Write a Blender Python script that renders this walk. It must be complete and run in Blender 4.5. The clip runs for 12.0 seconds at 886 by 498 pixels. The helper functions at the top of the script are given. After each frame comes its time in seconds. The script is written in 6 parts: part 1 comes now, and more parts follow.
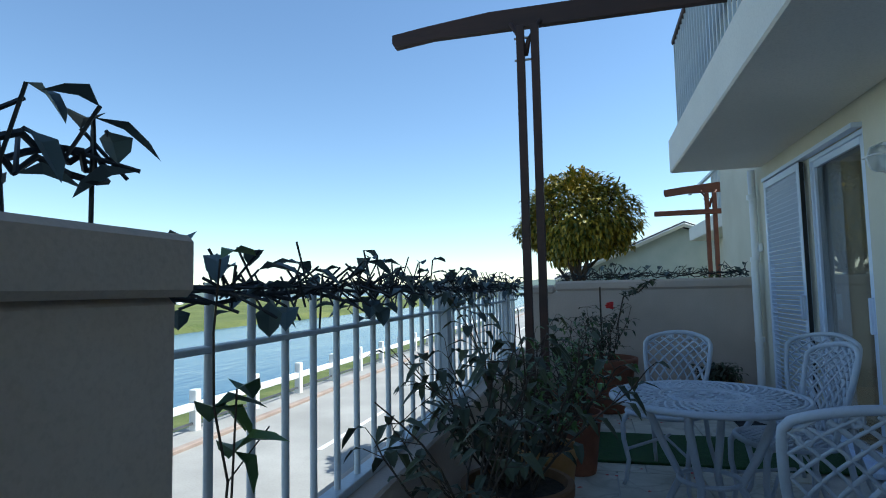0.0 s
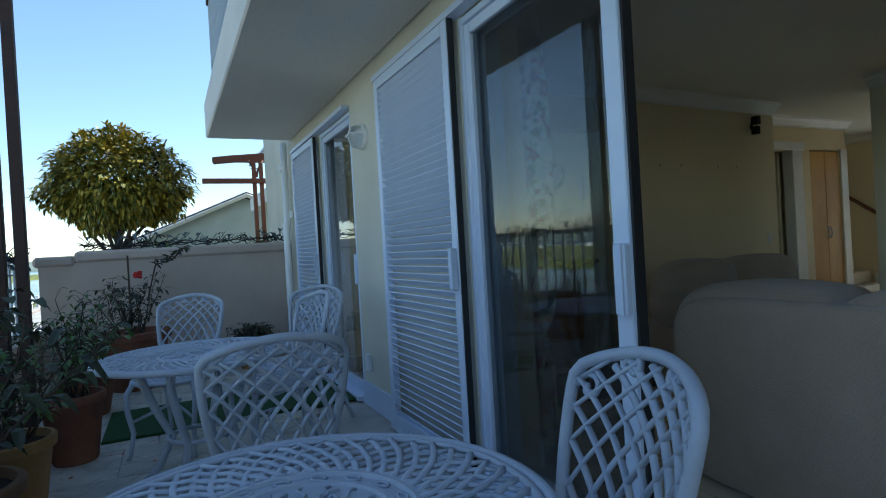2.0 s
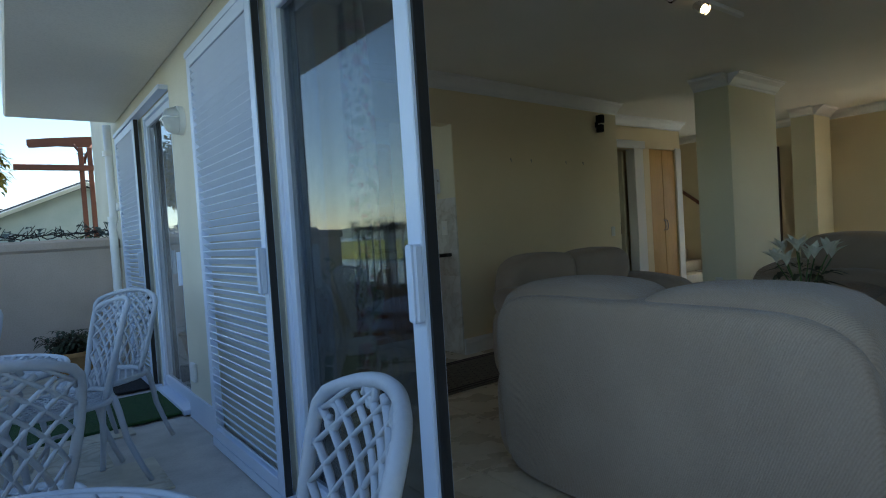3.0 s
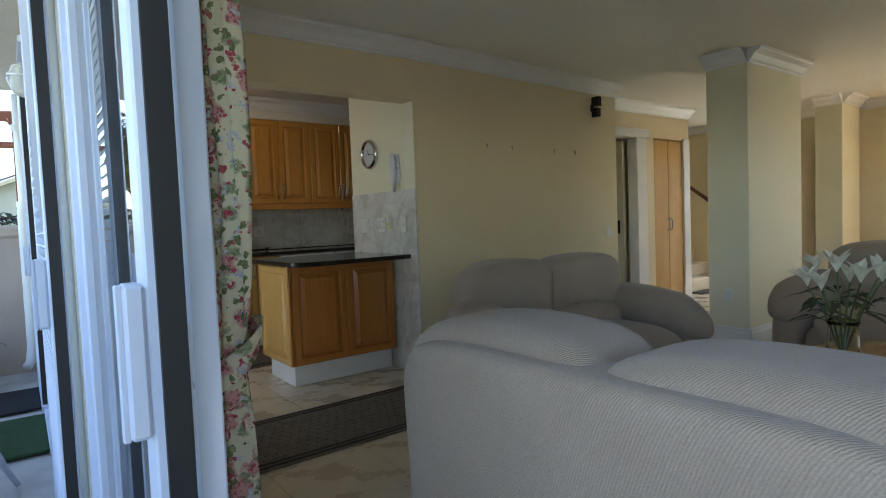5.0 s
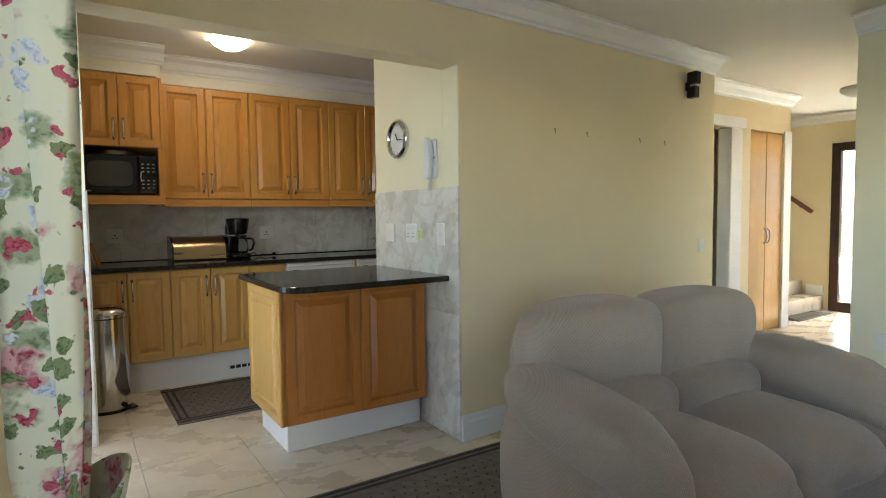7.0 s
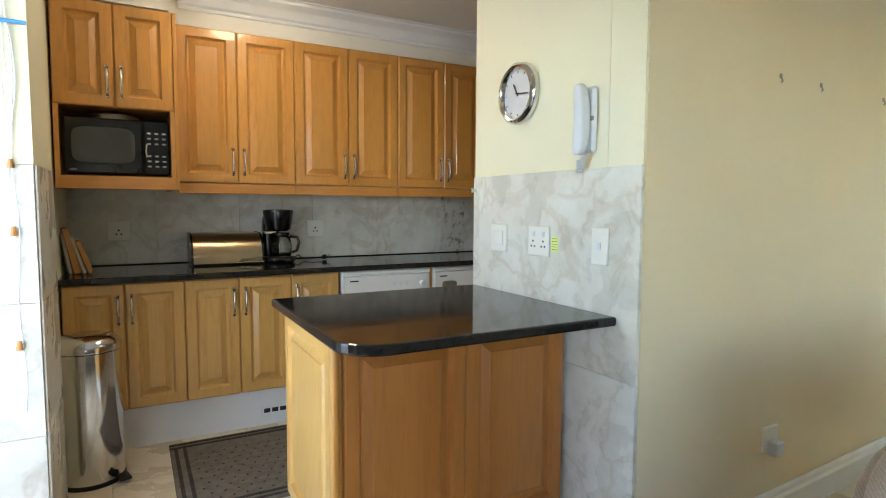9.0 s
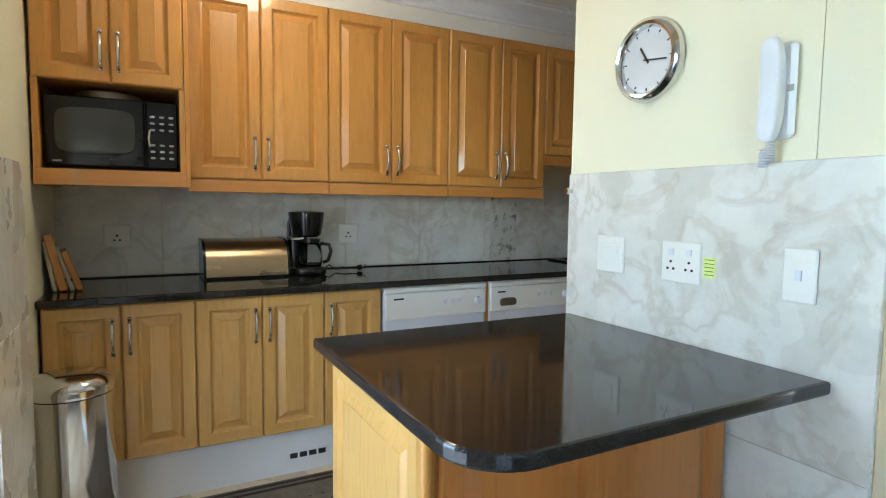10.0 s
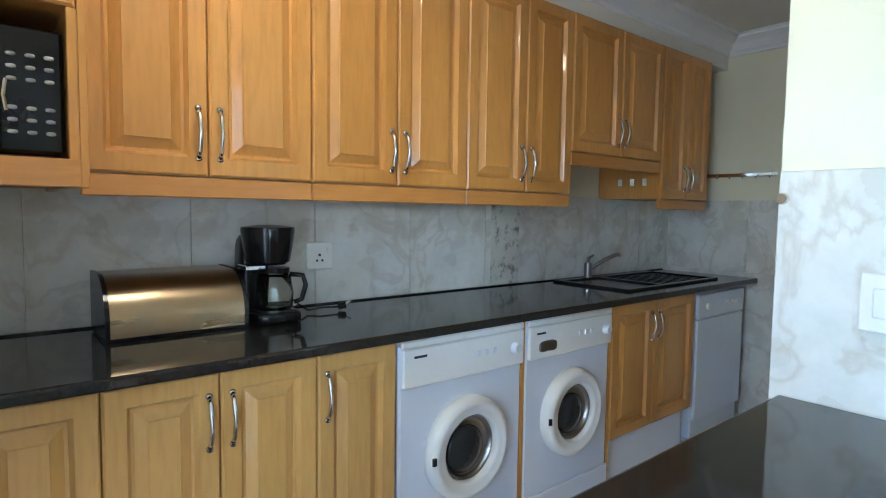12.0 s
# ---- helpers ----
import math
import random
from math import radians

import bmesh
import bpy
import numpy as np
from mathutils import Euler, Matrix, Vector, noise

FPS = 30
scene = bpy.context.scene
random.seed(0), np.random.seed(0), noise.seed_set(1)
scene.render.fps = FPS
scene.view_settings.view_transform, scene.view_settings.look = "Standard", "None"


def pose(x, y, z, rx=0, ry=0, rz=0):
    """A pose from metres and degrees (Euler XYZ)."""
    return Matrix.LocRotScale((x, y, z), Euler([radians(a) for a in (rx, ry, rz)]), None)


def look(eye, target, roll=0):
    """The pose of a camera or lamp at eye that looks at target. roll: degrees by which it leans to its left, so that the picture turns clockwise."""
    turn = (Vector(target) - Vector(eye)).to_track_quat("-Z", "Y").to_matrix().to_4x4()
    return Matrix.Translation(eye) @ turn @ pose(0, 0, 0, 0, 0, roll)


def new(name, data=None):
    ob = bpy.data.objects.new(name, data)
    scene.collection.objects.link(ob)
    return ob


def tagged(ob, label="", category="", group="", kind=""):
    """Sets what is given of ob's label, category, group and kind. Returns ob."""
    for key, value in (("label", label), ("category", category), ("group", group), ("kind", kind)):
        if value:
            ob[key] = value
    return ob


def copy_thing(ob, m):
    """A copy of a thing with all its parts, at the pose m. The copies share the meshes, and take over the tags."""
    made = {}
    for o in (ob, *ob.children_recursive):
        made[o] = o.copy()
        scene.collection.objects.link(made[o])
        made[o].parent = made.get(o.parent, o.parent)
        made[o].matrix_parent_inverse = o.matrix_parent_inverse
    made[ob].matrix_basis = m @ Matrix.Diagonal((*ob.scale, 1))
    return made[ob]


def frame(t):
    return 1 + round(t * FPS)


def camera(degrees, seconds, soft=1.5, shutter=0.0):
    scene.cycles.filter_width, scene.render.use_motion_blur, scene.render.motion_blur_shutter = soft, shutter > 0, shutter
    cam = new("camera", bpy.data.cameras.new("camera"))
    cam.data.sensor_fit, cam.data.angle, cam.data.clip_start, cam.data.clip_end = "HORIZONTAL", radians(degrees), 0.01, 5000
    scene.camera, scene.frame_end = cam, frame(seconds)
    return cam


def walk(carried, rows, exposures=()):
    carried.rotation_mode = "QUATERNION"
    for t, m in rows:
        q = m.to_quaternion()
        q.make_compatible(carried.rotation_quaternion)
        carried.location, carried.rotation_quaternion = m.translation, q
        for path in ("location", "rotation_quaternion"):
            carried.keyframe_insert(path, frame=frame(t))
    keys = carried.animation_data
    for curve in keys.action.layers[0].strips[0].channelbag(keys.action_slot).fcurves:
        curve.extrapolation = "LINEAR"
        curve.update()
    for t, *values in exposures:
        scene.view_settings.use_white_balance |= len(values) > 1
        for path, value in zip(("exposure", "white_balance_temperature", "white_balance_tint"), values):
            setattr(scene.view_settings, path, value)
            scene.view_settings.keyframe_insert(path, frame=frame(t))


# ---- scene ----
cam = camera(76.1, 12.0, 1.05)
PATH = [
    (0, (0.032, 0.154, 1.173), (-0.474, 2.084, 1.317), -1.2),
    (0.5, (0.119, 0.135, 1.117), (0.019, 2.129, 1.234), -2.0),
    (1, (0.219, 0.111, 1.091), (0.54, 2.085, 1.155), -2.6),
    (1.5, (0.328, 0.123, 1.077), (0.952, 2.023, 1.094), -3.0),
    (2, (0.428, 0.139, 1.093), (1.302, 1.938, 1.082), -3.3),
    (2.5, (0.553, 0.153, 1.094), (1.646, 1.827, 1.064), -3.5),
    (3, (0.769, 0.15, 1.104), (1.988, 1.734, 1.038), -3.6),
    (3.5, (0.968, 0.175, 1.114), (2.209, 1.741, 1.027), -3.2),
    (5.5, (1.733, 0.776, 1.16), (2.909, 2.391, 1.057), -1.8),
    (6, (1.908, 1.039, 1.182), (3.06, 2.671, 1.075), -1.4),
    (6.5, (2.033, 1.28, 1.195), (3.151, 2.935, 1.087), -1.1),
    (7, (2.153, 1.507, 1.224), (3.251, 3.175, 1.108), -0.7),
    (9, (2.511, 2.745, 1.253), (3.47, 4.493, 1.103), 0.3),
    (9.5, (2.543, 3.053, 1.271), (3.477, 4.814, 1.121), 0.4),
    (10, (2.557, 3.389, 1.275), (3.489, 5.152, 1.117), 0.7),
    (10.5, (2.574, 3.689, 1.276), (3.509, 5.449, 1.117), 0.9),
    (11, (2.542, 3.96, 1.292), (3.538, 5.688, 1.139), 1.1),
    (11.5, (2.528, 4.217, 1.276), (3.753, 5.793, 1.144), 0.7),
    (12, (2.53, 4.456, 1.289), (3.8, 5.995, 1.155), 0.8),
]
EXPOSURES = [(0.0, 0.74, 5800, 2), (1.5, 0.95, 5850, 2), (2.0, 1.1, 6000, 3), (2.5, 1.3, 6100, 3), (3.5, 1.75, 6300, 6), (5.5, 3.15, 6950, 12), (7.0, 3.95, 7050, 12), (9.0, 4.6, 6500, 11), (9.5, 4.68, 6300, 10), (10.5, 4.8, 5700, 8), (11.5, 4.92, 5450, 8), (12.0, 5.0, 5350, 8)]
walk(cam, [(t, look(eye, target, roll)) for t, eye, target, roll in PATH], EXPOSURES)

# ---- daylight ----
SUN_TO = Vector((0.60, 0.20, 0.80)).normalized()
world = bpy.data.worlds.new("sky_world")
scene.world = world
world.use_nodes = True
wn = world.node_tree.nodes
sky = wn.new("ShaderNodeTexSky")
sky.sky_type = "NISHITA"
sky.sun_disc = False
sky.sun_elevation = math.asin(SUN_TO.z)
sky.sun_rotation = math.atan2(SUN_TO.x, SUN_TO.y)
sky.air_density, sky.dust_density, sky.ozone_density = 1.0, 0.0, 1.6
wn["Background"].inputs["Strength"].default_value = 0.11
world.node_tree.links.new(sky.outputs[0], wn["Background"].inputs["Color"])
sun = new("sun", bpy.data.lights.new("sun", "SUN"))
sun.data.energy, sun.data.angle, sun.data.color = 4.2, radians(0.53), (1.0, 0.95, 0.87)
sun.matrix_world = look(SUN_TO * 30, (0, 0, 0))


def daylight_area(name, eye, target, w, h, watts):
    a = new(name, bpy.data.lights.new(name, "AREA"))
    a.data.shape, a.data.size, a.data.size_y, a.data.energy, a.data.color = "RECTANGLE", w, h, watts, (0.80, 0.90, 1.0)
    a.matrix_world = look(eye, target)
    return a


daylight_area("skylight_living_door", (1.80, 0.35, 1.08), (4.0, 0.35, 0.9), 3.3, 1.95, 0.6)
daylight_area("skylight_kitchen_door", (1.90, 4.54, 1.08), (4.0, 5.5, 0.9), 0.80, 1.95, 0.75)
daylight_area("skylight_dining_window", (9.95, 0.95, 1.3), (6.0, 1.5, 0.8), 1.7, 1.4, 0.8)
daylight_area("skylight_entrance_door", (9.95, 4.23, 1.1), (6.0, 4.2, 0.8), 0.8, 1.8, 0.8)

# ---- materials ----
def mat_new(name):
    m = bpy.data.materials.new(name)
    m.use_nodes = True
    nt = m.node_tree
    return m, nt, nt.nodes["Principled BSDF"]


def surface(name, c1, c2, scale=4.0, rough=0.6, metal=0.0, bump=0.15, fine=60.0, contrast=(0.35, 0.7), spec=0.5, stretch=(1, 1, 1), rough2=None, coat=0.0, c3=None, fine_mix=0.25, bump_dist=0.004):
    """Two scales of noise: broad stains between c1 and c2, and a fine grain that also drives the relief."""
    m, nt, b = mat_new(name)
    N, L = nt.nodes, nt.links
    tc, mp = N.new("ShaderNodeTexCoord"), N.new("ShaderNodeMapping")
    mp.inputs["Scale"].default_value = stretch
    L.new(tc.outputs["Object"], mp.inputs[0])
    n1, n2 = N.new("ShaderNodeTexNoise"), N.new("ShaderNodeTexNoise")
    n1.inputs["Scale"].default_value, n2.inputs["Scale"].default_value = scale, fine
    n1.inputs["Detail"].default_value, n2.inputs["Detail"].default_value = 5, 4
    L.new(mp.outputs[0], n1.inputs["Vector"]), L.new(mp.outputs[0], n2.inputs["Vector"])
    r = N.new("ShaderNodeValToRGB")
    r.color_ramp.elements[0].position, r.color_ramp.elements[1].position = contrast
    r.color_ramp.elements[0].color, r.color_ramp.elements[1].color = (*c1, 1), (*c2, 1)
    L.new(n1.outputs["Fac"], r.inputs[0])
    mx = N.new("ShaderNodeMix")
    mx.data_type, mx.blend_type = "RGBA", "MIX"
    c3 = c3 or tuple(0.6 * c for c in c1)
    mul = N.new("ShaderNodeMapRange")
    mul.inputs[1].default_value, mul.inputs[2].default_value, mul.inputs[3].default_value, mul.inputs[4].default_value = 0.45, 0.75, 0.0, fine_mix
    L.new(n2.outputs["Fac"], mul.inputs[0]), L.new(mul.outputs[0], mx.inputs["Factor"])
    L.new(r.outputs[0], mx.inputs["A"])
    mx.inputs["B"].default_value = (*c3, 1)
    L.new(mx.outputs["Result"], b.inputs["Base Color"])
    rr = N.new("ShaderNodeMapRange")
    rr.inputs[3].default_value, rr.inputs[4].default_value = rough, rough2 if rough2 is not None else min(1, rough + 0.12)
    L.new(n1.outputs["Fac"], rr.inputs[0]), L.new(rr.outputs[0], b.inputs["Roughness"])
    b.inputs["Metallic"].default_value, b.inputs["Specular IOR Level"].default_value, b.inputs["Coat Weight"].default_value = metal, spec, coat
    if bump:
        bp = N.new("ShaderNodeBump")
        bp.inputs["Strength"].default_value, bp.inputs["Distance"].default_value = bump, bump_dist
        L.new(n2.outputs["Fac"], bp.inputs["Height"]), L.new(bp.outputs[0], b.inputs["Normal"])
    return m


def wood(name, c1, c2, axis="Z", rough=0.35, coat=0.3, scale=6.0):
    """Grain drawn out along one axis."""
    st = {"X": (0.12, 1, 1), "Y": (1, 0.12, 1), "Z": (1, 1, 0.12)}[axis]
    return surface(name, c1, c2, scale=scale, rough=rough, bump=0.06, fine=70, stretch=st, coat=coat, fine_mix=0.35, contrast=(0.3, 0.75), c3=tuple(0.7 * c for c in c1), bump_dist=0.001)


def glass_mat(name, tint=(0.93, 0.97, 0.95), rough=0.0):
    m, nt, b = mat_new(name)
    b.inputs["Transmission Weight"].default_value, b.inputs["Roughness"].default_value, b.inputs["IOR"].default_value = 1.0, rough, 1.45
    b.inputs["Base Color"].default_value = (*tint, 1)
    return m


def lamp_mat(name, colour, strength):
    m, nt, b = mat_new(name)
    b.inputs["Base Color"].default_value = (0.9, 0.88, 0.8, 1)
    b.inputs["Emission Color"].default_value, b.inputs["Emission Strength"].default_value = (*colour, 1), strength
    return m


M_PLASTER_OUT = surface("cream_plaster", (0.62, 0.58, 0.47), (0.70, 0.66, 0.55), 2.0, 0.85, bump=0.25, fine=120)
M_SOFFIT = surface("white_soffit", (0.74, 0.70, 0.63), (0.80, 0.76, 0.69), 1.2, 0.9, bump=0.15, fine=90)
M_WALLGREY = surface("buff_wall_paint", (0.45, 0.37, 0.31), (0.54, 0.45, 0.385), 2.2, 0.9, bump=0.35, fine=90)
M_COPING = surface("grey_coping", (0.42, 0.40, 0.38), (0.55, 0.53, 0.50), 5, 0.85, bump=0.3, fine=80)
M_YELLOW = surface("yellow_wall_paint", (0.74, 0.635, 0.425), (0.78, 0.675, 0.465), 1.3, 0.6, bump=0.08, fine=140, fine_mix=0.06)
M_CREAM = surface("pale_cream_paint", (0.76, 0.72, 0.54), (0.80, 0.76, 0.58), 1.3, 0.55, bump=0.06, fine=140, fine_mix=0.05)
M_CEIL = surface("ceiling_white", (0.74, 0.72, 0.66), (0.78, 0.76, 0.70), 1.0, 0.85, bump=0.05, fine=120, fine_mix=0.05)
M_WHITE = surface("white_gloss_paint", (0.76, 0.77, 0.78), (0.82, 0.82, 0.82), 3, 0.35, bump=0.04, fine=90, fine_mix=0.05)
M_ALU = surface("white_powder_coat", (0.62, 0.69, 0.84), (0.68, 0.75, 0.88), 3, 0.32, bump=0.03, fine=200, fine_mix=0.06)
M_BLACK = surface("black_rubber_seal", (0.012, 0.012, 0.014), (0.02, 0.02, 0.022), 6, 0.5, bump=0.03)
M_BLACKPL = surface("black_plastic", (0.006, 0.006, 0.007), (0.011, 0.011, 0.012), 6, 0.14, bump=0.02, spec=0.35)
M_GRANITE = surface("black_granite", (0.008, 0.008, 0.009), (0.02, 0.019, 0.019), 40, 0.06, bump=0.0, fine=420, fine_mix=0.5, c3=(0.06, 0.055, 0.05), rough2=0.1)
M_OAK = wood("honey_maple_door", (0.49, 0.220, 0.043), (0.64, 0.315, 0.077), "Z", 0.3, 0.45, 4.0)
M_OAKH = wood("honey_maple_rail", (0.47, 0.195, 0.04), (0.56, 0.26, 0.068), "X")
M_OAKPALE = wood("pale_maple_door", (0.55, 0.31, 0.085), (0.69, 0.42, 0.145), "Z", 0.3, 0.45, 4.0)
M_DARKWOOD = wood("dark_stained_timber", (0.035, 0.016, 0.012), (0.07, 0.03, 0.02), "X", 0.6, 0.0)
M_REDWOOD = wood("red_brown_timber", (0.13, 0.045, 0.028), (0.2, 0.075, 0.045), "X", 0.6, 0.0)
M_STEEL = surface("brushed_steel", (0.62, 0.62, 0.62), (0.72, 0.72, 0.72), 5, 0.10, 1.0, bump=0.01, fine=120, rough2=0.16, fine_mix=0.05)
M_STEELD = surface("dark_steel", (0.30, 0.29, 0.27), (0.38, 0.36, 0.33), 5, 0.25, 1.0, bump=0.01, fine=200, fine_mix=0.1)
M_GLASS = glass_mat("window_glass")
M_SOLAR = glass_mat("grey_solar_glass", (0.52, 0.56, 0.57))
M_GRASSMAT = surface("green_plastic_turf", (0.012, 0.055, 0.012), (0.03, 0.10, 0.02), 40, 0.8, bump=0.9, fine=420, bump_dist=0.01)
M_RUG = surface("grey_brown_rug", (0.13, 0.11, 0.09), (0.19, 0.165, 0.135), 25, 1.0, bump=0.6, fine=260, fine_mix=0.5)
M_RUGDARK = surface("dark_rug_border", (0.03, 0.025, 0.022), (0.05, 0.042, 0.036), 25, 1.0, bump=0.6, fine=260)
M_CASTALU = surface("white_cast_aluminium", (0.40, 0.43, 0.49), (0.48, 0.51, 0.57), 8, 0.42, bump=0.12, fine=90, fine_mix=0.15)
M_ASPHALT = surface("pale_worn_asphalt", (0.30, 0.285, 0.26), (0.40, 0.38, 0.35), 0.7, 0.9, bump=0.3, fine=30, fine_mix=0.25)
M_GRASS = surface("verge_grass", (0.07, 0.10, 0.02), (0.16, 0.18, 0.05), 1.5, 0.95, bump=0.6, fine=25, bump_dist=0.05)
M_MARSH = surface("marsh_reeds", (0.10, 0.13, 0.025), (0.19, 0.20, 0.05), 0.15, 0.95, bump=0.8, fine=3.0, bump_dist=0.4)
M_WATER = surface("lagoon_water", (0.02, 0.07, 0.12), (0.03, 0.10, 0.16), 0.3, 0.12, bump=0.5, fine=2.2, bump_dist=0.05, stretch=(1, 0.35, 1))
M_HILL = surface("far_hills", (0.10, 0.14, 0.12), (0.17, 0.21, 0.18), 0.01, 1.0, bump=0.0, fine=0.05)
M_WHITEPAINT = surface("white_road_paint", (0.70, 0.70, 0.68), (0.80, 0.80, 0.78), 4, 0.7, bump=0.15, fine=60, fine_mix=0.2)
M_KERB = surface("reddish_kerb", (0.30, 0.22, 0.18), (0.38, 0.30, 0.25), 2, 0.9, bump=0.3, fine=40)
M_FENCE = surface("pale_grey_steel_paint", (0.50, 0.54, 0.58), (0.58, 0.62, 0.66), 5, 0.4, bump=0.05, fine=80)
M_TERRA = surface("terracotta", (0.18, 0.065, 0.038), (0.26, 0.105, 0.06), 5, 0.85, bump=0.3, fine=60)
M_TERRAY = surface("ochre_terracotta", (0.38, 0.20, 0.07), (0.48, 0.28, 0.12), 5, 0.85, bump=0.3, fine=60)
M_TERRAB = surface("brown_terracotta", (0.17, 0.085, 0.04), (0.25, 0.135, 0.06), 5, 0.8, bump=0.3, fine=60)
M_SOIL = surface("potting_soil", (0.03, 0.022, 0.016), (0.06, 0.045, 0.03), 30, 1.0, bump=0.9, fine=90, bump_dist=0.01)
M_LAMPON = lamp_mat("warm_lamp_glow", (1.0, 0.84, 0.58), 1.7)
M_SPOTON = lamp_mat("halogen_glow", (1.0, 0.72, 0.40), 3.0)


def sofa_weave():
    """Taupe chenille with small raised ribs."""
    m = surface("grey_taupe_chenille", (0.36, 0.28, 0.21), (0.42, 0.335, 0.255), 3, 0.95, bump=0.0, fine=200, fine_mix=0.35)
    nt = m.node_tree
    N, L, b = nt.nodes, nt.links, nt.nodes["Principled BSDF"]
    tc = N.new("ShaderNodeTexCoord")
    w, pilen, add2 = N.new("ShaderNodeTexWave"), N.new("ShaderNodeTexNoise"), N.new("ShaderNodeMath")
    w.bands_direction = "X"
    w.inputs["Scale"].default_value, w.inputs["Distortion"].default_value, w.inputs["Detail Scale"].default_value = 58.0, 2.6, 3.0
    pilen.inputs["Scale"].default_value, pilen.inputs["Detail"].default_value = 190.0, 3.0
    add2.operation = "ADD"
    turn = N.new("ShaderNodeMapping")
    turn.inputs["Rotation"].default_value = (0.0, radians(24), radians(38))
    L.new(tc.outputs["Object"], turn.inputs[0])
    L.new(turn.outputs[0], w.inputs["Vector"]), L.new(tc.outputs["Object"], pilen.inputs["Vector"])
    L.new(w.outputs["Fac"], add2.inputs[0]), L.new(pilen.outputs["Fac"], add2.inputs[1])
    bp = N.new("ShaderNodeBump")
    bp.inputs["Strength"].default_value, bp.inputs["Distance"].default_value = 0.42, 0.004
    L.new(add2.outputs[0], bp.inputs["Height"]), L.new(bp.outputs[0], b.inputs["Normal"])
    tint, pile = N.new("ShaderNodeMapRange"), N.new("ShaderNodeMix")
    tint.inputs[1].default_value, tint.inputs[2].default_value, tint.inputs[3].default_value, tint.inputs[4].default_value = 0.4, 1.35, 0.24, 0.0
    pile.data_type = "RGBA"
    pile.inputs["B"].default_value = (0.17, 0.125, 0.09, 1)
    L.new(add2.outputs[0], tint.inputs[0]), L.new(tint.outputs[0], pile.inputs["Factor"])
    L.new(b.inputs["Base Color"].links[0].from_socket, pile.inputs["A"]), L.new(pile.outputs["Result"], b.inputs["Base Color"])
    b.inputs["Sheen Weight"].default_value = 0.3
    return m


def floral():
    """Cream cotton printed with roses, small flowers and leaves."""
    m, nt, b = mat_new("floral_cotton")
    N, L = nt.nodes, nt.links
    tc = N.new("ShaderNodeTexCoord")
    nz = N.new("ShaderNodeTexNoise")
    nz.inputs["Scale"].default_value, nz.inputs["Detail"].default_value = 34, 3
    L.new(tc.outputs["Object"], nz.inputs["Vector"])
    wob = N.new("ShaderNodeMix")
    wob.data_type = "VECTOR"
    wob.inputs["Factor"].default_value = 0.06
    L.new(tc.outputs["Object"], wob.inputs["A"]), L.new(nz.outputs["Color"], wob.inputs["B"])
    last = None
    base = (0.70, 0.66, 0.50, 1)
    for scale, lo, hi, c1, c2, seed in ((13.0, 0.24, 0.37, (0.13, 0.18, 0.08, 1), (0.32, 0.36, 0.22, 1), 3.1), (12.0, 0.32, 0.46, (0.26, 0.03, 0.05, 1), (0.62, 0.32, 0.32, 1), 0.0), (18.0, 0.24, 0.29, (0.33, 0.36, 0.45, 1), (0.62, 0.62, 0.66, 1), 7.7), (21.0, 0.26, 0.30, (0.07, 0.10, 0.04, 1), (0.20, 0.24, 0.11, 1), 5.2), (26.0, 0.22, 0.27, (0.26, 0.01, 0.03, 1), (0.50, 0.10, 0.14, 1), 9.4)):
        mp = N.new("ShaderNodeMapping")
        mp.inputs["Location"].default_value = (seed, seed * 0.7, seed * 1.3)
        L.new(wob.outputs["Result"], mp.inputs[0])
        v = N.new("ShaderNodeTexVoronoi")
        v.inputs["Scale"].default_value, v.inputs["Randomness"].default_value = scale, 1.0
        L.new(mp.outputs[0], v.inputs["Vector"])
        mr = N.new("ShaderNodeMapRange")
        mr.inputs[1].default_value, mr.inputs[2].default_value, mr.inputs[3].default_value, mr.inputs[4].default_value = lo, hi, 1.0, 0.0
        L.new(v.outputs["Distance"], mr.inputs[0])
        v2 = N.new("ShaderNodeTexVoronoi")
        v2.inputs["Scale"].default_value = scale * 6
        L.new(mp.outputs[0], v2.inputs["Vector"])
        r = N.new("ShaderNodeValToRGB")
        r.color_ramp.elements[0].color, r.color_ramp.elements[1].color = c1, c2
        r.color_ramp.elements[0].position, r.color_ramp.elements[1].position = 0.15, 0.6
        L.new(v2.outputs["Distance"], r.inputs[0])
        mx = N.new("ShaderNodeMix")
        mx.data_type = "RGBA"
        L.new(mr.outputs[0], mx.inputs["Factor"]), L.new(r.outputs[0], mx.inputs["B"])
        if last is None:
            mx.inputs["A"].default_value = base
        else:
            L.new(last.outputs["Result"], mx.inputs["A"])
        last = mx
    L.new(last.outputs["Result"], b.inputs["Base Color"])
    b.inputs["Roughness"].default_value = 0.9
    return m


def leaf_mat(name, c1, c2, rough=0.45):
    m, nt, b = mat_new(name)
    N, L = nt.nodes, nt.links
    g, r = N.new("ShaderNodeNewGeometry"), N.new("ShaderNodeValToRGB")
    r.color_ramp.elements[0].color, r.color_ramp.elements[1].color = (*c1, 1), (*c2, 1)
    L.new(g.outputs["Random Per Island"], r.inputs[0]), L.new(r.outputs[0], b.inputs["Base Color"])
    b.inputs["Roughness"].default_value = rough
    return m


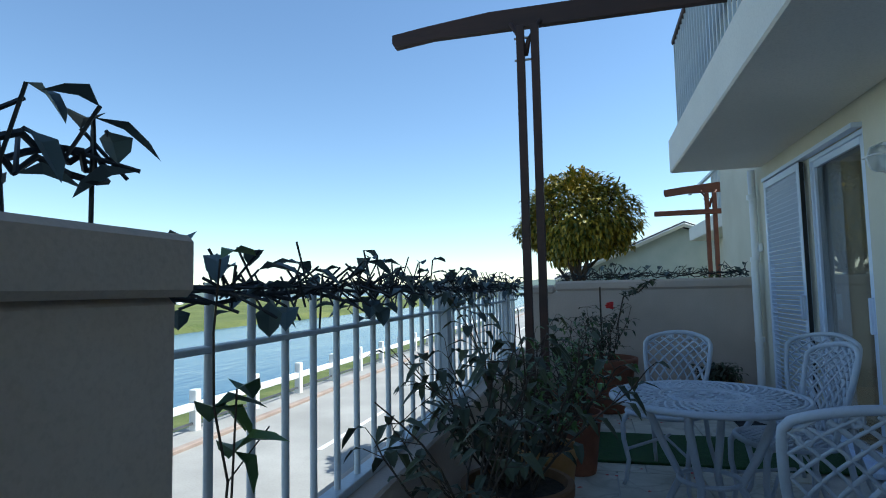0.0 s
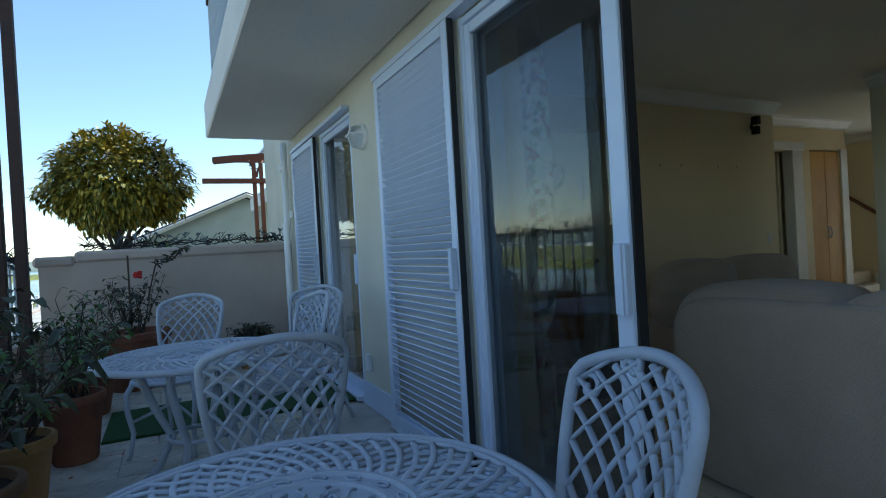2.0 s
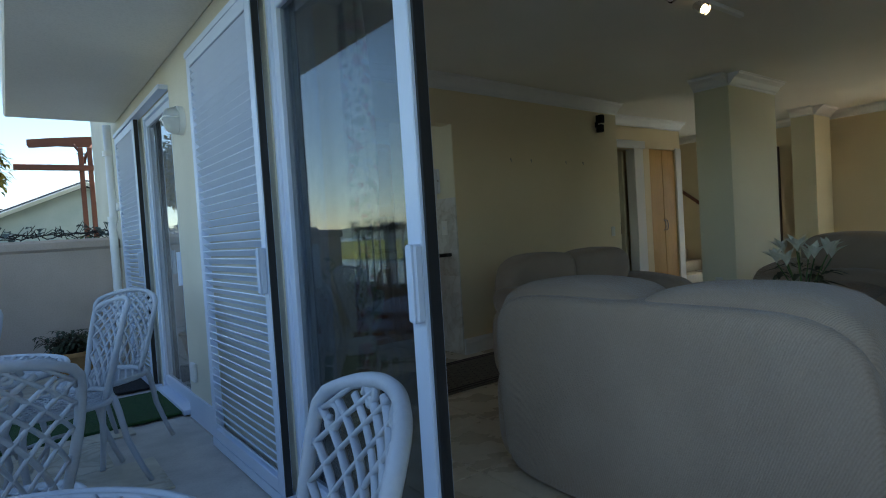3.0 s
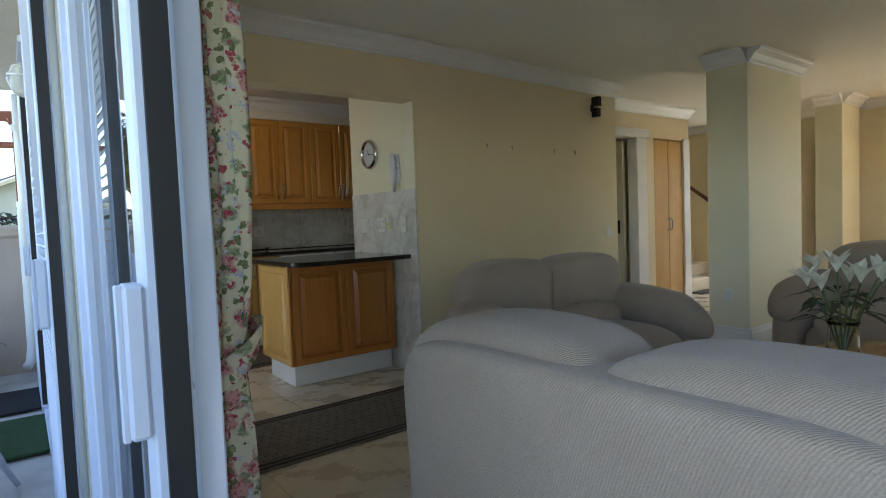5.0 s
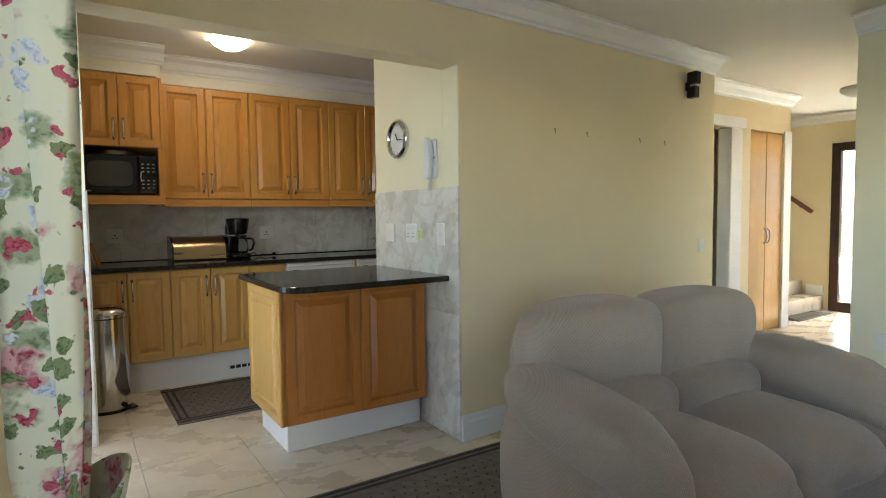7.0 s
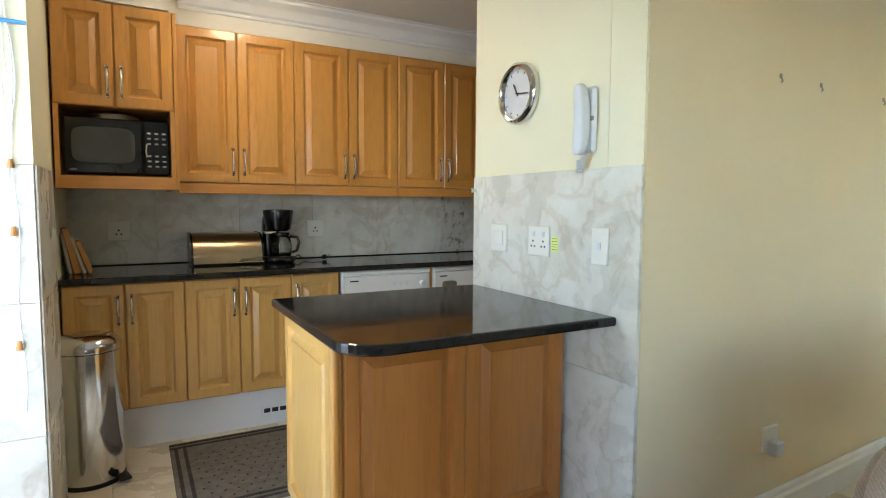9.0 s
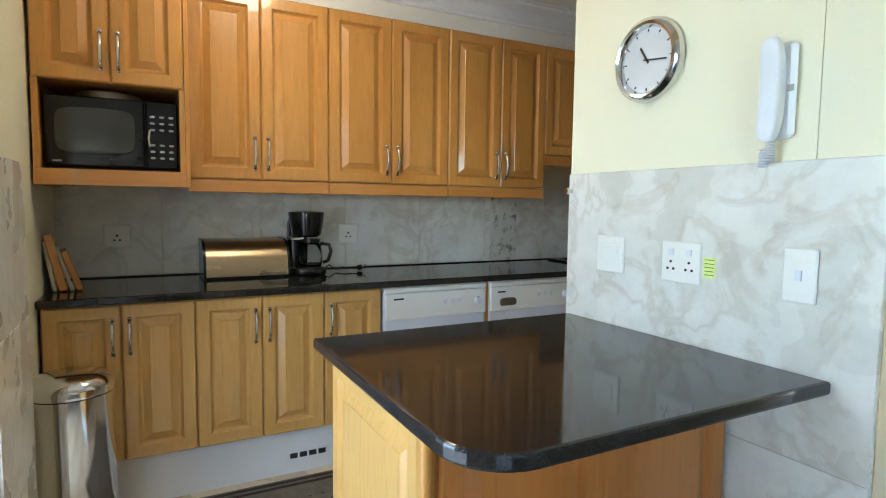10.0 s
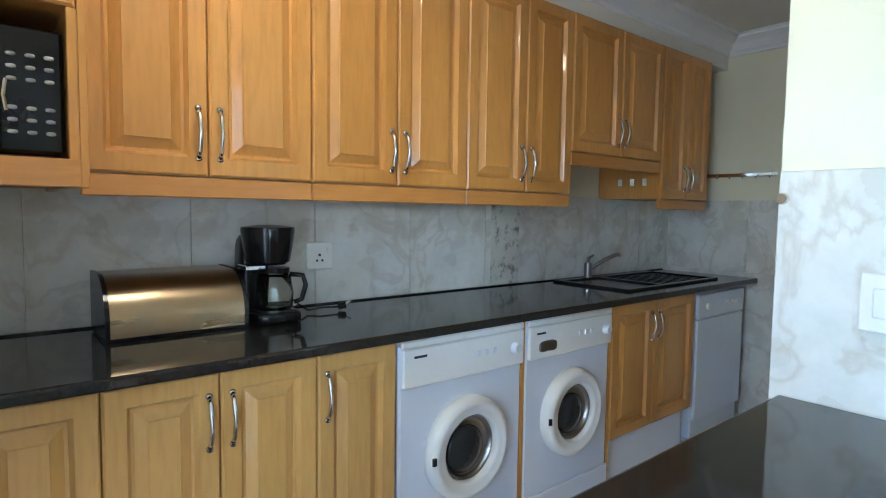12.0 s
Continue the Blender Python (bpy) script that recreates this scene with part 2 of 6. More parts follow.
def vein_tile(name, c1, c2, vein, amount, rough, scale):
    """Stone tile with brown veins; each piece lies differently."""
    m = surface(name, c1, c2, scale, rough, bump=0.05, fine=30, fine_mix=0.15)
    nt = m.node_tree
    N, L, b = nt.nodes, nt.links, nt.nodes["Principled BSDF"]
    src = b.inputs["Base Color"].links[0].from_socket
    tc, oi, ad = N.new("ShaderNodeTexCoord"), N.new("ShaderNodeObjectInfo"), N.new("ShaderNodeVectorMath")
    ad.operation = "ADD"
    sc = N.new("ShaderNodeVectorMath")
    sc.operation = "SCALE"
    sc.inputs[0].default_value, sc.inputs["Scale"].default_value = (3.0, 5.0, 7.0), 1.0
    L.new(oi.outputs["Random"], sc.inputs["Scale"])
    L.new(tc.outputs["Object"], ad.inputs[0]), L.new(sc.outputs[0], ad.inputs[1])
    n = N.new("ShaderNodeTexNoise")
    n.inputs["Scale"].default_value, n.inputs["Detail"].default_value, n.inputs["Distortion"].default_value = scale * 0.9, 7, 0.8
    L.new(ad.outputs[0], n.inputs["Vector"])
    sub, ab, mr = N.new("ShaderNodeMath"), N.new("ShaderNodeMath"), N.new("ShaderNodeMapRange")
    sub.operation, ab.operation = "SUBTRACT", "ABSOLUTE"
    sub.inputs[1].default_value = 0.55
    L.new(n.outputs["Fac"], sub.inputs[0]), L.new(sub.outputs[0], ab.inputs[0]), L.new(ab.outputs[0], mr.inputs[0])
    mr.inputs[1].default_value, mr.inputs[2].default_value, mr.inputs[3].default_value, mr.inputs[4].default_value = 0.0, 0.05, amount, 0.0
    mx = N.new("ShaderNodeMix")
    mx.data_type = "RGBA"
    L.new(mr.outputs[0], mx.inputs["Factor"]), L.new(src, mx.inputs["A"])
    mx.inputs["B"].default_value = (*vein, 1)
    L.new(mx.outputs["Result"], b.inputs["Base Color"])
    return m


M_SOFA = sofa_weave()
M_FLORAL = floral()
M_TILEWALL = vein_tile("veined_marble_tile", (0.62, 0.60, 0.54), (0.74, 0.73, 0.69), (0.44, 0.37, 0.28), 0.4, 0.22, 5.0)
M_TRAVTILE = vein_tile("travertine_tile", (0.60, 0.51, 0.385), (0.69, 0.61, 0.48), (0.50, 0.41, 0.30), 0.10, 0.22, 4.5)
M_FLAG = vein_tile("patio_flagstone", (0.42, 0.39, 0.33), (0.60, 0.57, 0.49), (0.28, 0.25, 0.20), 0.5, 0.8, 4.0)
M_LEAFD = leaf_mat("dark_green_leaf", (0.022, 0.032, 0.016), (0.06, 0.07, 0.03), 0.62)
M_LEAFG = leaf_mat("mid_green_leaf", (0.03, 0.08, 0.015), (0.09, 0.16, 0.03))
M_LEAFV = leaf_mat("blue_grey_vine_leaf", (0.035, 0.055, 0.06), (0.09, 0.13, 0.13), 0.6)
M_LEAFT = leaf_mat("yellow_green_tree_leaf", (0.05, 0.085, 0.012), (0.46, 0.33, 0.03), 0.5)
M_TWIG = surface("dry_twig", (0.05, 0.035, 0.025), (0.09, 0.065, 0.045), 20, 0.9, bump=0.3, fine=90)
M_VINEWIRE = surface("black_vine_stem", (0.012, 0.013, 0.016), (0.025, 0.027, 0.03), 20, 0.6, bump=0.1)
M_RED = surface("red_petal", (0.45, 0.01, 0.012), (0.6, 0.03, 0.02), 20, 0.6, bump=0.1)
M_LILY = surface("cream_lily_petal", (0.66, 0.66, 0.52), (0.74, 0.74, 0.64), 20, 0.5, bump=0.1)
M_TABLEWOOD = wood("polished_honey_wood", (0.42, 0.22, 0.06), (0.55, 0.31, 0.10), "X", 0.15, 0.6)
M_APPL = surface("white_enamel", (0.66, 0.69, 0.74), (0.70, 0.73, 0.78), 3, 0.28, bump=0.0, fine=60, fine_mix=0.03)
M_APPLC = surface("ivory_plastic", (0.76, 0.75, 0.70), (0.80, 0.79, 0.74), 3, 0.4, bump=0.0, fine=60, fine_mix=0.03)
M_CLOCKFACE = surface("grey_clock_face", (0.55, 0.56, 0.58), (0.62, 0.63, 0.65), 5, 0.4, bump=0.0, fine=60, fine_mix=0.03)
M_DARKGLASS = surface("dark_glass", (0.015, 0.017, 0.018), (0.03, 0.032, 0.034), 5, 0.06, bump=0.0, fine=60, fine_mix=0.05)
M_MWWIN = surface("grey_screen_glass", (0.035, 0.035, 0.033), (0.05, 0.05, 0.047), 5, 0.12, bump=0.0, fine=400, fine_mix=0.3)
M_BRONZE = surface("brushed_bronze_steel", (0.36, 0.27, 0.17), (0.44, 0.34, 0.22), 3, 0.22, 1.0, bump=0.02, fine=140, fine_mix=0.1, stretch=(0.1, 1, 1))
M_NEON = surface("yellow_green_sticker", (0.66, 0.78, 0.22), (0.72, 0.82, 0.28), 5, 0.7, bump=0.0)
M_BLUE = surface("blue_plastic", (0.05, 0.25, 0.6), (0.08, 0.3, 0.65), 5, 0.4, bump=0.0)
M_PAPER = surface("aged_paper", (0.48, 0.40, 0.30), (0.58, 0.50, 0.40), 9, 0.9, bump=0.1)
M_TEALWALL = surface("pale_green_render", (0.40, 0.46, 0.43), (0.48, 0.53, 0.50), 2, 0.9, bump=0.2)
M_ROOFDARK = surface("dark_roof_edge", (0.06, 0.065, 0.07), (0.1, 0.1, 0.11), 3, 0.8, bump=0.2)
M_BLACKMAT = surface("black_coir_mat", (0.012, 0.012, 0.013), (0.025, 0.024, 0.024), 30, 1.0, bump=0.8, fine=200)


def new_bm():
    return bmesh.new()


def add_box(bm, x0, x1, y0, y1, z0, z1, bevel=0.0, seg=1):
    r = bmesh.ops.create_cube(bm, size=1.0, matrix=Matrix.LocRotScale(((x0 + x1) / 2, (y0 + y1) / 2, (z0 + z1) / 2), None, (abs(x1 - x0), abs(y1 - y0), abs(z1 - z0))))
    if bevel:
        es = {e for v in r["verts"] for e in v.link_edges}
        bmesh.ops.bevel(bm, geom=list(es), offset=bevel, segments=seg, affect="EDGES", profile=0.5)


def add_cyl(bm, p, q, r1, r2=None, seg=16, caps=True):
    p, q = Vector(p), Vector(q)
    d = q - p
    m = Matrix.Translation((p + q) / 2) @ d.to_track_quat("Z", "Y").to_matrix().to_4x4()
    bmesh.ops.create_cone(bm, cap_ends=caps, segments=seg, radius1=r1, radius2=r1 if r2 is None else r2, depth=d.length, matrix=m)


def add_tube(bm, pts, r, seg=6, flat=1.0, closed=False, taper=None, up=None):
    """A rod along points; flat squashes it along its binormal."""
    pts = [Vector(p) for p in pts]
    n = len(pts)
    rings = []
    side = None
    for i, p in enumerate(pts):
        a, b = (pts[(i - 1) % n], pts[(i + 1) % n]) if closed else (pts[max(i - 1, 0)], pts[min(i + 1, n - 1)])
        t = (b - a).normalized()
        if up is not None:
            side = t.cross(Vector(up))
        elif side is None:
            side = t.cross(Vector((0, 0, 1)) if abs(t.z) < 0.9 else Vector((1, 0, 0)))
        else:
            side = side - t * side.dot(t)
        if side.length < 1e-6:
            side = t.orthogonal()
        side = side.normalized()
        nor = side.cross(t)
        rr = r if taper is None else r * (1 + (taper - 1) * i / max(1, n - 1))
        rings.append([bm.verts.new(p + (side * math.cos(k * 2 * math.pi / seg) + nor * flat * math.sin(k * 2 * math.pi / seg)) * rr) for k in range(seg)])
    m = n if closed else n - 1
    for i in range(m):
        A, B = rings[i], rings[(i + 1) % n]
        for k in range(seg):
            bm.faces.new((A[k], A[(k + 1) % seg], B[(k + 1) % seg], B[k]))
    if not closed:
        bm.faces.new(rings[0][::-1]), bm.faces.new(rings[-1])


def add_cushion(bm, c, s, p=4.0, n=8, fn=None, m=None):
    """A rounded box about c with half sizes s; fn moves its points."""
    made, k = {}, n + 1

    def vert(i, j, l):
        if (i, j, l) not in made:
            x, y, z = (math.sin((2 * a / k - 1) * math.pi / 4) / math.sin(math.pi / 4) for a in (i, j, l))
            d = (abs(x) ** p + abs(y) ** p + abs(z) ** p) ** (1 / p)
            q = Vector((x / d * s[0], y / d * s[1], z / d * s[2]))
            if fn:
                q = fn(q)
            if m is not None:
                q = m @ q
            made[(i, j, l)] = bm.verts.new(q + Vector(c))
        return made[(i, j, l)]

    for a in range(k):
        for b in range(k):
            for e in (0, k):
                bm.faces.new((vert(e, a, b), vert(e, a + 1, b), vert(e, a + 1, b + 1), vert(e, a, b + 1)))
                bm.faces.new((vert(a, e, b), vert(a + 1, e, b), vert(a + 1, e, b + 1), vert(a, e, b + 1)))
                bm.faces.new((vert(a, b, e), vert(a + 1, b, e), vert(a + 1, b + 1, e), vert(a, b + 1, e)))


def add_lathe(bm, prof, c=(0, 0, 0), seg=24):
    """A turned shape from (radius, height) pairs."""
    rings = []
    for r, z in prof:
        rings.append([bm.verts.new((c[0] + r * math.cos(2 * math.pi * k / seg), c[1] + r * math.sin(2 * math.pi * k / seg), c[2] + z)) for k in range(seg)])
    for A, B in zip(rings, rings[1:]):
        for k in range(seg):
            bm.faces.new((A[k], A[(k + 1) % seg], B[(k + 1) % seg], B[k]))
    bm.faces.new(rings[0][::-1]), bm.faces.new(rings[-1])


def add_prism(bm, outline, z0, z1):
    """An upright prism over an outline of (x, y)."""
    lo, hi = [bm.verts.new((x, y, z0)) for x, y in outline], [bm.verts.new((x, y, z1)) for x, y in outline]
    n = len(outline)
    bm.faces.new(lo[::-1]), bm.faces.new(hi)
    for i in range(n):
        bm.faces.new((lo[i], lo[(i + 1) % n], hi[(i + 1) % n], hi[i]))


def part(name, bm, material, parent=None, label="", smooth=False):
    me = bpy.data.meshes.new(name)
    bmesh.ops.recalc_face_normals(bm, faces=bm.faces[:])
    bm.to_mesh(me)
    bm.free()
    me.materials.append(material)
    if smooth:
        me.shade_smooth() if smooth is True else me.set_sharp_from_angle(angle=radians(smooth))
        if smooth is not True:
            for f in me.polygons:
                f.use_smooth = True
    ob = new(name, me)
    if parent is not None:
        ob.parent = parent
    if label:
        tagged(ob, label=label)
    return ob


def thing(name, m, label, category, group="", kind=""):
    ob = new(name)
    ob.matrix_basis = m
    return tagged(ob, label, category, group, kind)


def box_part(name, dims, material, parent=None, label="", bevel=0.0):
    bm = new_bm()
    add_box(bm, *dims, bevel=bevel)
    return part(name, bm, material, parent, label)


def structure(name, dims_list, material, label, category, bevel=0.0):
    bm = new_bm()
    for d in dims_list:
        add_box(bm, *d, bevel=bevel)
    return tagged(part(name, bm, material), label, category, "", "structure")

# ---- structure: house, patio, street ----
FX, IX = 1.66, 1.99          # facade: outer and inner face
CEIL, SLAB = 2.42, 2.295     # ceiling inside, balcony soffit outside
LWY, PIERX, PIERY = 3.975, 3.89, 4.945
KIT_Y, KIT_X = 6.555, 6.33   # kitchen back wall and end wall
D1A, D1B = -1.60, 2.40       # living-room door opening along y
D2A, D2B = 4.09, 5.00        # kitchen door opening along y
DOOR_H = 2.115
NY, FENX = 6.50, -0.80
HY = 4.51                    # hall wall

structure("floor", [(FX - 0.02, 10.2, -3.0, 8.0, -0.25, -0.006)], M_COPING, "grey grout bed under the travertine tiles", "floor")
structure("patio_floor", [(-1.0, FX - 0.02, -3.0, NY + 0.2, -0.25, -0.012)], M_COPING, "grey bedding of the patio paving", "floor")
structure("wall_west", [
    (FX, IX, -3.0, D1A, 0, 5.4), (FX, IX, D1A, D1B, DOOR_H, 5.4), (FX, IX, D1B, D2A, 0, 5.4),
    (FX, IX, D2A, D2B, DOOR_H, 5.4), (FX, IX, D2B, 8.0, 0, 5.4)], M_PLASTER_OUT, "cream plastered facade wall with two door openings", "wall")
structure("wall_west_lining", [(IX, IX + 0.004, D1B, D2A, 0, CEIL), (IX, IX + 0.004, D1A, D1B, DOOR_H, CEIL), (IX, IX + 0.004, -3, D1A, 0, CEIL), (IX, IX + 0.004, D2A, D2B, DOOR_H, CEIL), (1.87, IX, D1B - 0.004, D1B, 0, DOOR_H)], M_YELLOW, "yellow painted inner face of the facade wall", "wall")
structure("wall_kitchen_nib", [(IX, 2.23, 5.05, 5.50, 1.385, CEIL), (IX, 2.19, 5.50, KIT_Y, 0, CEIL), (IX, 2.222, 5.058, 5.50, 0, 1.385)], M_CREAM, "cream wall nib beside the kitchen door", "wall")
structure("balcony_slab", [(0.83, FX, -3.0, 6.20, SLAB, SLAB + 0.34)], M_SOFFIT, "white plastered underside of the balcony slab", "balcony", 0.012)
structure("ceiling", [(IX, 10.2, -3.0, 8.0, CEIL, CEIL + 0.15)], M_CEIL, "off-white plastered ceiling", "ceiling")
def lwy(x):
    """The living-room wall runs slightly askew past the pier."""
    return LWY + 0.052 * (x - PIERX)


bm = new_bm()
add_prism(bm, [(PIERX, LWY), (6.45, lwy(6.45)), (6.45, PIERY), (PIERX, PIERY)], 0, CEIL)
add_box(bm, IX, PIERX, LWY, LWY + 0.15, 2.02, CEIL)
tagged(part("wall_living", bm, M_YELLOW), "yellow wall with wide opening to the kitchen", "wall", "", "structure")
structure("wall_pier_lining", [(PIERX - 0.006, PIERX, LWY + 0.004, LWY + 0.15, 1.385, 2.018), (PIERX - 0.006, PIERX, LWY + 0.152, PIERY, 1.385, CEIL)], M_CREAM, "pale cream painted end of the wall pier", "wall")
structure("wall_kitchen_back", [(IX, 6.45, KIT_Y, KIT_Y + 0.15, 0, CEIL)], M_CREAM, "cream kitchen wall behind the cupboards", "wall")
structure("wall_kitchen_end", [(KIT_X, KIT_X + 0.12, PIERY, KIT_Y, 0, CEIL)], M_CREAM, "cream end wall of the kitchen", "wall")
structure("wall_hall", [(6.452, 6.50, HY, HY + 0.12, 0, CEIL), (6.50, 7.42, HY, HY + 0.12, 2.02, CEIL), (7.42, 7.746, HY, HY + 0.12, 0, CEIL), (7.746, 8.374, HY, HY + 0.12, 2.035, CEIL), (8.374, 8.53, HY, HY + 0.12, 0, CEIL), (8.41, 8.53, HY + 0.12, 5.9, 0, CEIL), (7.746, 8.41, HY + 0.5, HY + 0.55, 0, CEIL)], M_YELLOW, "yellow hall wall with a doorway and a cupboard", "wall")
structure("wall_passage", [(6.452, 6.55, PIERY, 6.6, 0, CEIL), (7.60, 7.74, HY + 0.12, 6.6, 0, CEIL)], M_YELLOW, "yellow passage walls behind the doorway", "wall")
structure("wall_stairwell", [(6.20, 10.0, 6.6, 6.8, 0, CEIL)], M_YELLOW, "yellow wall behind the staircase", "wall")
structure("wall_east", [(10.0, 10.2, 4.72, 8.0, 0, CEIL), (10.0, 10.2, 3.78, 4.72, 2.05, CEIL), (10.0, 10.2, 1.9, 3.78, 0, CEIL), (10.0, 10.2, 0.1, 1.9, 2.05, CEIL), (10.0, 10.2, 0.1, 1.9, 0, 0.45), (10.0, 10.2, -3.0, 0.1, 0, CEIL)], M_YELLOW, "yellow far wall with entrance door and curtained window", "wall")
structure("wall_south", [(FX, 10.2, -3.2, -3.0, 0, CEIL)], M_YELLOW, "yellow wall closing the living room", "wall")
structure("wall_upper_storey", [(FX, FX + 0.2, -3.0, 6.2, 5.4, 5.6), (IX, 10.2, 7.7, 8.0, 0, 5.4)], M_PLASTER_OUT, "cream plastered upper storey of the house", "wall")
structure("roof", [(1.0, 10.6, -3.4, 8.2, 5.6, 5.8)], M_ROOFDARK, "dark roof over the house", "roof")
structure("column", [(6.28, 7.30, 2.73, 3.07, 0, CEIL)], M_CREAM, "cream painted pillar in the living room", "pillar", 0.004)
structure("column_far", [(9.2, 9.75, 3.02, 3.30, 0, CEIL)], M_CREAM, "cream painted pillar beside the entrance", "pillar", 0.004)
structure("wall_patio_north", [(-0.66, FX, NY, NY + 0.2, -0.3, 1.13)], M_WALLGREY, "buff painted plaster patio wall", "wall")
structure("patio_coping", [(-0.37, FX, NY - 0.025, NY + 0.23, 1.13, 1.24), (-0.70, -0.37, NY - 0.022, NY + 0.227, 1.10, 1.20)], M_WALLGREY, "rounded plaster coping on the patio wall", "coping", 0.025)
structure("fence_plinth", [(FENX - 0.10, FENX + 0.12, 0.9, NY + 0.2, -1.4, 0.50)], M_WALLGREY, "low plaster plinth under the fence", "plinth", 0.01)
structure("wall_patio_pier", [(-0.92, -0.64, -3.0, 0.965, -1.4, 1.17), (-0.94, -0.62, -3.0, 0.985, 1.17, 1.275)], M_WALLGREY, "dark buff plaster wall with a coping", "wall", 0.012)
structure("ground", [(-3000, 3000, -3000, 3000, -1.7, -1.45)], M_GRASS, "grassy ground", "ground")
structure("road", [(-6.6, -1.6, -60, 300, -1.46, -1.40)], M_ASPHALT, "pale sunlit asphalt road", "road")
structure("pavement", [(-7.6, -6.75, -60, 300, -1.46, -1.36)], M_ASPHALT, "pale concrete footpath beside the road", "pavement")
structure("kerb", [(-6.75, -6.6, -60, 300, -1.46, -1.33)], M_KERB, "reddish kerb along the road", "kerb", 0.02)
structure("water", [(-900, -9.0, -200, 1500, -1.46, -1.43)], M_WATER, "blue lagoon water", "water")


def cornice(x0, y0, x1, y1, nx, ny, z=None):
    """A coved plaster cornice along a wall; (nx, ny) points into the room."""
    z = CEIL if z is None else z
    bm = new_bm()
    prof = [(0, -0.11), (0.012, -0.11), (0.016, -0.095), (0.03, -0.085), (0.06, -0.045), (0.10, -0.022), (0.105, -0.008), (0.12, -0.004), (0.12, 0.0), (0, 0.0)]
    a = [bm.verts.new((x0 + nx * p, y0 + ny * p, z + q)) for p, q in prof]
    b = [bm.verts.new((x1 + nx * p, y1 + ny * p, z + q)) for p, q in prof]
    for i in range(len(prof)):
        j = (i + 1) % len(prof)
        bm.faces.new((a[i], a[j], b[j], b[i]))
    bm.faces.new(a[::-1]), bm.faces.new(b)
    return tagged(part("cornice", bm, M_WHITE), "white coved plaster cornice", "cornice", "", "structure")


cornice(IX + 0.005, LWY, PIERX, LWY, 0, -1, CEIL - 0.002)
cornice(PIERX, LWY, 6.45, lwy(6.45), 0, -1, CEIL - 0.002)
cornice(6.452, HY, 8.53, HY, 0, -1, CEIL - 0.003)
cornice(2.76, 6.18, 6.33, 6.18, 0, -1, CEIL - 0.002)
cornice(2.19, 5.97, 2.75, 5.97, 0, -1, CEIL - 0.003)
cornice(KIT_X, PIERY, KIT_X, 6.18, -1, 0, CEIL - 0.004)
cornice(6.28, 2.73, 7.30, 2.73, 0, -1, CEIL - 0.002)
cornice(6.28, 2.73, 6.28, 3.07, -1, 0, CEIL - 0.003)
cornice(10.0, -3, 10.0, 6.6, -1, 0, CEIL - 0.002)
cornice(9.2, 3.02, 9.2, 3.30, -1, 0, CEIL - 0.003)
cornice(9.2, 3.02, 9.75, 3.02, 0, -1, CEIL - 0.002)
structure("bulkhead", [(2.70, KIT_X, 6.18, KIT_Y, 2.225, CEIL), (2.19, 2.70, 5.97, KIT_Y, 2.225, CEIL)], M_CEIL, "white bulkhead above the wall cupboards", "bulkhead")


def skirting(x0, y0, x1, y1, nx, ny, h=0.14, t=0.018):
    bm = new_bm()
    prof = [(0, 0), (t, 0), (t, h * 0.72), (t * 0.6, h * 0.8), (t * 0.6, h * 0.93), (t * 0.3, h), (0, h)]
    a = [bm.verts.new((x0 + nx * p, y0 + ny * p, q)) for p, q in prof]
    b = [bm.verts.new((x1 + nx * p, y1 + ny * p, q)) for p, q in prof]
    for i in range(len(prof)):
        j = (i + 1) % len(prof)
        bm.faces.new((a[i], a[j], b[j], b[i]))
    bm.faces.new(a[::-1]), bm.faces.new(b)
    return tagged(part("baseboard", bm, M_WHITE), "white moulded skirting board", "skirting", "", "structure")


skirting(PIERX - 0.006, LWY, 6.45, lwy(6.45), 0, -1)
skirting(6.28, 2.73, 7.30, 2.73, 0, -1, 0.16)
skirting(6.28, 2.73, 6.28, 3.07, -1, 0, 0.16)
skirting(IX + 0.004, D1B, IX + 0.004, D2A, 1, 0)
skirting(10.0, 1.9, 10.0, 4.4, -1, 0)
skirting(8.374, HY, 8.53, HY, 0, -1, 0.18)


# ---- light openings far side ----
def far_door():
    d = thing("door_entrance", pose(10.0, 3.80, 0), "dark hardwood glazed entrance door with blind", "door", "", "structure")
    for n, dm in (("stile", (-0.05, 0.03, 0, 0.10, 0, 2.05)), ("stile", (-0.05, 0.03, 0.80, 0.90, 0, 2.05)), ("rail", (-0.05, 0.03, 0.10, 0.80, 0, 0.12)), ("rail", (-0.05, 0.03, 0.10, 0.80, 1.95, 2.05))):
        box_part(n, dm, M_DARKWOOD, d, bevel=0.004)
    p = box_part("pane", (-0.02, -0.014, 0.10, 0.80, 0.12, 1.95), M_GLASS, d)
    p.visible_shadow = False
    for k in range(40):
        box_part("slat", (0.0, 0.02, 0.12, 0.78, 0.20 + k * 0.043, 0.204 + k * 0.043), M_WHITE, d)
    # the leaf seen edge on, standing open into the hall
    box_part("open_leaf", (-0.62, -0.06, -0.06, -0.01, 0.02, 2.03), M_DARKWOOD, d, bevel=0.004)


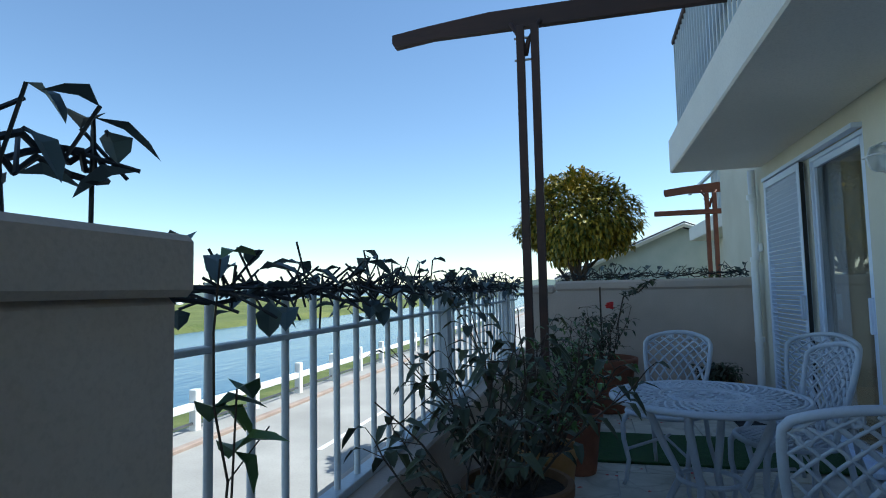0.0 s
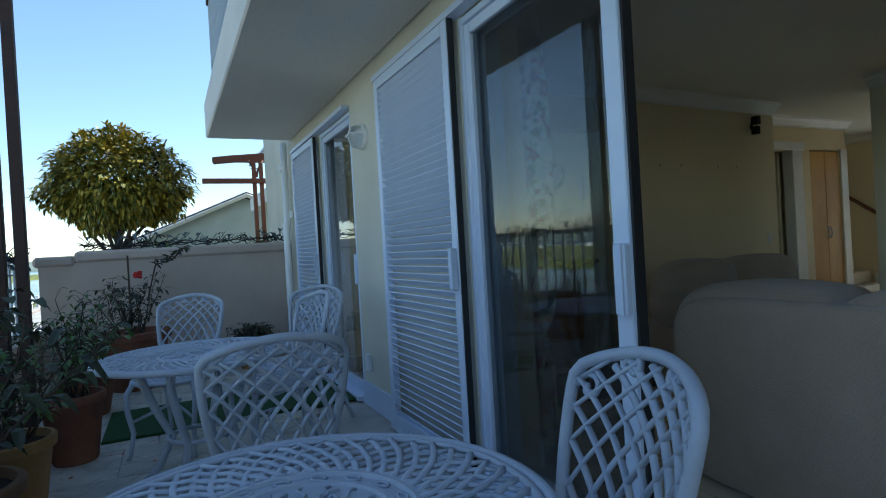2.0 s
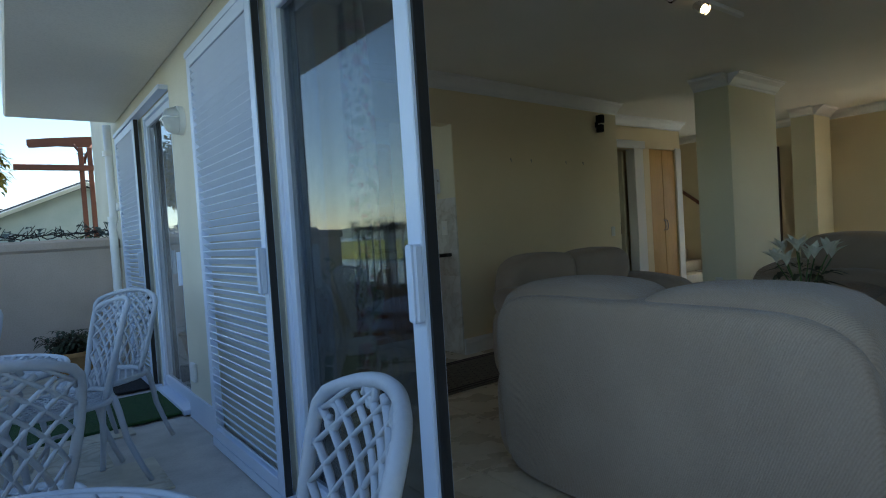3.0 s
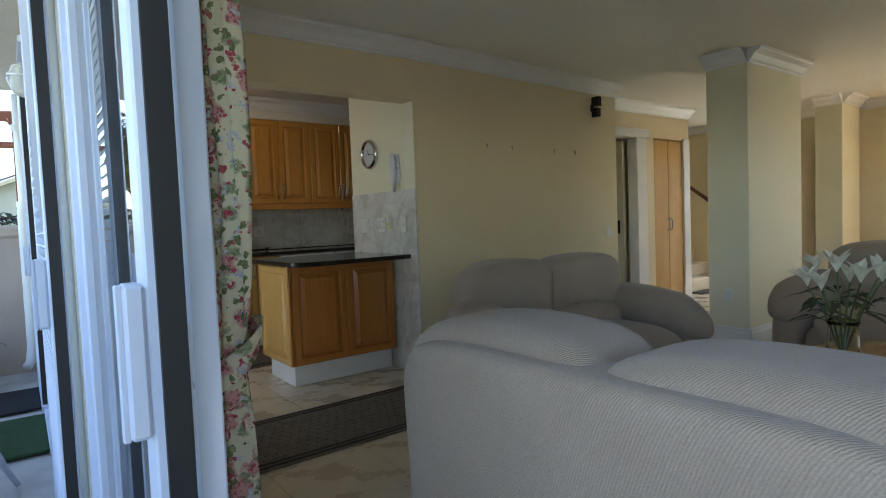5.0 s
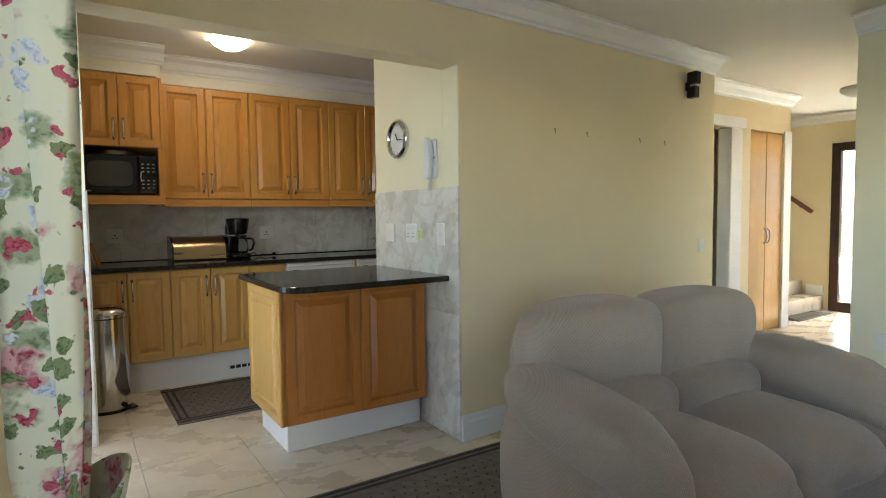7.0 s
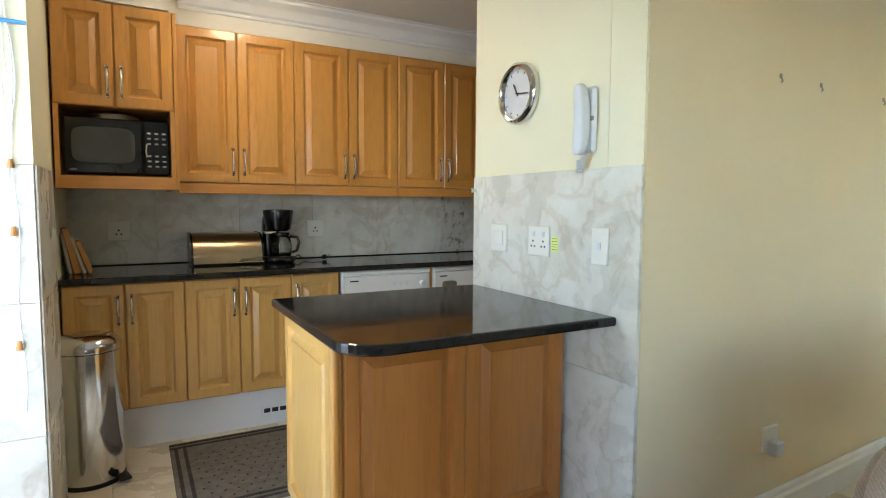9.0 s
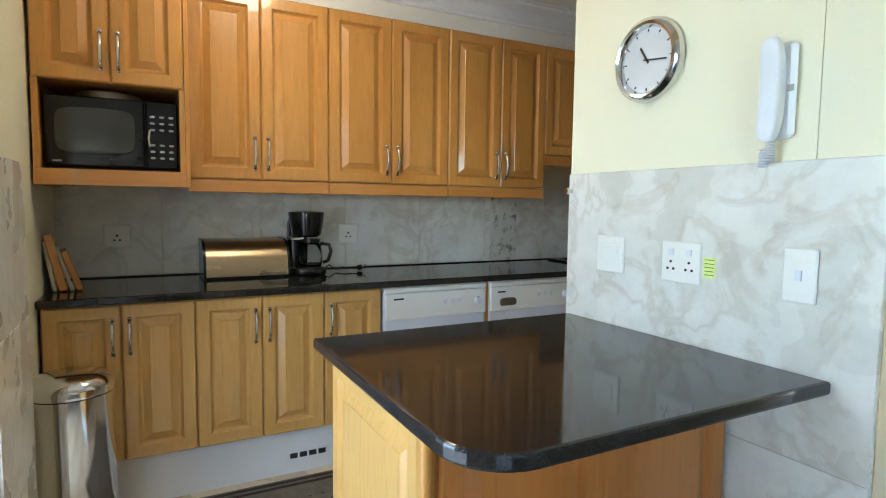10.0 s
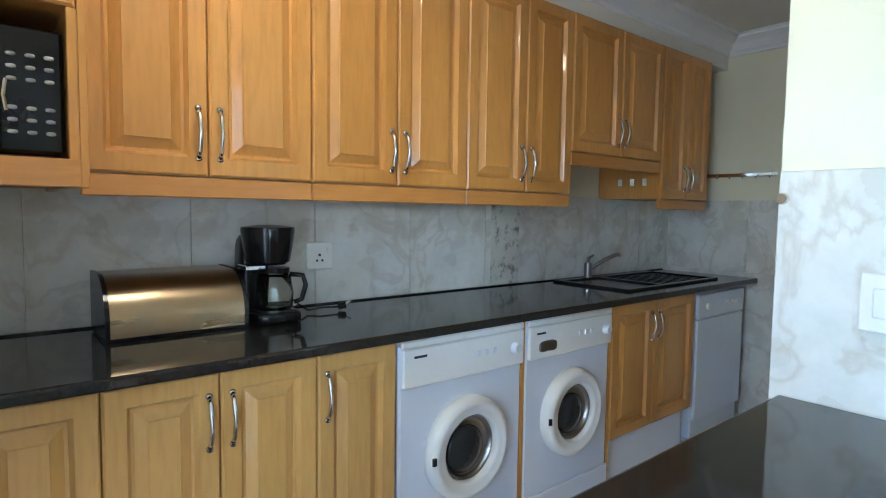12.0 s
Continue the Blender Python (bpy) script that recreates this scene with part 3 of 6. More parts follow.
far_door()
win = thing("window_dining", pose(10.0, 0.1, 0.45), "white framed dining window", "window", "", "structure")
for dm in ((0.05, 0.12, 0, 0.06, 0, 1.6), (0.05, 0.12, 1.74, 1.8, 0, 1.6), (0.05, 0.12, 0.06, 1.74, 0, 0.06), (0.05, 0.12, 0.06, 1.74, 1.54, 1.6), (0.05, 0.12, 0.87, 0.93, 0.06, 1.54)):
    box_part("window_frame", dm, M_WHITE, win, bevel=0.004)
for a, b in ((0.06, 0.87), (0.93, 1.74)):
    p = box_part("pane", (0.08, 0.086, a, b, 0.06, 1.54), M_GLASS, win)
    p.visible_shadow = False


# ---- hall: doorway, cupboard, stairs ----
arch = thing("door_hall", pose(0, 0, 0), "white painted door frame with moulded architrave", "door frame", "", "structure")
for dm in ((7.36, 7.56, HY - 0.03, HY, 0, 2.02), (6.455, 6.54, HY - 0.03, HY, 0, 2.02), (6.455, 7.60, HY - 0.04, HY, 2.02, 2.12), (7.385, 7.42, HY, HY + 0.12, 0, 2.02), (6.50, 6.535, HY, HY + 0.12, 0, 2.02)):
    box_part("architrave", dm, M_WHITE, arch, bevel=0.006)
leaf = thing("hall_door", pose(7.36, HY + 0.14, 0), "cream inner door standing open", "door")
box_part("leaf", (-0.045, 0, 0, 0.80, 0.01, 2.0), M_CREAM, leaf, bevel=0.003)
bm = new_bm()
add_cyl(bm, (-0.045, 0.07, 0.99), (-0.10, 0.07, 0.99), 0.009)
add_cyl(bm, (-0.10, 0.06, 0.99), (-0.10, 0.19, 0.99), 0.009)
add_box(bm, -0.052, -0.045, 0.05, 0.09, 0.90, 1.06, bevel=0.003)
part("handle", bm, M_BLACKPL, leaf, "dark lever handle", smooth=40)
cup = thing("hall_cupboard", pose(7.746, HY, 0), "built-in honey maple double-door hall cupboard", "cupboard")
box_part("frame", (0, 0.628, 0.03, 0.10, 0, 2.035), M_OAKPALE, cup)
for a, b, hx in ((0.006, 0.311, 0.285), (0.317, 0.622, 0.343)):
    dr = box_part("door", (a, b, 0.005, 0.03, 0.02, 2.02), M_OAKPALE, cup, bevel=0.003)
    bm = new_bm()
    add_tube(bm, [(hx, 0.005, 1.06), (hx, -0.022, 1.04), (hx, -0.03, 0.985), (hx, -0.022, 0.93), (hx, 0.005, 0.91)], 0.006)
    part("handle", bm, M_STEELD, dr, "curved metal handle", smooth=True)
box_part("jamb", (0.640, 0.785, -0.015, 0.0, 0, 2.06), M_WHITE, cup, bevel=0.004)
stair = thing("staircase", pose(0, 0, 0), "cream tiled staircase rising along the far wall", "staircase", "", "structure")
for k in range(7):
    box_part("step", (8.75, 9.995, 4.77 + 0.25 * k, 6.59, 0.0 if k < 1 else 0.175 * k, 0.175 * (k + 1)), M_TRAVTILE, stair, bevel=0.008)
box_part("stringer", (9.978, 9.996, 4.77, 4.97, 0.18, 0.30), M_WHITE, stair)
rail = thing("stair_handrail", pose(0, 0, 0), "brown wooden handrail on the stair wall", "handrail")
bm = new_bm()
add_tube(bm, [(9.93, 4.90, 1.22), (9.93, 6.30, 2.24)], 0.026, seg=10)
part("bar", bm, M_REDWOOD, rail, smooth=True)
for y, z in ((5.05, 1.33), (6.1, 2.09)):
    bm = new_bm()
    add_tube(bm, [(9.93, y, z), (9.95, y, z - 0.05), (10.0, y, z - 0.05)], 0.008)
    part("bracket", bm, M_STEELD, rail, smooth=True)


# ---- sliding doors on the facade ----
def louvre_panel(y0, y1, z0, z1, label):
    t = thing("louvre_shutter", pose(1.60, y0, z0), label, "shutter", "sliding louvre shutters")
    w, h = y1 - y0, z1 - z0
    box_part("stile", (0, 0.04, 0, 0.055, 0, h), M_ALU, t, bevel=0.003)
    box_part("stile", (0, 0.04, w - 0.055, w, 0, h), M_ALU, t, bevel=0.003)
    box_part("rail", (0, 0.04, 0.055, w - 0.055, 0, 0.06), M_ALU, t, bevel=0.003)
    box_part("rail", (0, 0.04, 0.055, w - 0.055, h - 0.06, h), M_ALU, t, bevel=0.003)
    n = int((h - 0.12) / 0.0385)
    bm = new_bm()
    add_box(bm, -0.020, 0.020, 0, w - 0.11, -0.003, 0.003)
    first = part("slat", bm, M_ALU, t)
    first.matrix_basis = pose(0.017, 0.055, 0.06 + 0.016, 0, 42, 0)
    for k in range(1, n):
        s = new("slat", first.data)
        s.parent = t
        s.matrix_basis = pose(0.017, 0.055, 0.076 + k * (h - 0.12) / n, 0, 42, 0)
    box_part("edge_seal", (0.006, 0.034, -0.008, 0.0, 0, h), M_BLACK, t)
    bm = new_bm()
    add_box(bm, -0.03, 0.0, 0.004, 0.05, 0.84, 1.03, bevel=0.006)
    add_box(bm, -0.034, -0.028, 0.004, 0.012, 0.84, 1.03)
    part("handle", bm, M_ALU, t, "white recessed pull handle")
    return t


louvre_panel(2.40, 3.39, 0.05, 2.113, "white aluminium louvred sliding shutter, pushed open")
louvre_panel(5.03, 5.95, 0.05, 2.10, "white aluminium louvred sliding shutter beside the kitchen door")


def slider(y0, y1, label, handle=True, x=1.70):
    t = thing("sliding_glass_door", pose(x, y0, 0.05), label, "sliding door", "sliding glass doors")
    w, h = y1 - y0, 2.03
    for n, dm in (("stile", (-0.02, 0.025, 0, 0.07, 0, h)), ("stile", (-0.02, 0.025, w - 0.05, w, 0, h)), ("rail", (-0.02, 0.025, 0.07, w - 0.05, 0, 0.07)), ("rail", (-0.02, 0.025, 0.07, w - 0.05, h - 0.05, h))):
        box_part(n, dm, M_ALU, t, bevel=0.004)
    if handle:
        box_part("edge_seal", (-0.006, 0.030, -0.010, 0.0, 0, h), M_BLACK, t)
    p = box_part("pane", (0.0, 0.006, 0.07, w - 0.05, 0.07, h - 0.05), M_SOLAR, t, "grey tinted pane")
    p.visible_shadow = False
    if handle:
        bm = new_bm()
        add_box(bm, -0.05, -0.02, -0.005, 0.045, 0.80, 1.02, bevel=0.006)
        add_box(bm, -0.058, -0.048, 0.0, 0.014, 0.80, 1.02, bevel=0.002)
        part("handle", bm, M_ALU, t, "white pull handle")
        bm = new_bm()
        add_box(bm, 0.025, 0.036, 0.0, 0.04, 0.76, 0.96, bevel=0.003)
        lock = part("lock_plate", bm, M_ALU, t)
        bm = new_bm()
        add_cyl(bm, (0.034, 0.02, 0.86), (0.039, 0.02, 0.86), 0.008, seg=12)
        add_box(bm, 0.034, 0.039, 0.017, 0.023, 0.835, 0.86)
        part("keyhole", bm, M_BLACK, lock)
    return t


slider(1.43, 2.38, "white framed sliding glass door, standing open")
slider(1.50, 2.39, "second white framed sliding glass door behind the first", False, 1.77)
slider(4.12, 5.0, "white framed sliding glass door of the kitchen")


def door_frame(y0, y1):
    t = thing("door_frame", pose(0, 0, 0), "lilac-white aluminium door frame with tracks", "door frame", "", "structure")
    for n, dm in (("jamb", (FX + 0.005, 1.87, y1 - 0.03, y1 - 0.004, 0, DOOR_H)), ("jamb", (FX + 0.005, 1.87, y0 + 0.004, y0 + 0.03, 0, DOOR_H)), ("head", (FX + 0.005, 1.87, y0 + 0.03, y1 - 0.03, DOOR_H - 0.035, DOOR_H - 0.004)), ("sill", (FX - 0.05, 1.87, y0 + 0.03, y1 - 0.03, 0.0, 0.035))):
        box_part(n, dm, M_ALU, t, bevel=0.003)
    for k in range(3):
        box_part("track", (1.69 + 0.06 * k, 1.70 + 0.06 * k, y0 + 0.03, y1 - 0.03, 0.035, 0.048), M_ALU, t)


door_frame(D1A, D1B)
door_frame(D2A, D2B)
structure("trim", [(1.60, FX - 0.001, 2.40, 3.42, 0.0, 0.045), (1.60, FX - 0.001, D1A, 3.42, 2.115, 2.145), (1.60, FX - 0.001, D2A, 6.0, 2.115, 2.145), (1.60, FX - 0.001, D2B, 6.0, 0.0, 0.045), (1.645, 1.659, 3.395, D2A, -0.004, 0.16)], M_ALU, "white shutter tracks along the facade", "track")

# ---- fixtures on the facade ----
bulk = thing("bulkhead_lamp", pose(FX, 3.80, 1.86), "white round bulkhead wall lamp with ribbed glass", "wall lamp")
bm = new_bm()
add_cyl(bm, (0, 0, 0), (-0.03, 0, 0), 0.085, seg=28)
part("base", bm, M_WHITE, bulk, smooth=40)
bm = new_bm()
add_cushion(bm, (-0.045, 0, -0.005), (0.06, 0.07, 0.075), 2.2, 6)
part("diffuser", bm, glass_mat("frosted_glass", (0.9, 0.92, 0.9), 0.35), bulk, smooth=True)
bm = new_bm()
add_tube(bm, [(-0.11, -0.08 + 0.16 * k / 8, 0.01) if 0 < k < 8 else (-0.02, -0.08 + 0.16 * k / 8, 0.01) for k in range(9)], 0.006)
add_tube(bm, [(-0.02, 0, 0.085), (-0.09, 0, 0.06), (-0.112, 0, 0), (-0.09, 0, -0.06), (-0.02, 0, -0.085)], 0.006)
part("guard", bm, M_WHITE, bulk, smooth=True)
pipe = thing("downpipe", pose(1.60, 6.33, 0), "white painted rainwater downpipe on the facade", "downpipe")
bm = new_bm()
add_tube(bm, [(0, 0, SLAB + 0.0), (0, 0, 1.42), (-0.015, 0, 1.36), (-0.015, 0, 0.25), (-0.03, -0.03, 0.12), (-0.06, -0.07, 0.08)], 0.036, seg=12)
part("tube", bm, M_WHITE, pipe, smooth=True)
for z in (0.6, 1.38, 2.0):
    bm = new_bm()
    add_cyl(bm, (-0.008, 0, z), (-0.008, 0, z + 0.05), 0.045, seg=14)
    part("collar", bm, M_WHITE, pipe, smooth=40)
bm = new_bm()
add_box(bm, 0.02, 0.055, -0.06, 0.0, 1.48, 1.56, bevel=0.006)
part("junction_box", bm, M_WHITE, pipe)
so = thing("outdoor_socket", pose(FX, 3.94, 0.31), "white weatherproof wall socket", "socket")
box_part("cover", (-0.025, 0, -0.04, 0.04, -0.06, 0.06), M_WHITE, so, bevel=0.006)

# ---- balcony railing above ----
br = thing("balcony_railing", pose(0.92, 0, SLAB + 0.34), "white steel balcony railing with dark handrail", "railing")
bm = new_bm()
add_box(bm, -0.025, 0.025, -3.0, 6.12, 0.95, 1.0, bevel=0.006)
part("handrail", bm, M_DARKWOOD, br, "dark handrail")
box_part("bottom_rail", (-0.012, 0.012, -3.0, 6.12, 0.06, 0.085), M_FENCE, br)
bm = new_bm()
add_box(bm, -0.009, 0.009, -0.009, 0.009, 0.0, 0.95)
b0 = part("baluster", bm, M_FENCE, br)
b0.matrix_basis = pose(0, 6.10, 0)
for k in range(1, 62):
    o = new("baluster", b0.data)
    o.parent = br
    o.matrix_basis = pose(0, 6.10 - 0.11 * k, 0)


# ---- pergola ----
def pergola(px, py, z, x0, x1, mat, label):
    t = thing("pergola", pose(px, py, 0), label, "pergola")
    for dx in (-0.034, 0.062):
        box_part("post", (dx - 0.026, dx + 0.026, -0.03, 0.03, 0.0, z - 0.02), mat, t, bevel=0.003)
    bm = new_bm()
    a, b = x0 - px, x1 - px
    out = [(a, 0.0), (a + 0.02, -0.035), (a + 0.3, -0.005), (b, -0.005), (b, 0.13), (a + 0.7, 0.13), (a + 0.25, 0.09), (a, 0.06)]
    f = [bm.verts.new((x, 0.032, z + q)) for x, q in out]
    g = [bm.verts.new((x, 0.085, z + q)) for x, q in out]
    bm.faces.new(f), bm.faces.new(g[::-1])
    for i in range(len(out)):
        j = (i + 1) % len(out)
        bm.faces.new((f[i], g[i], g[j], f[j]))
    part("beam", bm, mat, t)
    for s in (-1, 1):
        bm = new_bm()
        add_tube(bm, [(0.0, 0.0, z - 0.22), (0.02 * s, 0.0, z - 0.12), (0.10 * s, 0.02, z + 0.02)], 0.016, seg=8)
        part("bracket", bm, mat, t, smooth=True)
    for zz in (z - 0.10, z - 0.25):
        bm = new_bm()
        add_cyl(bm, (-0.075, 0, zz), (0.075, 0, zz), 0.008, seg=8)
        part("bolt", bm, M_STEELD, t)
    return t


pergola(-0.338, 3.85, 2.94, -1.29, 1.66, M_DARKWOOD, "dark stained timber pergola beam on twin posts")
pergola(1.62, 8.5, 2.44, 1.05, 3.2, M_REDWOOD, "red-brown timber pergola next door")
nb = thing("pergola_beam", pose(1.62, 8.44, 2.16), "red-brown timber pergola beam next door", "beam")
box_part("timber", (-0.72, 1.6, 0, 0.05, -0.035, 0.035), M_REDWOOD, nb, bevel=0.008)


# ---- fence with artificial vine ----
fe = thing("fence", pose(FENX, 0, 0), "pale grey steel bar fence on the plinth", "fence")
bm = new_bm()
add_cyl(bm, (0, 0, 0.52), (0, 0, 1.20), 0.011, seg=10)
bar0 = part("bar", bm, M_FENCE, fe, smooth=40)
bar0.matrix_basis = pose(0, 1.09, 0)
for k in range(1, 33):
    o = new("bar", bar0.data)
    o.parent = fe
    o.matrix_basis = pose(0, 1.09 + 0.1625 * k, 0)
box_part("rail", (-0.02, 0.02, 0.98, 6.45, 1.045, 1.06), M_FENCE, fe, bevel=0.003)
box_part("rail", (-0.03, 0.03, 0.98, 6.45, 0.50, 0.53), M_FENCE, fe, bevel=0.003)
for y in (3.29, 5.6):
    box_part("post", (-0.04, 0.04, y - 0.045, y + 0.045, 0.50, 1.22), M_FENCE, fe, bevel=0.004)


def add_leaf(bm, p, d, up, ln, wd, fold=0.25, droop=0.2):
    """A folded, drooping leaf of six triangles or so."""
    d = Vector(d).normalized()
    s = d.cross(Vector(up))
    s = s.normalized() if s.length > 1e-4 else d.orthogonal().normalized()
    n = s.cross(d)
    p = Vector(p)
    mid = [p, p + d * ln * 0.4 + n * ln * 0.02, p + d * ln * 0.75 - n * ln * droop * 0.5, p + d * ln - n * ln * droop]
    v0, v3 = bm.verts.new(mid[0]), bm.verts.new(mid[3])
    m1, m2 = bm.verts.new(mid[1]), bm.verts.new(mid[2])
    for sg in (-1, 1):
        a = bm.verts.new(mid[1] + s * sg * wd * 0.5 + n * wd * fold)
        b = bm.verts.new(mid[2] + s * sg * wd * 0.38 + n * wd * fold * 0.7)
        fs = [(v0, a, m1), (m1, a, b, m2), (m2, b, v3)]
        for f in fs:
            bm.faces.new(f if sg > 0 else f[::-1])


def vine(x, y0, y1, z, seed, label, along_x=False, dense=26):
    rnd = random.Random(seed)
    t = thing("artificial_vine", pose(0, 0, 0), label, "vine")
    bw, bl = new_bm(), new_bm()
    at = (lambda s, dx, dz: (s, x + dx, z + dz)) if along_x else (lambda s, dx, dz: (x + dx, s, z + dz))
    for q in range(3):
        add_tube(bw, [at(y0 + (y1 - y0) * k / 40, rnd.uniform(-0.02, 0.02), rnd.uniform(-0.02, 0.02) - 0.015 * q) for k in range(41)], 0.006, seg=5)
    for k in range(int((y1 - y0) * dense)):
        s = rnd.uniform(y0, y1)
        a = Vector(at(s, rnd.uniform(-0.03, 0.03), 0))
        d = Vector((rnd.uniform(-1, 1), rnd.uniform(-1, 1), rnd.uniform(-1.0, 1.3))).normalized()
        e = a + d * rnd.uniform(0.06, 0.15)
        add_tube(bw, [a - d * 0.04, a, e], 0.0035, seg=4)
        if rnd.random() < 0.55:
            add_leaf(bl, e, (rnd.uniform(-1, 1), rnd.uniform(-1, 1), rnd.uniform(-0.7, 0.2)), (0, 0, 1), rnd.uniform(0.05, 0.12), rnd.uniform(0.035, 0.065))
    tagged(part("stem_tangle", bw, M_VINEWIRE, t), kind="stuff")
    tagged(part("leaves", bl, M_LEAFV, t), kind="stuff")


vine(FENX + 0.02, 1.0, 6.4, 1.19, 1, "dark artificial ivy vine wound along the fence top", dense=66)
vine(-0.76, -0.4, 0.93, 1.40, 2, "dark artificial ivy vine standing above the pier", dense=46)
vine(6.62, -0.3, 1.6, 1.30, 4, "dark artificial ivy vine on the patio wall", True, 60)
pt = thing("vine_spikes", pose(0, 0, 0), "thin black spikes carrying the vine", "spikes")
for k in range(8):
    bm = new_bm()
    add_cyl(bm, (-0.76 + 0.02 * (k % 2), 0.90 - 0.16 * k, 1.27), (-0.76, 0.90 - 0.16 * k, 1.45), 0.004, seg=6)
    part("spike", bm, M_VINEWIRE, pt)


cr = thing("creeper", pose(-0.60, 1.0, 0), "green creeper with bare twigs climbing the pier end", "plant")
bs, bl, rnd = new_bm(), new_bm(), random.Random(41)
for k in range(2):
    p = Vector((rnd.uniform(-0.06, 0.0), rnd.uniform(0.0, 0.04), 0.0))
    pts, hh = [p], (1.24, 1.0)[k]
    for j in range(9):
        pts.append(pts[-1] + Vector((rnd.uniform(-0.03, 0.02), rnd.uniform(-0.02, 0.035), hh / 9)))
    add_tube(bs, pts, 0.004, seg=5, taper=0.5)
    for j in range(5):
        a = pts[rnd.randrange(7, 10)]
        add_leaf(bl, a, (rnd.uniform(-0.6, 0.6), rnd.uniform(-0.2, 1), rnd.uniform(-0.4, 0.3)), (0, 0, 1), rnd.uniform(0.08, 0.12), rnd.uniform(0.05, 0.07), 0.2, 0.35)
    for j in range(3):
        a = pts[rnd.randrange(3, 8)]
        add_tube(bs, [a, a + Vector((rnd.uniform(-0.05, 0.1), rnd.uniform(0.02, 0.15), rnd.uniform(0.02, 0.12)))], 0.0022, seg=4)
tagged(part("stem_tangle", bs, M_TWIG, cr), kind="stuff")
tagged(part("leaves", bl, M_LEAFG, cr), kind="stuff")


# ---- cast aluminium furniture ----
def chair_master():
    t = thing("garden_chair", pose(0, 0, 0), "white cast aluminium garden chair with lattice back", "chair", "white garden chairs")

    def S(u, v):
        w = 0.138 + 0.066 * math.sin(min(1, v / 0.86) * math.pi / 2)
        return Vector((u * w, 0.185 + 0.085 * v + 0.02 * v * v - 0.055 * u * u, 0.42 + 0.448 * v))

    def top(u):
        return 0.87 + 0.13 * max(0.0, math.cos(u * math.pi / 2)) ** 0.65

    bm = new_bm()
    loop = [S(-1, k / 10 * 0.80) for k in range(11)] + [S(-0.995, 0.85)] + [S(u / 12 - 1, top(u / 12 - 1)) for u in range(1, 24)] + [S(0.995, 0.85)] + [S(1, (10 - k) / 10 * 0.80) for k in range(11)] + [S(1 - u / 5, 0.02) for u in range(1, 10)]
    add_tube(bm, loop, 0.0135, seg=8, closed=True)
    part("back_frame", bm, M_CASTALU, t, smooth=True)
    for sg in (-1, 1):
        for k0 in range(-8, 4):
            pts = []
            for k in range(26):
                v = k / 25
                u = sg * (0.31 * k0 + 0.155 + 1.15 * v + 0.75 * v ** 3)
                if abs(u) <= 1.0 and 0.02 <= v <= top(u):
                    pts.append(S(u, v))
            if len(pts) > 2:
                bm = new_bm()
                add_tube(bm, pts, 0.0088, seg=6, flat=0.6)
                part("back_bar", bm, M_CASTALU, t, smooth=True)
    for sg in (-1, 1):
        for cu, cv, r0 in ((0.80, 0.80, 0.15), (0.30, 0.93, 0.12), (0.72, 0.13, 0.14)):
            bm = new_bm()
            add_tube(bm, [S(sg * (cu + r0 * (1 - k / 14) * math.cos(k * 0.62)), cv + 0.5 * r0 * (1 - k / 14) * math.sin(k * 0.62)) for k in range(13)], 0.007, seg=5)
            part("scroll", bm, M_CASTALU, t, smooth=True)
    bm = new_bm()
    rim = [(0.215 * math.copysign(abs(math.cos(a)) ** 0.75, math.cos(a)), -0.02 + 0.205 * math.copysign(abs(math.sin(a)) ** 0.75, math.sin(a)), 0.415) for a in (2 * math.pi * k / 36 for k in range(36))]
    add_tube(bm, rim, 0.014, seg=8, closed=True)
    part("seat_rim", bm, M_CASTALU, t, smooth=True)
    for k in range(-6, 7):
        for sg in (-1, 1):
            pts = []
            for j in range(-10, 11):
                x, y = k * 0.045 + sg * j * 0.018, j * 0.02
                if (abs(x) / 0.212) ** 2.7 + (abs(y) / 0.202) ** 2.7 < 1:
                    pts.append((x, y - 0.02, 0.415))
            if len(pts) > 2:
                bm = new_bm()
                add_tube(bm, [pts[0], pts[len(pts) // 2], pts[-1]], 0.008, seg=5, flat=0.6)
                part("seat_bar", bm, M_CASTALU, t, smooth=True)
    for sx in (-1, 1):
        bm = new_bm()
        add_tube(bm, [(sx * 0.165, -0.17, 0.42), (sx * 0.195, -0.20, 0.36), (sx * 0.19, -0.205, 0.26), (sx * 0.17, -0.19, 0.14), (sx * 0.18, -0.215, 0.03), (sx * 0.19, -0.23, 0.0)], 0.017, seg=8, taper=0.7)
        part("leg", bm, M_CASTALU, t, smooth=True)
        bm = new_bm()
        add_tube(bm, [(sx * 0.15, 0.16, 0.43), (sx * 0.165, 0.175, 0.36), (sx * 0.17, 0.20, 0.22), (sx * 0.185, 0.25, 0.08), (sx * 0.195, 0.285, 0.0)], 0.016, seg=8, taper=0.75)
        part("leg", bm, M_CASTALU, t, smooth=True)
        bm = new_bm()
        add_tube(bm, [(sx * 0.18, -0.18, 0.20), (0, -0.05, 0.27), (sx * -0.0, 0.02, 0.27)], 0.009, seg=6)
        part("stretcher", bm, M_CASTALU, t, smooth=True)
    return t


ch = chair_master()
ch.matrix_basis = pose(0.685, 2.02, 0, 0, 0, 181)
for x, y, r in ((0.945, 0.97, -103), (0.44, 3.87, -27), (0.93, 3.30, -80), (1.13, 3.76, -50)):
    copy_thing(ch, pose(x, y, 0, 0, 0, r))


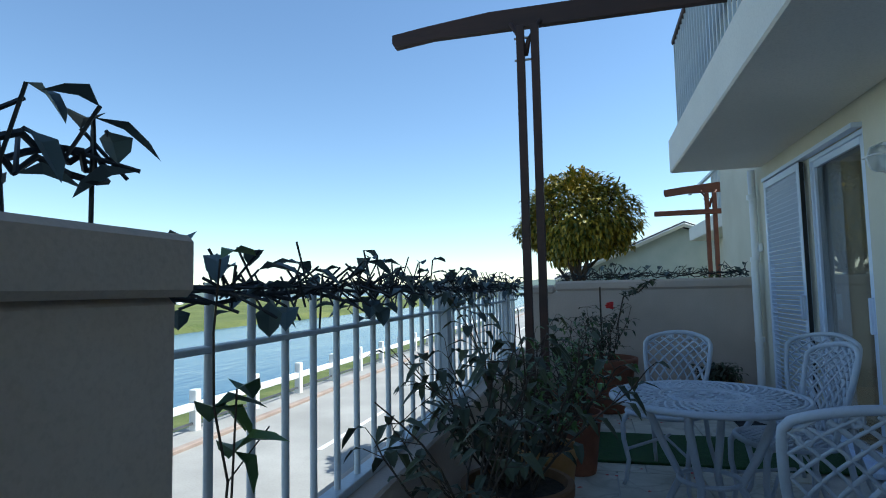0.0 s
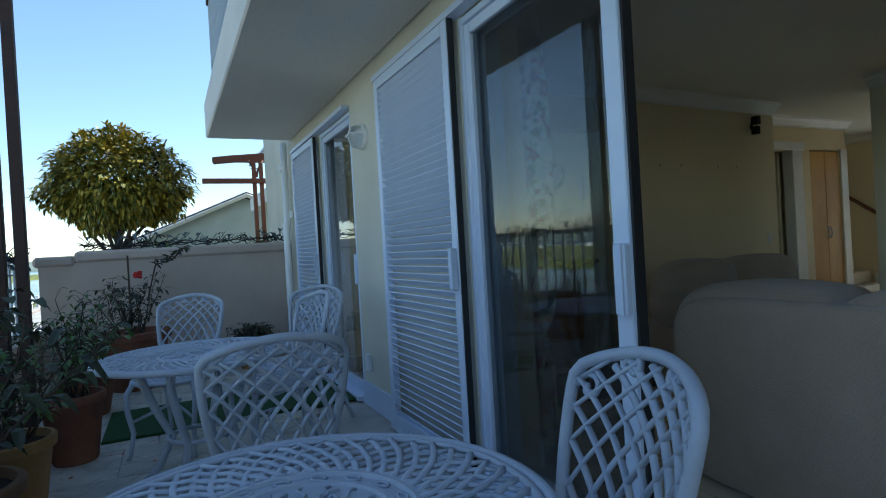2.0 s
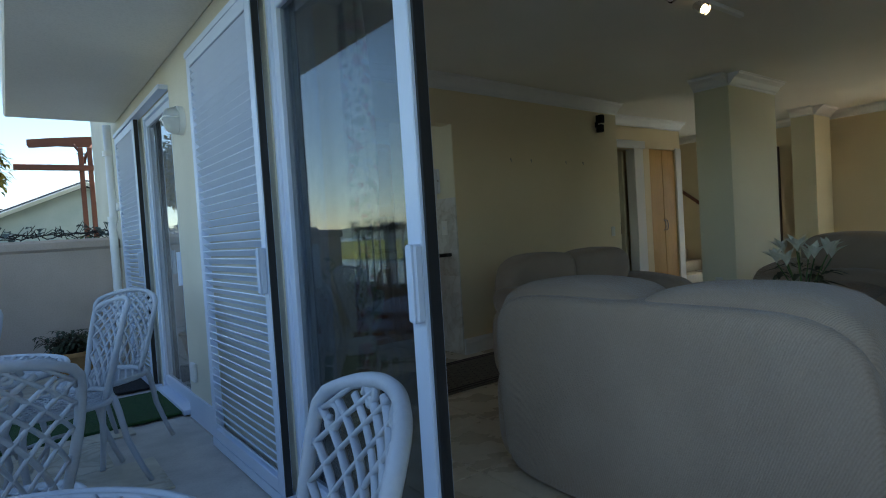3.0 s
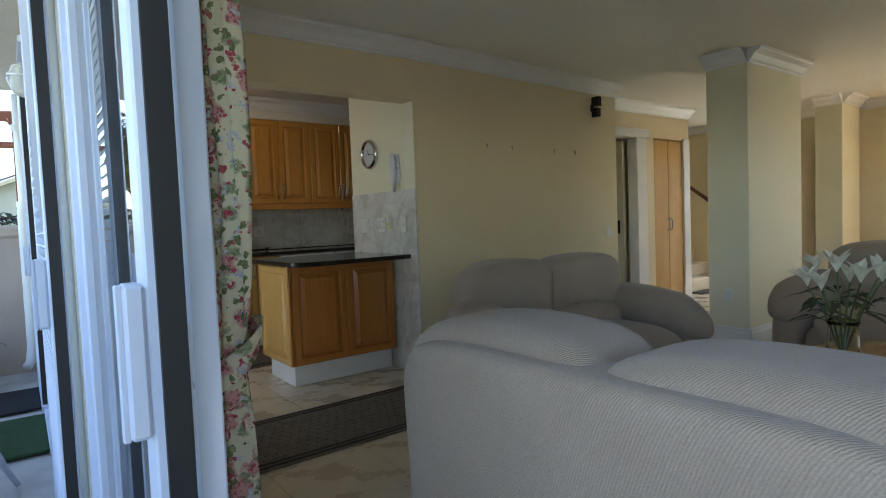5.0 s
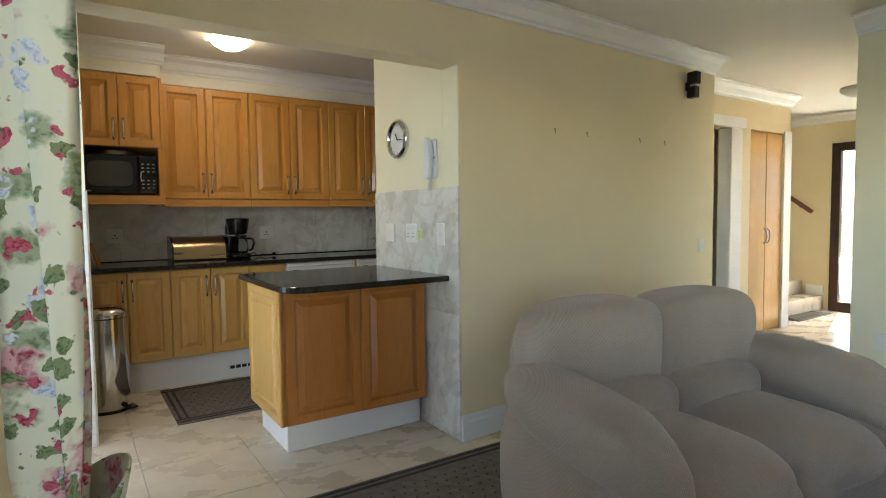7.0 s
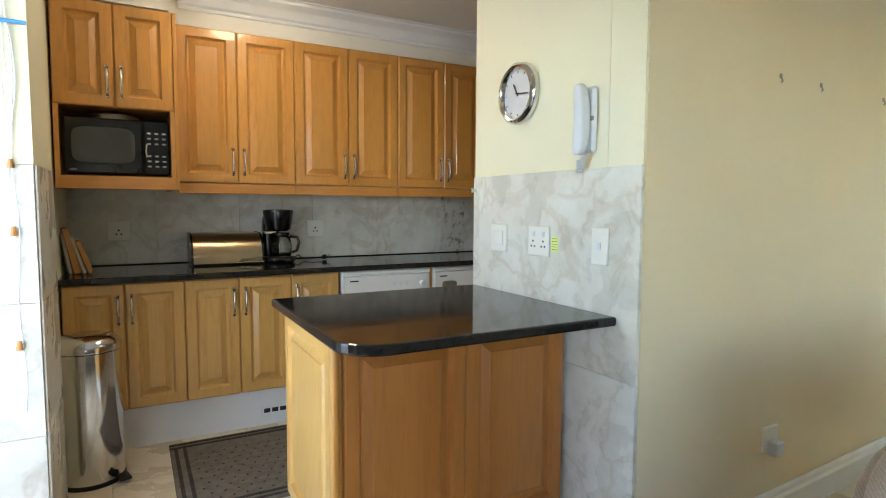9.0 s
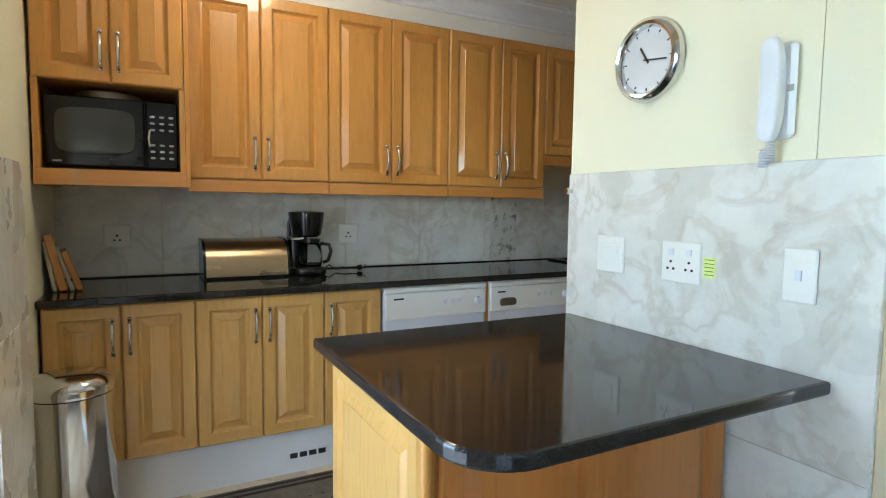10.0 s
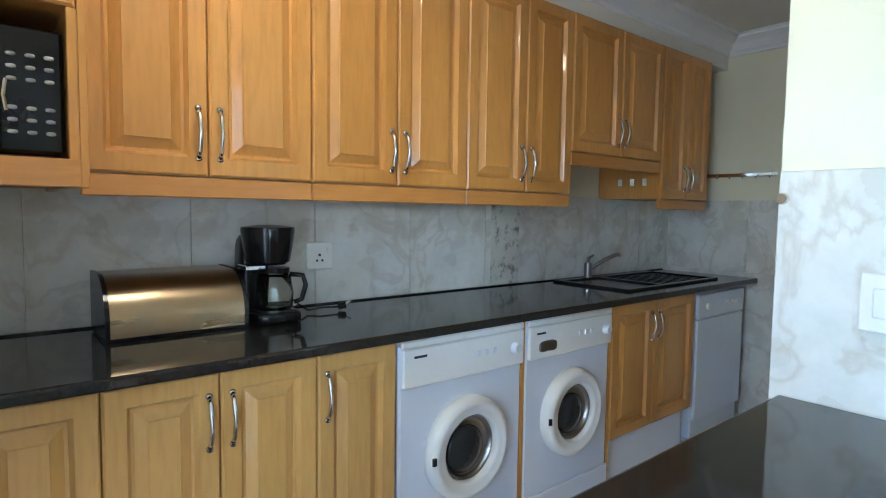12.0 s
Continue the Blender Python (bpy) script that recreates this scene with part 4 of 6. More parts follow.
def table_master():
    t = thing("garden_table", pose(0, 0, 0), "round white cast aluminium garden table with woven lattice top", "table", "white garden tables")
    Z, R = 0.655, 0.42
    ring = lambda r, z=Z, n=64: [(r * math.cos(2 * math.pi * k / n), r * math.sin(2 * math.pi * k / n), z) for k in range(n)]
    bm = new_bm()
    add_tube(bm, ring(R, Z - 0.006), 0.013, seg=8, closed=True)
    add_tube(bm, ring(R - 0.022), 0.010, seg=6, closed=True, flat=0.6)
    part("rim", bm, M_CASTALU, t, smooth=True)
    bm = new_bm()
    n = 46
    for sg in (-1, 1):
        for k in range(n):
            a0 = 2 * math.pi * k / n
            pts = []
            for j in range(7):
                q = j / 6
                r = 0.205 + (R - 0.03 - 0.205) * q
                a = a0 + sg * 0.42 * q
                pts.append((r * math.cos(a), r * math.sin(a), Z + (0.003 if (j + k) % 2 else -0.001) * sg))
            add_tube(bm, pts, 0.0088, seg=5, flat=0.5, up=(0, 0, 1))
    tagged(part("lattice", bm, M_CASTALU, t, "woven lattice ring", smooth=True), kind="stuff")
    bm = new_bm()
    add_lathe(bm, [(0.03, Z - 0.012), (0.205, Z - 0.012), (0.208, Z + 0.004), (0.195, Z + 0.006), (0.19, Z - 0.002), (0.165, Z - 0.002), (0.16, Z + 0.004), (0.15, Z + 0.004), (0.147, Z - 0.002), (0.04, Z - 0.002), (0.038, Z + 0.006), (0.030, Z + 0.006), (0.026, Z - 0.012)], seg=48)
    part("medallion", bm, M_CASTALU, t, "embossed centre plate", smooth=30)
    bm = new_bm()
    for k in range(8):
        a = 2 * math.pi * k / 8
        add_tube(bm, [((0.094 + 0.03 * (1 - j / 12) * math.cos(j * 0.7)) * math.cos(a) - 0.03 * (1 - j / 12) * math.sin(j * 0.7) * math.sin(a), (0.094 + 0.03 * (1 - j / 12) * math.cos(j * 0.7)) * math.sin(a) + 0.03 * (1 - j / 12) * math.sin(j * 0.7) * math.cos(a), Z - 0.001) for j in range(12)], 0.0045, seg=5)
    for k in range(16):
        a = 2 * math.pi * k / 16
        add_tube(bm, [((0.178 + 0.009 * math.cos(j * 0.785)) * math.cos(a + 0.085 * math.sin(j * 0.785)), (0.178 + 0.009 * math.cos(j * 0.785)) * math.sin(a + 0.085 * math.sin(j * 0.785)), Z) for j in range(8)], 0.0035, seg=5, closed=True)
        b = a + math.pi / 16
        add_tube(bm, [(r * math.cos(b + w), r * math.sin(b + w), Z - 0.001) for r, w in ((0.050, 0.0), (0.075, 0.10), (0.105, -0.08), (0.128, 0.05), (0.140, 0.0))], 0.004, seg=5)
    tagged(part("scrollwork", bm, M_CASTALU, t, smooth=True), kind="stuff")
    for k in range(4):
        a = math.pi / 4 + math.pi / 2 * k
        c, s = math.cos(a), math.sin(a)
        bm = new_bm()
        add_tube(bm, [(0.24 * c, 0.24 * s, Z - 0.012), (0.27 * c, 0.27 * s, 0.56), (0.20 * c, 0.20 * s, 0.40), (0.13 * c, 0.13 * s, 0.27), (0.20 * c, 0.20 * s, 0.13), (0.31 * c, 0.31 * s, 0.03), (0.34 * c, 0.34 * s, 0.0)], 0.021, seg=8, taper=0.7)
        part("leg", bm, M_CASTALU, t, smooth=True)
    bm = new_bm()
    add_tube(bm, [(0.135 * math.cos(2 * math.pi * k / 24), 0.135 * math.sin(2 * math.pi * k / 24), 0.28) for k in range(24)], 0.011, seg=6, closed=True)
    part("collar", bm, M_CASTALU, t, smooth=True)
    return t


tb = table_master()
tb.matrix_basis = pose(0.60, 1.08, 0)
copy_thing(tb, pose(0.52, 3.05, 0, 0, 0, 20))

# ---- mats ----
gm = thing("turf_mat", pose(0, 0, 0), "green plastic turf mat on the paving", "mat")
box_part("turf", (0.0, 1.62, 4.17, 4.93, 0.0, 0.018), M_GRASSMAT, gm, bevel=0.004)
bk = thing("door_mat", pose(0, 0, 0), "black door mat by the kitchen door", "mat")
box_part("coir", (1.15, 1.60, 5.12, 5.75, 0.0, 0.015), M_BLACKMAT, bk, bevel=0.004)


# ---- pots and plants ----
def pot(x, y, r, h, mat, label, plant=None, seed=0, group=""):
    t = thing("plant_pot", pose(x, y, 0), label, "plant pot", group)
    bm = new_bm()
    add_lathe(bm, [(r * 0.68, 0), (r * 0.72, 0.02), (r * 0.94, h * 0.84), (r * 0.96, h * 0.86), (r * 1.04, h * 0.87), (r * 1.05, h * 0.98), (r * 1.02, h), (r * 0.93, h), (r * 0.90, h * 0.93), (r * 0.88, h * 0.90)], seg=28)
    part("pot", bm, mat, t, smooth=35)
    bm = new_bm()
    add_lathe(bm, [(r * 0.8, h * 0.85), (r * 0.905, h * 0.905)], seg=20)
    part("soil", bm, M_SOIL, t)
    if plant:
        ht, sp, stems, leaves, ll, lm, label2 = plant
        rnd = random.Random(seed)
        q = thing("potted_plant", pose(x, y, h * 0.90), label2, "plant")
        bl = new_bm()
        for k in range(stems):
            bs = new_bm()
            a = rnd.uniform(0, 6.28)
            r0 = rnd.uniform(0, r * 0.5)
            p = Vector((r0 * math.cos(a), r0 * math.sin(a), 0))
            d = Vector((math.cos(a) * rnd.uniform(0, 1.0) * sp, math.sin(a) * rnd.uniform(0, 1.0) * sp, 1)).normalized()
            pts, hh = [p], ht * rnd.uniform(0.55, 1.0)
            for j in range(7):
                d = (d + Vector((rnd.uniform(-0.3, 0.3), rnd.uniform(-0.3, 0.3), rnd.uniform(-0.05, 0.15)))).normalized()
                pts.append(pts[-1] + d * hh / 7)
            add_tube(bs, pts, 0.006, seg=5, taper=0.4)
            for j in range(leaves):
                i = rnd.randrange(2, 8)
                b = pts[i]
                e = b + Vector((rnd.uniform(-1, 1), rnd.uniform(-1, 1), rnd.uniform(-0.2, 0.9))).normalized() * rnd.uniform(0.02, 0.10)
                add_tube(bs, [b, e], 0.002, seg=3)
                o = (e - b).normalized()
                add_leaf(bl, e, (o.x, o.y, o.z * 0.3 + rnd.uniform(-0.5, 0.2)), (0, 0, 1), ll * rnd.uniform(0.6, 1.2), ll * rnd.uniform(0.3, 0.5), 0.15, 0.45)
            part("stem", bs, M_TWIG, q)
        tagged(part("leaves", bl, lm, q), kind="stuff")
        return q


pot(-0.31, 2.62, 0.23, 0.36, M_TERRAB, "brown terracotta bowl pot with saucer", (0.86, 0.95, 19, 12, 0.105, M_LEAFD, "leggy dark-leaved shrub in a brown pot"), 11, "patio pots")
pot(-0.42, 2.15, 0.15, 0.30, M_TERRA, "small terracotta pot on the paving", (0.86, 0.95, 11, 9, 0.105, M_LEAFD, "straggly shrub with drooping dark leaves"), 12, "patio pots")
pot(-0.24, 3.20, 0.17, 0.36, M_TERRAY, "ochre terracotta pot on the paving", (0.70, 0.6, 15, 14, 0.07, M_LEAFG, "bushy green plant in an ochre pot"), 13, "patio pots")
pot(-0.10, 3.95, 0.16, 0.38, M_TERRA, "brown plastic plant pot", (0.55, 0.5, 14, 14, 0.06, M_LEAFG, "small-leaved green plant in a brown pot"), 14, "patio pots")
pot(-0.16, 5.05, 0.20, 0.34, M_TERRA, "terracotta pot on the paving", (0.62, 0.5, 14, 14, 0.07, M_LEAFG, "spreading green plant in a terracotta pot"), 15, "patio pots")
rose = pot(0.12, 5.85, 0.29, 0.50, M_TERRA, "large red-brown plastic tub", (0.62, 0.45, 16, 14, 0.07, M_LEAFD, "red flowering rose bush in a red-brown tub"), 16, "patio pots")
bm = new_bm()
for k in range(9):
    add_cushion(bm, (0.06 + 0.02 * math.cos(k * 2.4), -0.08 + 0.02 * math.sin(k * 2.4), 0.52 + 0.006 * k), (0.022, 0.022, 0.012), 2.0, 2)
part("flower", bm, M_RED, rose, "red rose flower", smooth=True)
bm = new_bm()
add_cyl(bm, (-0.02, 0.1, -0.2), (-0.02, 0.12, 0.72), 0.008)
part("stake", bm, M_TWIG, rose)
bm, bl, rnd = new_bm(), new_bm(), random.Random(5)
tr = [(0.12, 0.1, 0.3), (0.2, 0.12, 0.62), (0.34, 0.1, 0.66), (0.46, 0.08, 0.78)]
add_tube(bm, tr, 0.007, seg=5)
for k in range(46):
    q = rnd.random()
    a = Vector(tr[1]).lerp(Vector(tr[3]), q)
    add_leaf(bl, a, (rnd.uniform(-1, 1), rnd.uniform(-1, 1), rnd.uniform(-0.6, 0.6)), (0, 0, 1), 0.07, 0.035)
part("branch", bm, M_TWIG, rose)
tagged(part("leaves", bl, M_LEAFD, rose), kind="stuff")
pot(1.16, 6.05, 0.20, 0.26, M_TERRAY, "low ochre bowl pot by the wall", (0.20, 1.2, 26, 16, 0.06, M_LEAFD, "low dark bushy plant in a bowl"), 17, "patio pots")
lv = thing("fallen_petals", pose(0, 0, 0), "fallen red petals and dry leaves on the paving", "petals")
bm, rnd = new_bm(), random.Random(8)
for k in range(40):
    add_leaf(bm, (rnd.uniform(-0.3, 0.7), rnd.uniform(3.6, 6.2), 0.003), (rnd.uniform(-1, 1), rnd.uniform(-1, 1), 0), (0, 0, 1), rnd.uniform(0.02, 0.04), 0.02, 0.1, 0.0)
tagged(part("petals", bm, M_RED, lv), kind="stuff")


# ---- beyond the patio ----
def tree(x, y, base, cz, r, rz, label, seed, n=2600, ll=0.13):
    rnd = random.Random(seed)
    t = thing("tree", pose(x, y, base), label, "tree")
    bm = new_bm()
    ch_ = cz - base
    add_tube(bm, [(0, 0, 0), (0.04, 0.02, ch_ * 0.35), (-0.03, 0, ch_ * 0.7), (0, 0, ch_)], 0.09, seg=10, taper=0.5)
    for k in range(11):
        a = 2.4 * k
        e = Vector((math.cos(a) * r * 0.75, math.sin(a) * r * 0.75, ch_ + rz * rnd.uniform(-0.5, 0.7)))
        s = Vector((0, 0, ch_ * rnd.uniform(0.55, 0.85)))
        add_tube(bm, [s, s.lerp(e, 0.5) + Vector((0, 0, 0.08)), e], 0.035, seg=6, taper=0.3)
    part("trunk", bm, M_TWIG, t, smooth=True)
    bl = new_bm()
    for k in range(n):
        d = Vector((rnd.gauss(0, 1), rnd.gauss(0, 1), rnd.gauss(0, 1))).normalized()
        lump = 0.86 + 0.20 * noise.noise(d * 2.2 + Vector((seed, 0, 0))) + 0.10 * noise.noise(d * 6.0)
        q = rnd.uniform(0.72, 1.03) if rnd.random() < 0.8 else rnd.uniform(0.4, 0.8)
        p = Vector((d.x * r, d.y * r, d.z * rz + ch_)) if d.z > 0 else Vector((d.x * r, d.y * r, d.z * rz * 0.72 + ch_))
        c = Vector((0, 0, ch_))
        p = c + (p - c) * lump * q
        o = (d + Vector((rnd.uniform(-0.8, 0.8), rnd.uniform(-0.8, 0.8), rnd.uniform(-0.9, 0.3)))).normalized()
        add_leaf(bl, p, o, (0, 0, 1), ll * rnd.uniform(0.7, 1.25), ll * 0.42, 0.15, 0.3)
    tagged(part("crown", bl, M_LEAFT, t), kind="stuff")


tree(-0.17, 9.5, -0.9, 2.19, 1.06, 0.93, "round clipped evergreen tree with yellow-green leaves", 3, 13000, 0.10)
hedge = thing("hedge", pose(0, 0, 0), "low green shrubs behind the patio wall", "hedge")
bm, rnd = new_bm(), random.Random(21)
for k in range(1500):
    x = rnd.uniform(-0.4, 2.2)
    add_leaf(bm, (x, rnd.uniform(7.2, 8.0), rnd.uniform(0.4, 1.18) + 0.12 * math.sin(x * 5)), (rnd.uniform(-1, 1), rnd.uniform(-1, 1), rnd.uniform(-0.5, 0.8)), (0, 0, 1), 0.10, 0.05)
tagged(part("leaves", bm, M_LEAFG, hedge), kind="stuff")
gh = thing("house", pose(2.36, 16.0, 0), "pale green gabled house with white barge boards", "house")
bm = new_bm()
pr = [(-3.0, -1.45), (-3.0, 1.45), (0, 2.66), (3.4, 1.35), (3.4, -1.45)]
a, b = [bm.verts.new((x, 0, z)) for x, z in pr], [bm.verts.new((x, 7, z)) for x, z in pr]
bm.faces.new(a), bm.faces.new(b[::-1])
for i in range(5):
    bm.faces.new((a[i], b[i], b[(i + 1) % 5], a[(i + 1) % 5]))
part("wall", bm, M_TEALWALL, gh)
for sx, ex, ez in ((0, -3.3, 1.36), (0, 3.6, 1.30)):
    bm = new_bm()
    add_tube(bm, [(0, -0.3, 2.74), (ex, -0.3, ez)], 0.075, seg=4)
    part("barge_board", bm, M_WHITEPAINT, gh)
    bm = new_bm()
    v = [bm.verts.new(p) for p in ((0, -0.35, 2.80), (ex, -0.35, ez + 0.06), (ex, 7.2, ez + 0.06), (0, 7.2, 2.80))]
    w = [bm.verts.new((q.co.x, q.co.y, q.co.z - 0.08)) for q in v]
    bm.faces.new(v), bm.faces.new(w[::-1])
    for i in range(4):
        bm.faces.new((v[i], w[i], w[(i + 1) % 4], v[(i + 1) % 4]))
    part("roof", bm, M_ROOFDARK, gh)
nh = thing("neighbour_house", pose(2.85, 9.6, 0), "white neighbouring house with balcony railing", "house")
# Tall unseen wall, its height set to shade the tree's right half.
box_part("wall", (0, 6, 0, 5, -1.4, 6.35), M_PLASTER_OUT, nh)
box_part("balcony", (-0.55, 0, 0, 5, 2.2, 2.5), M_SOFFIT, nh, bevel=0.01)
bm = new_bm()
add_box(bm, -0.008, 0.008, -0.008, 0.008, 2.5, 3.3)
q0 = part("baluster", bm, M_FENCE, nh)
q0.matrix_basis = pose(-0.5, 0.05, 0)
for k in range(1, 26):
    o = new("baluster", q0.data)
    o.parent = nh
    o.matrix_basis = pose(-0.5 + (0.1 * k if k < 6 else 0), 0.05 + (0.12 * (k - 5) if k > 5 else 0), 0)
box_part("handrail", (-0.53, -0.47, 0.02, 5, 3.3, 3.35), M_FENCE, nh)
pole = thing("utility_pole", pose(0.62, 22, -1.4), "wooden utility pole with crossarm", "utility pole")
bm = new_bm()
add_cyl(bm, (0, 0, 0), (0, 0, 4.4), 0.10, 0.08)
part("pole", bm, M_TWIG, pole, smooth=40)
box_part("crossarm", (-0.5, 0.5, -0.05, 0.05, 3.9, 4.0), M_TWIG, pole)

# ---- road fence, lagoon, marsh, boats, hills ----
wf = thing("roadside_fence", pose(-7.3, 0, -1.40), "white post and rail roadside fence", "fence")
bm = new_bm()
add_box(bm, -0.08, 0.08, -0.08, 0.08, 0, 0.80, bevel=0.015)
p0 = part("post", bm, M_WHITEPAINT, wf)
p0.matrix_basis = pose(0, -12.0, 0)
for k in range(1, 60):
    o = new("post", p0.data)
    o.parent = wf
    o.matrix_basis = pose(0, -12 + 1.95 * k, 0)
box_part("rail", (-0.05, 0.05, -12, 104, 0.42, 0.56), M_WHITEPAINT, wf, bevel=0.01)
box_part("pipe_rail", (-0.02, 0.02, -12, 104, 0.16, 0.20), M_ROOFDARK, wf)
dash = thing("centre_line", pose(0, 0, 0), "white dashed centre line on the road", "road marking", "", "structure")
for k in range(24):
    box_part("dash", (-4.46, -4.36, -2 + 5.4 * k, 1.0 + 5.4 * k, -1.40, -1.396), M_WHITEPAINT, dash)
ms = new_bm()
rnd = random.Random(30)
gx, gy = 44, 60
vs = [[None] * gy for _ in range(gx)]
for i in range(gx):
    for j in range(gy):
        x, y = -27 - 88 * i / (gx - 1) + (3.5 * noise.noise(Vector((j * 0.35, 0, 0))) if i == 0 else 0), -60 + 330 * j / (gy - 1)
        z = -1.5 if i in (0, gx - 1) else -1.15 + 0.25 * noise.noise(Vector((x * 0.12, y * 0.12, 0))) + 0.1 * rnd.random()
        vs[i][j] = ms.verts.new((x, y, z))
for i in range(gx - 1):
    for j in range(gy - 1):
        ms.faces.new((vs[i][j], vs[i + 1][j], vs[i + 1][j + 1], vs[i][j + 1]))
tagged(part("marsh", ms, M_MARSH, smooth=True), "green salt marsh across the lagoon", "marsh", "", "stuff")
rnd = random.Random(44)
for k in range(9):
    d = 140 + 40 * rnd.random()
    a = radians(12 + 7 * k + rnd.uniform(-2, 2))
    bt = thing("sailing_boat", pose(-d * math.sin(a), d * math.cos(a), -1.43, 0, 0, rnd.uniform(0, 180)), "small white moored boat on the lagoon", "boat", "moored boats")
    bm = new_bm()
    add_cushion(bm, (0, 0, 0.35), (2.6, 0.8, 0.55), 2.5, 4)
    part("hull", bm, M_WHITEPAINT, bt, smooth=True)
    bm = new_bm()
    add_cushion(bm, (-0.3, 0, 1.0), (0.9, 0.55, 0.35), 3.5, 4)
    part("cabin", bm, M_WHITEPAINT, bt, smooth=True)
    bm = new_bm()
    add_cyl(bm, (0.3, 0, 0.8), (0.3, 0, 6.0), 0.05, seg=6)
    part("mast", bm, M_WHITEPAINT, bt)
bm = new_bm()
prev = None
for k in range(120):
    a = radians(-20 + k * 1.2)
    h = 9 + 16 * abs(noise.noise(Vector((k * 0.09, 3, 0)))) + 4 * noise.noise(Vector((k * 0.4, 7, 0)))
    d = 750
    cur = (bm.verts.new((-d * math.sin(a), d * math.cos(a), -3)), bm.verts.new((-(d + 60) * math.sin(a), (d + 60) * math.cos(a), h)), bm.verts.new((-(d + 200) * math.sin(a), (d + 200) * math.cos(a), h * 0.9)))
    if prev:
        bm.faces.new((prev[0], cur[0], cur[1], prev[1])), bm.faces.new((prev[1], cur[1], cur[2], prev[2]))
    prev = cur
tagged(part("backdrop_hills", bm, M_HILL, smooth=True), "hazy grey-green hills across the lagoon", "hills", "", "structure")


# ---- living room ----
def sofa_master():
    """A two-seat recliner sofa: front towards -y, back towards +y."""
    t = thing("sofa", pose(0, 0, 0), "taupe chenille two-seat sofa with plump rounded arms", "sofa", "taupe sofas")
    bm = new_bm()
    add_cushion(bm, (0, 0.05, 0.17), (0.64, 0.40, 0.17), 9, 6)
    part("base", bm, M_SOFA, t, smooth=True)
    bm = new_bm()
    add_cushion(bm, (0, 0.405, 0.415), (0.71, 0.105, 0.405), 9, 16, lambda q: Vector((q.x * (1 - 0.035 * max(0, q.z) / 0.40), q.y + 0.07 * q.z + 0.02 * (1 - (q.x / 0.71) ** 2), q.z - 0.06 * max(0, q.z) / 0.405 * (abs(q.x) / 0.71) ** 8)))
    part("back_frame", bm, M_SOFA, t, "flat upholstered sofa back", smooth=True)
    bm = new_bm()
    add_tube(bm, [(0.66 * (k / 15 - 1), 0.512 - 0.02 * (k / 15 - 1) ** 2, 0.765 - 0.04 * abs(k / 15 - 1) ** 8) for k in range(31)], 0.006, seg=6)
    part("welt", bm, M_SOFA, t, "sewn welt along the sofa back", smooth=True)
    for sx in (-1, 1):
        bm = new_bm()
        add_cushion(bm, (sx * 0.338, 0.355, 0.64), (0.356, 0.175, 0.215), 5.2, 20, lambda q: Vector((q.x, q.y - 0.05 * q.z - 0.03 * (1 - (q.x / 0.352) ** 2), q.z + (0.022 * (1 - (q.x / 0.352) ** 2) - 0.045 * max(0, sx * q.x / 0.352) ** 4) * max(0, q.z) / 0.215 + 0.004 * math.sin(q.x * 75) * max(0, -q.z / 0.215))))
        part("back_cushion", bm, M_SOFA, t, smooth=True)
        bm = new_bm()
        add_cushion(bm, (sx * 0.285, 0.17, 0.475), (0.288, 0.13, 0.105), 2.8, 12, lambda q: Vector((q.x, q.y - 0.03 * (1 - (q.x / 0.288) ** 2), q.z + 0.003 * math.sin(q.x * 70))))
        part("lumbar_cushion", bm, M_SOFA, t, smooth=True)
        bm = new_bm()
        add_cushion(bm, (sx * 0.288, -0.14, 0.345), (0.292, 0.41, 0.105), 3.2, 14, lambda q: Vector((q.x, q.y - 0.03 * (1 - (q.x / 0.29) ** 2), q.z + 0.035 * (1 - (q.x / 0.29) ** 2) - 0.09 * max(0, -q.y - 0.2))))
        part("seat_cushion", bm, M_SOFA, t, smooth=True)
        bm = new_bm()
        add_cushion(bm, (sx * 0.288, -0.46, 0.20), (0.288, 0.085, 0.185), 3.6, 10)
        part("footrest", bm, M_SOFA, t, smooth=True)
        bm = new_bm()
        add_cushion(bm, (sx * 0.685, -0.02, 0.26), (0.11, 0.47, 0.26), 5, 12, lambda q: Vector((q.x + sx * 0.02 * (1 - (q.z / 0.26) ** 2), q.y, q.z)))
        part("arm_side", bm, M_SOFA, t, smooth=True)
        bm = new_bm()
        add_cushion(bm, (sx * 0.705, -0.07, 0.51), (0.15, 0.50, 0.125), 2.6, 16, lambda q: Vector((q.x, q.y, q.z + 0.07 * q.y + 0.02 - 0.06 * max(0, -q.y - 0.25) / 0.25)))
        part("arm", bm, M_SOFA, t, "plump padded arm", smooth=True)
    return t


so1 = sofa_master()
so1.matrix_basis = pose(2.955, 1.30, 0, 0, 0, 90)
copy_thing(so1, pose(4.155, 2.765, 0, 0, 0, -7) @ Matrix.Diagonal((0.87, 0.82, 1.02, 1)))
copy_thing(so1, pose(6.15, 1.52, 0, 0, 0, -90))

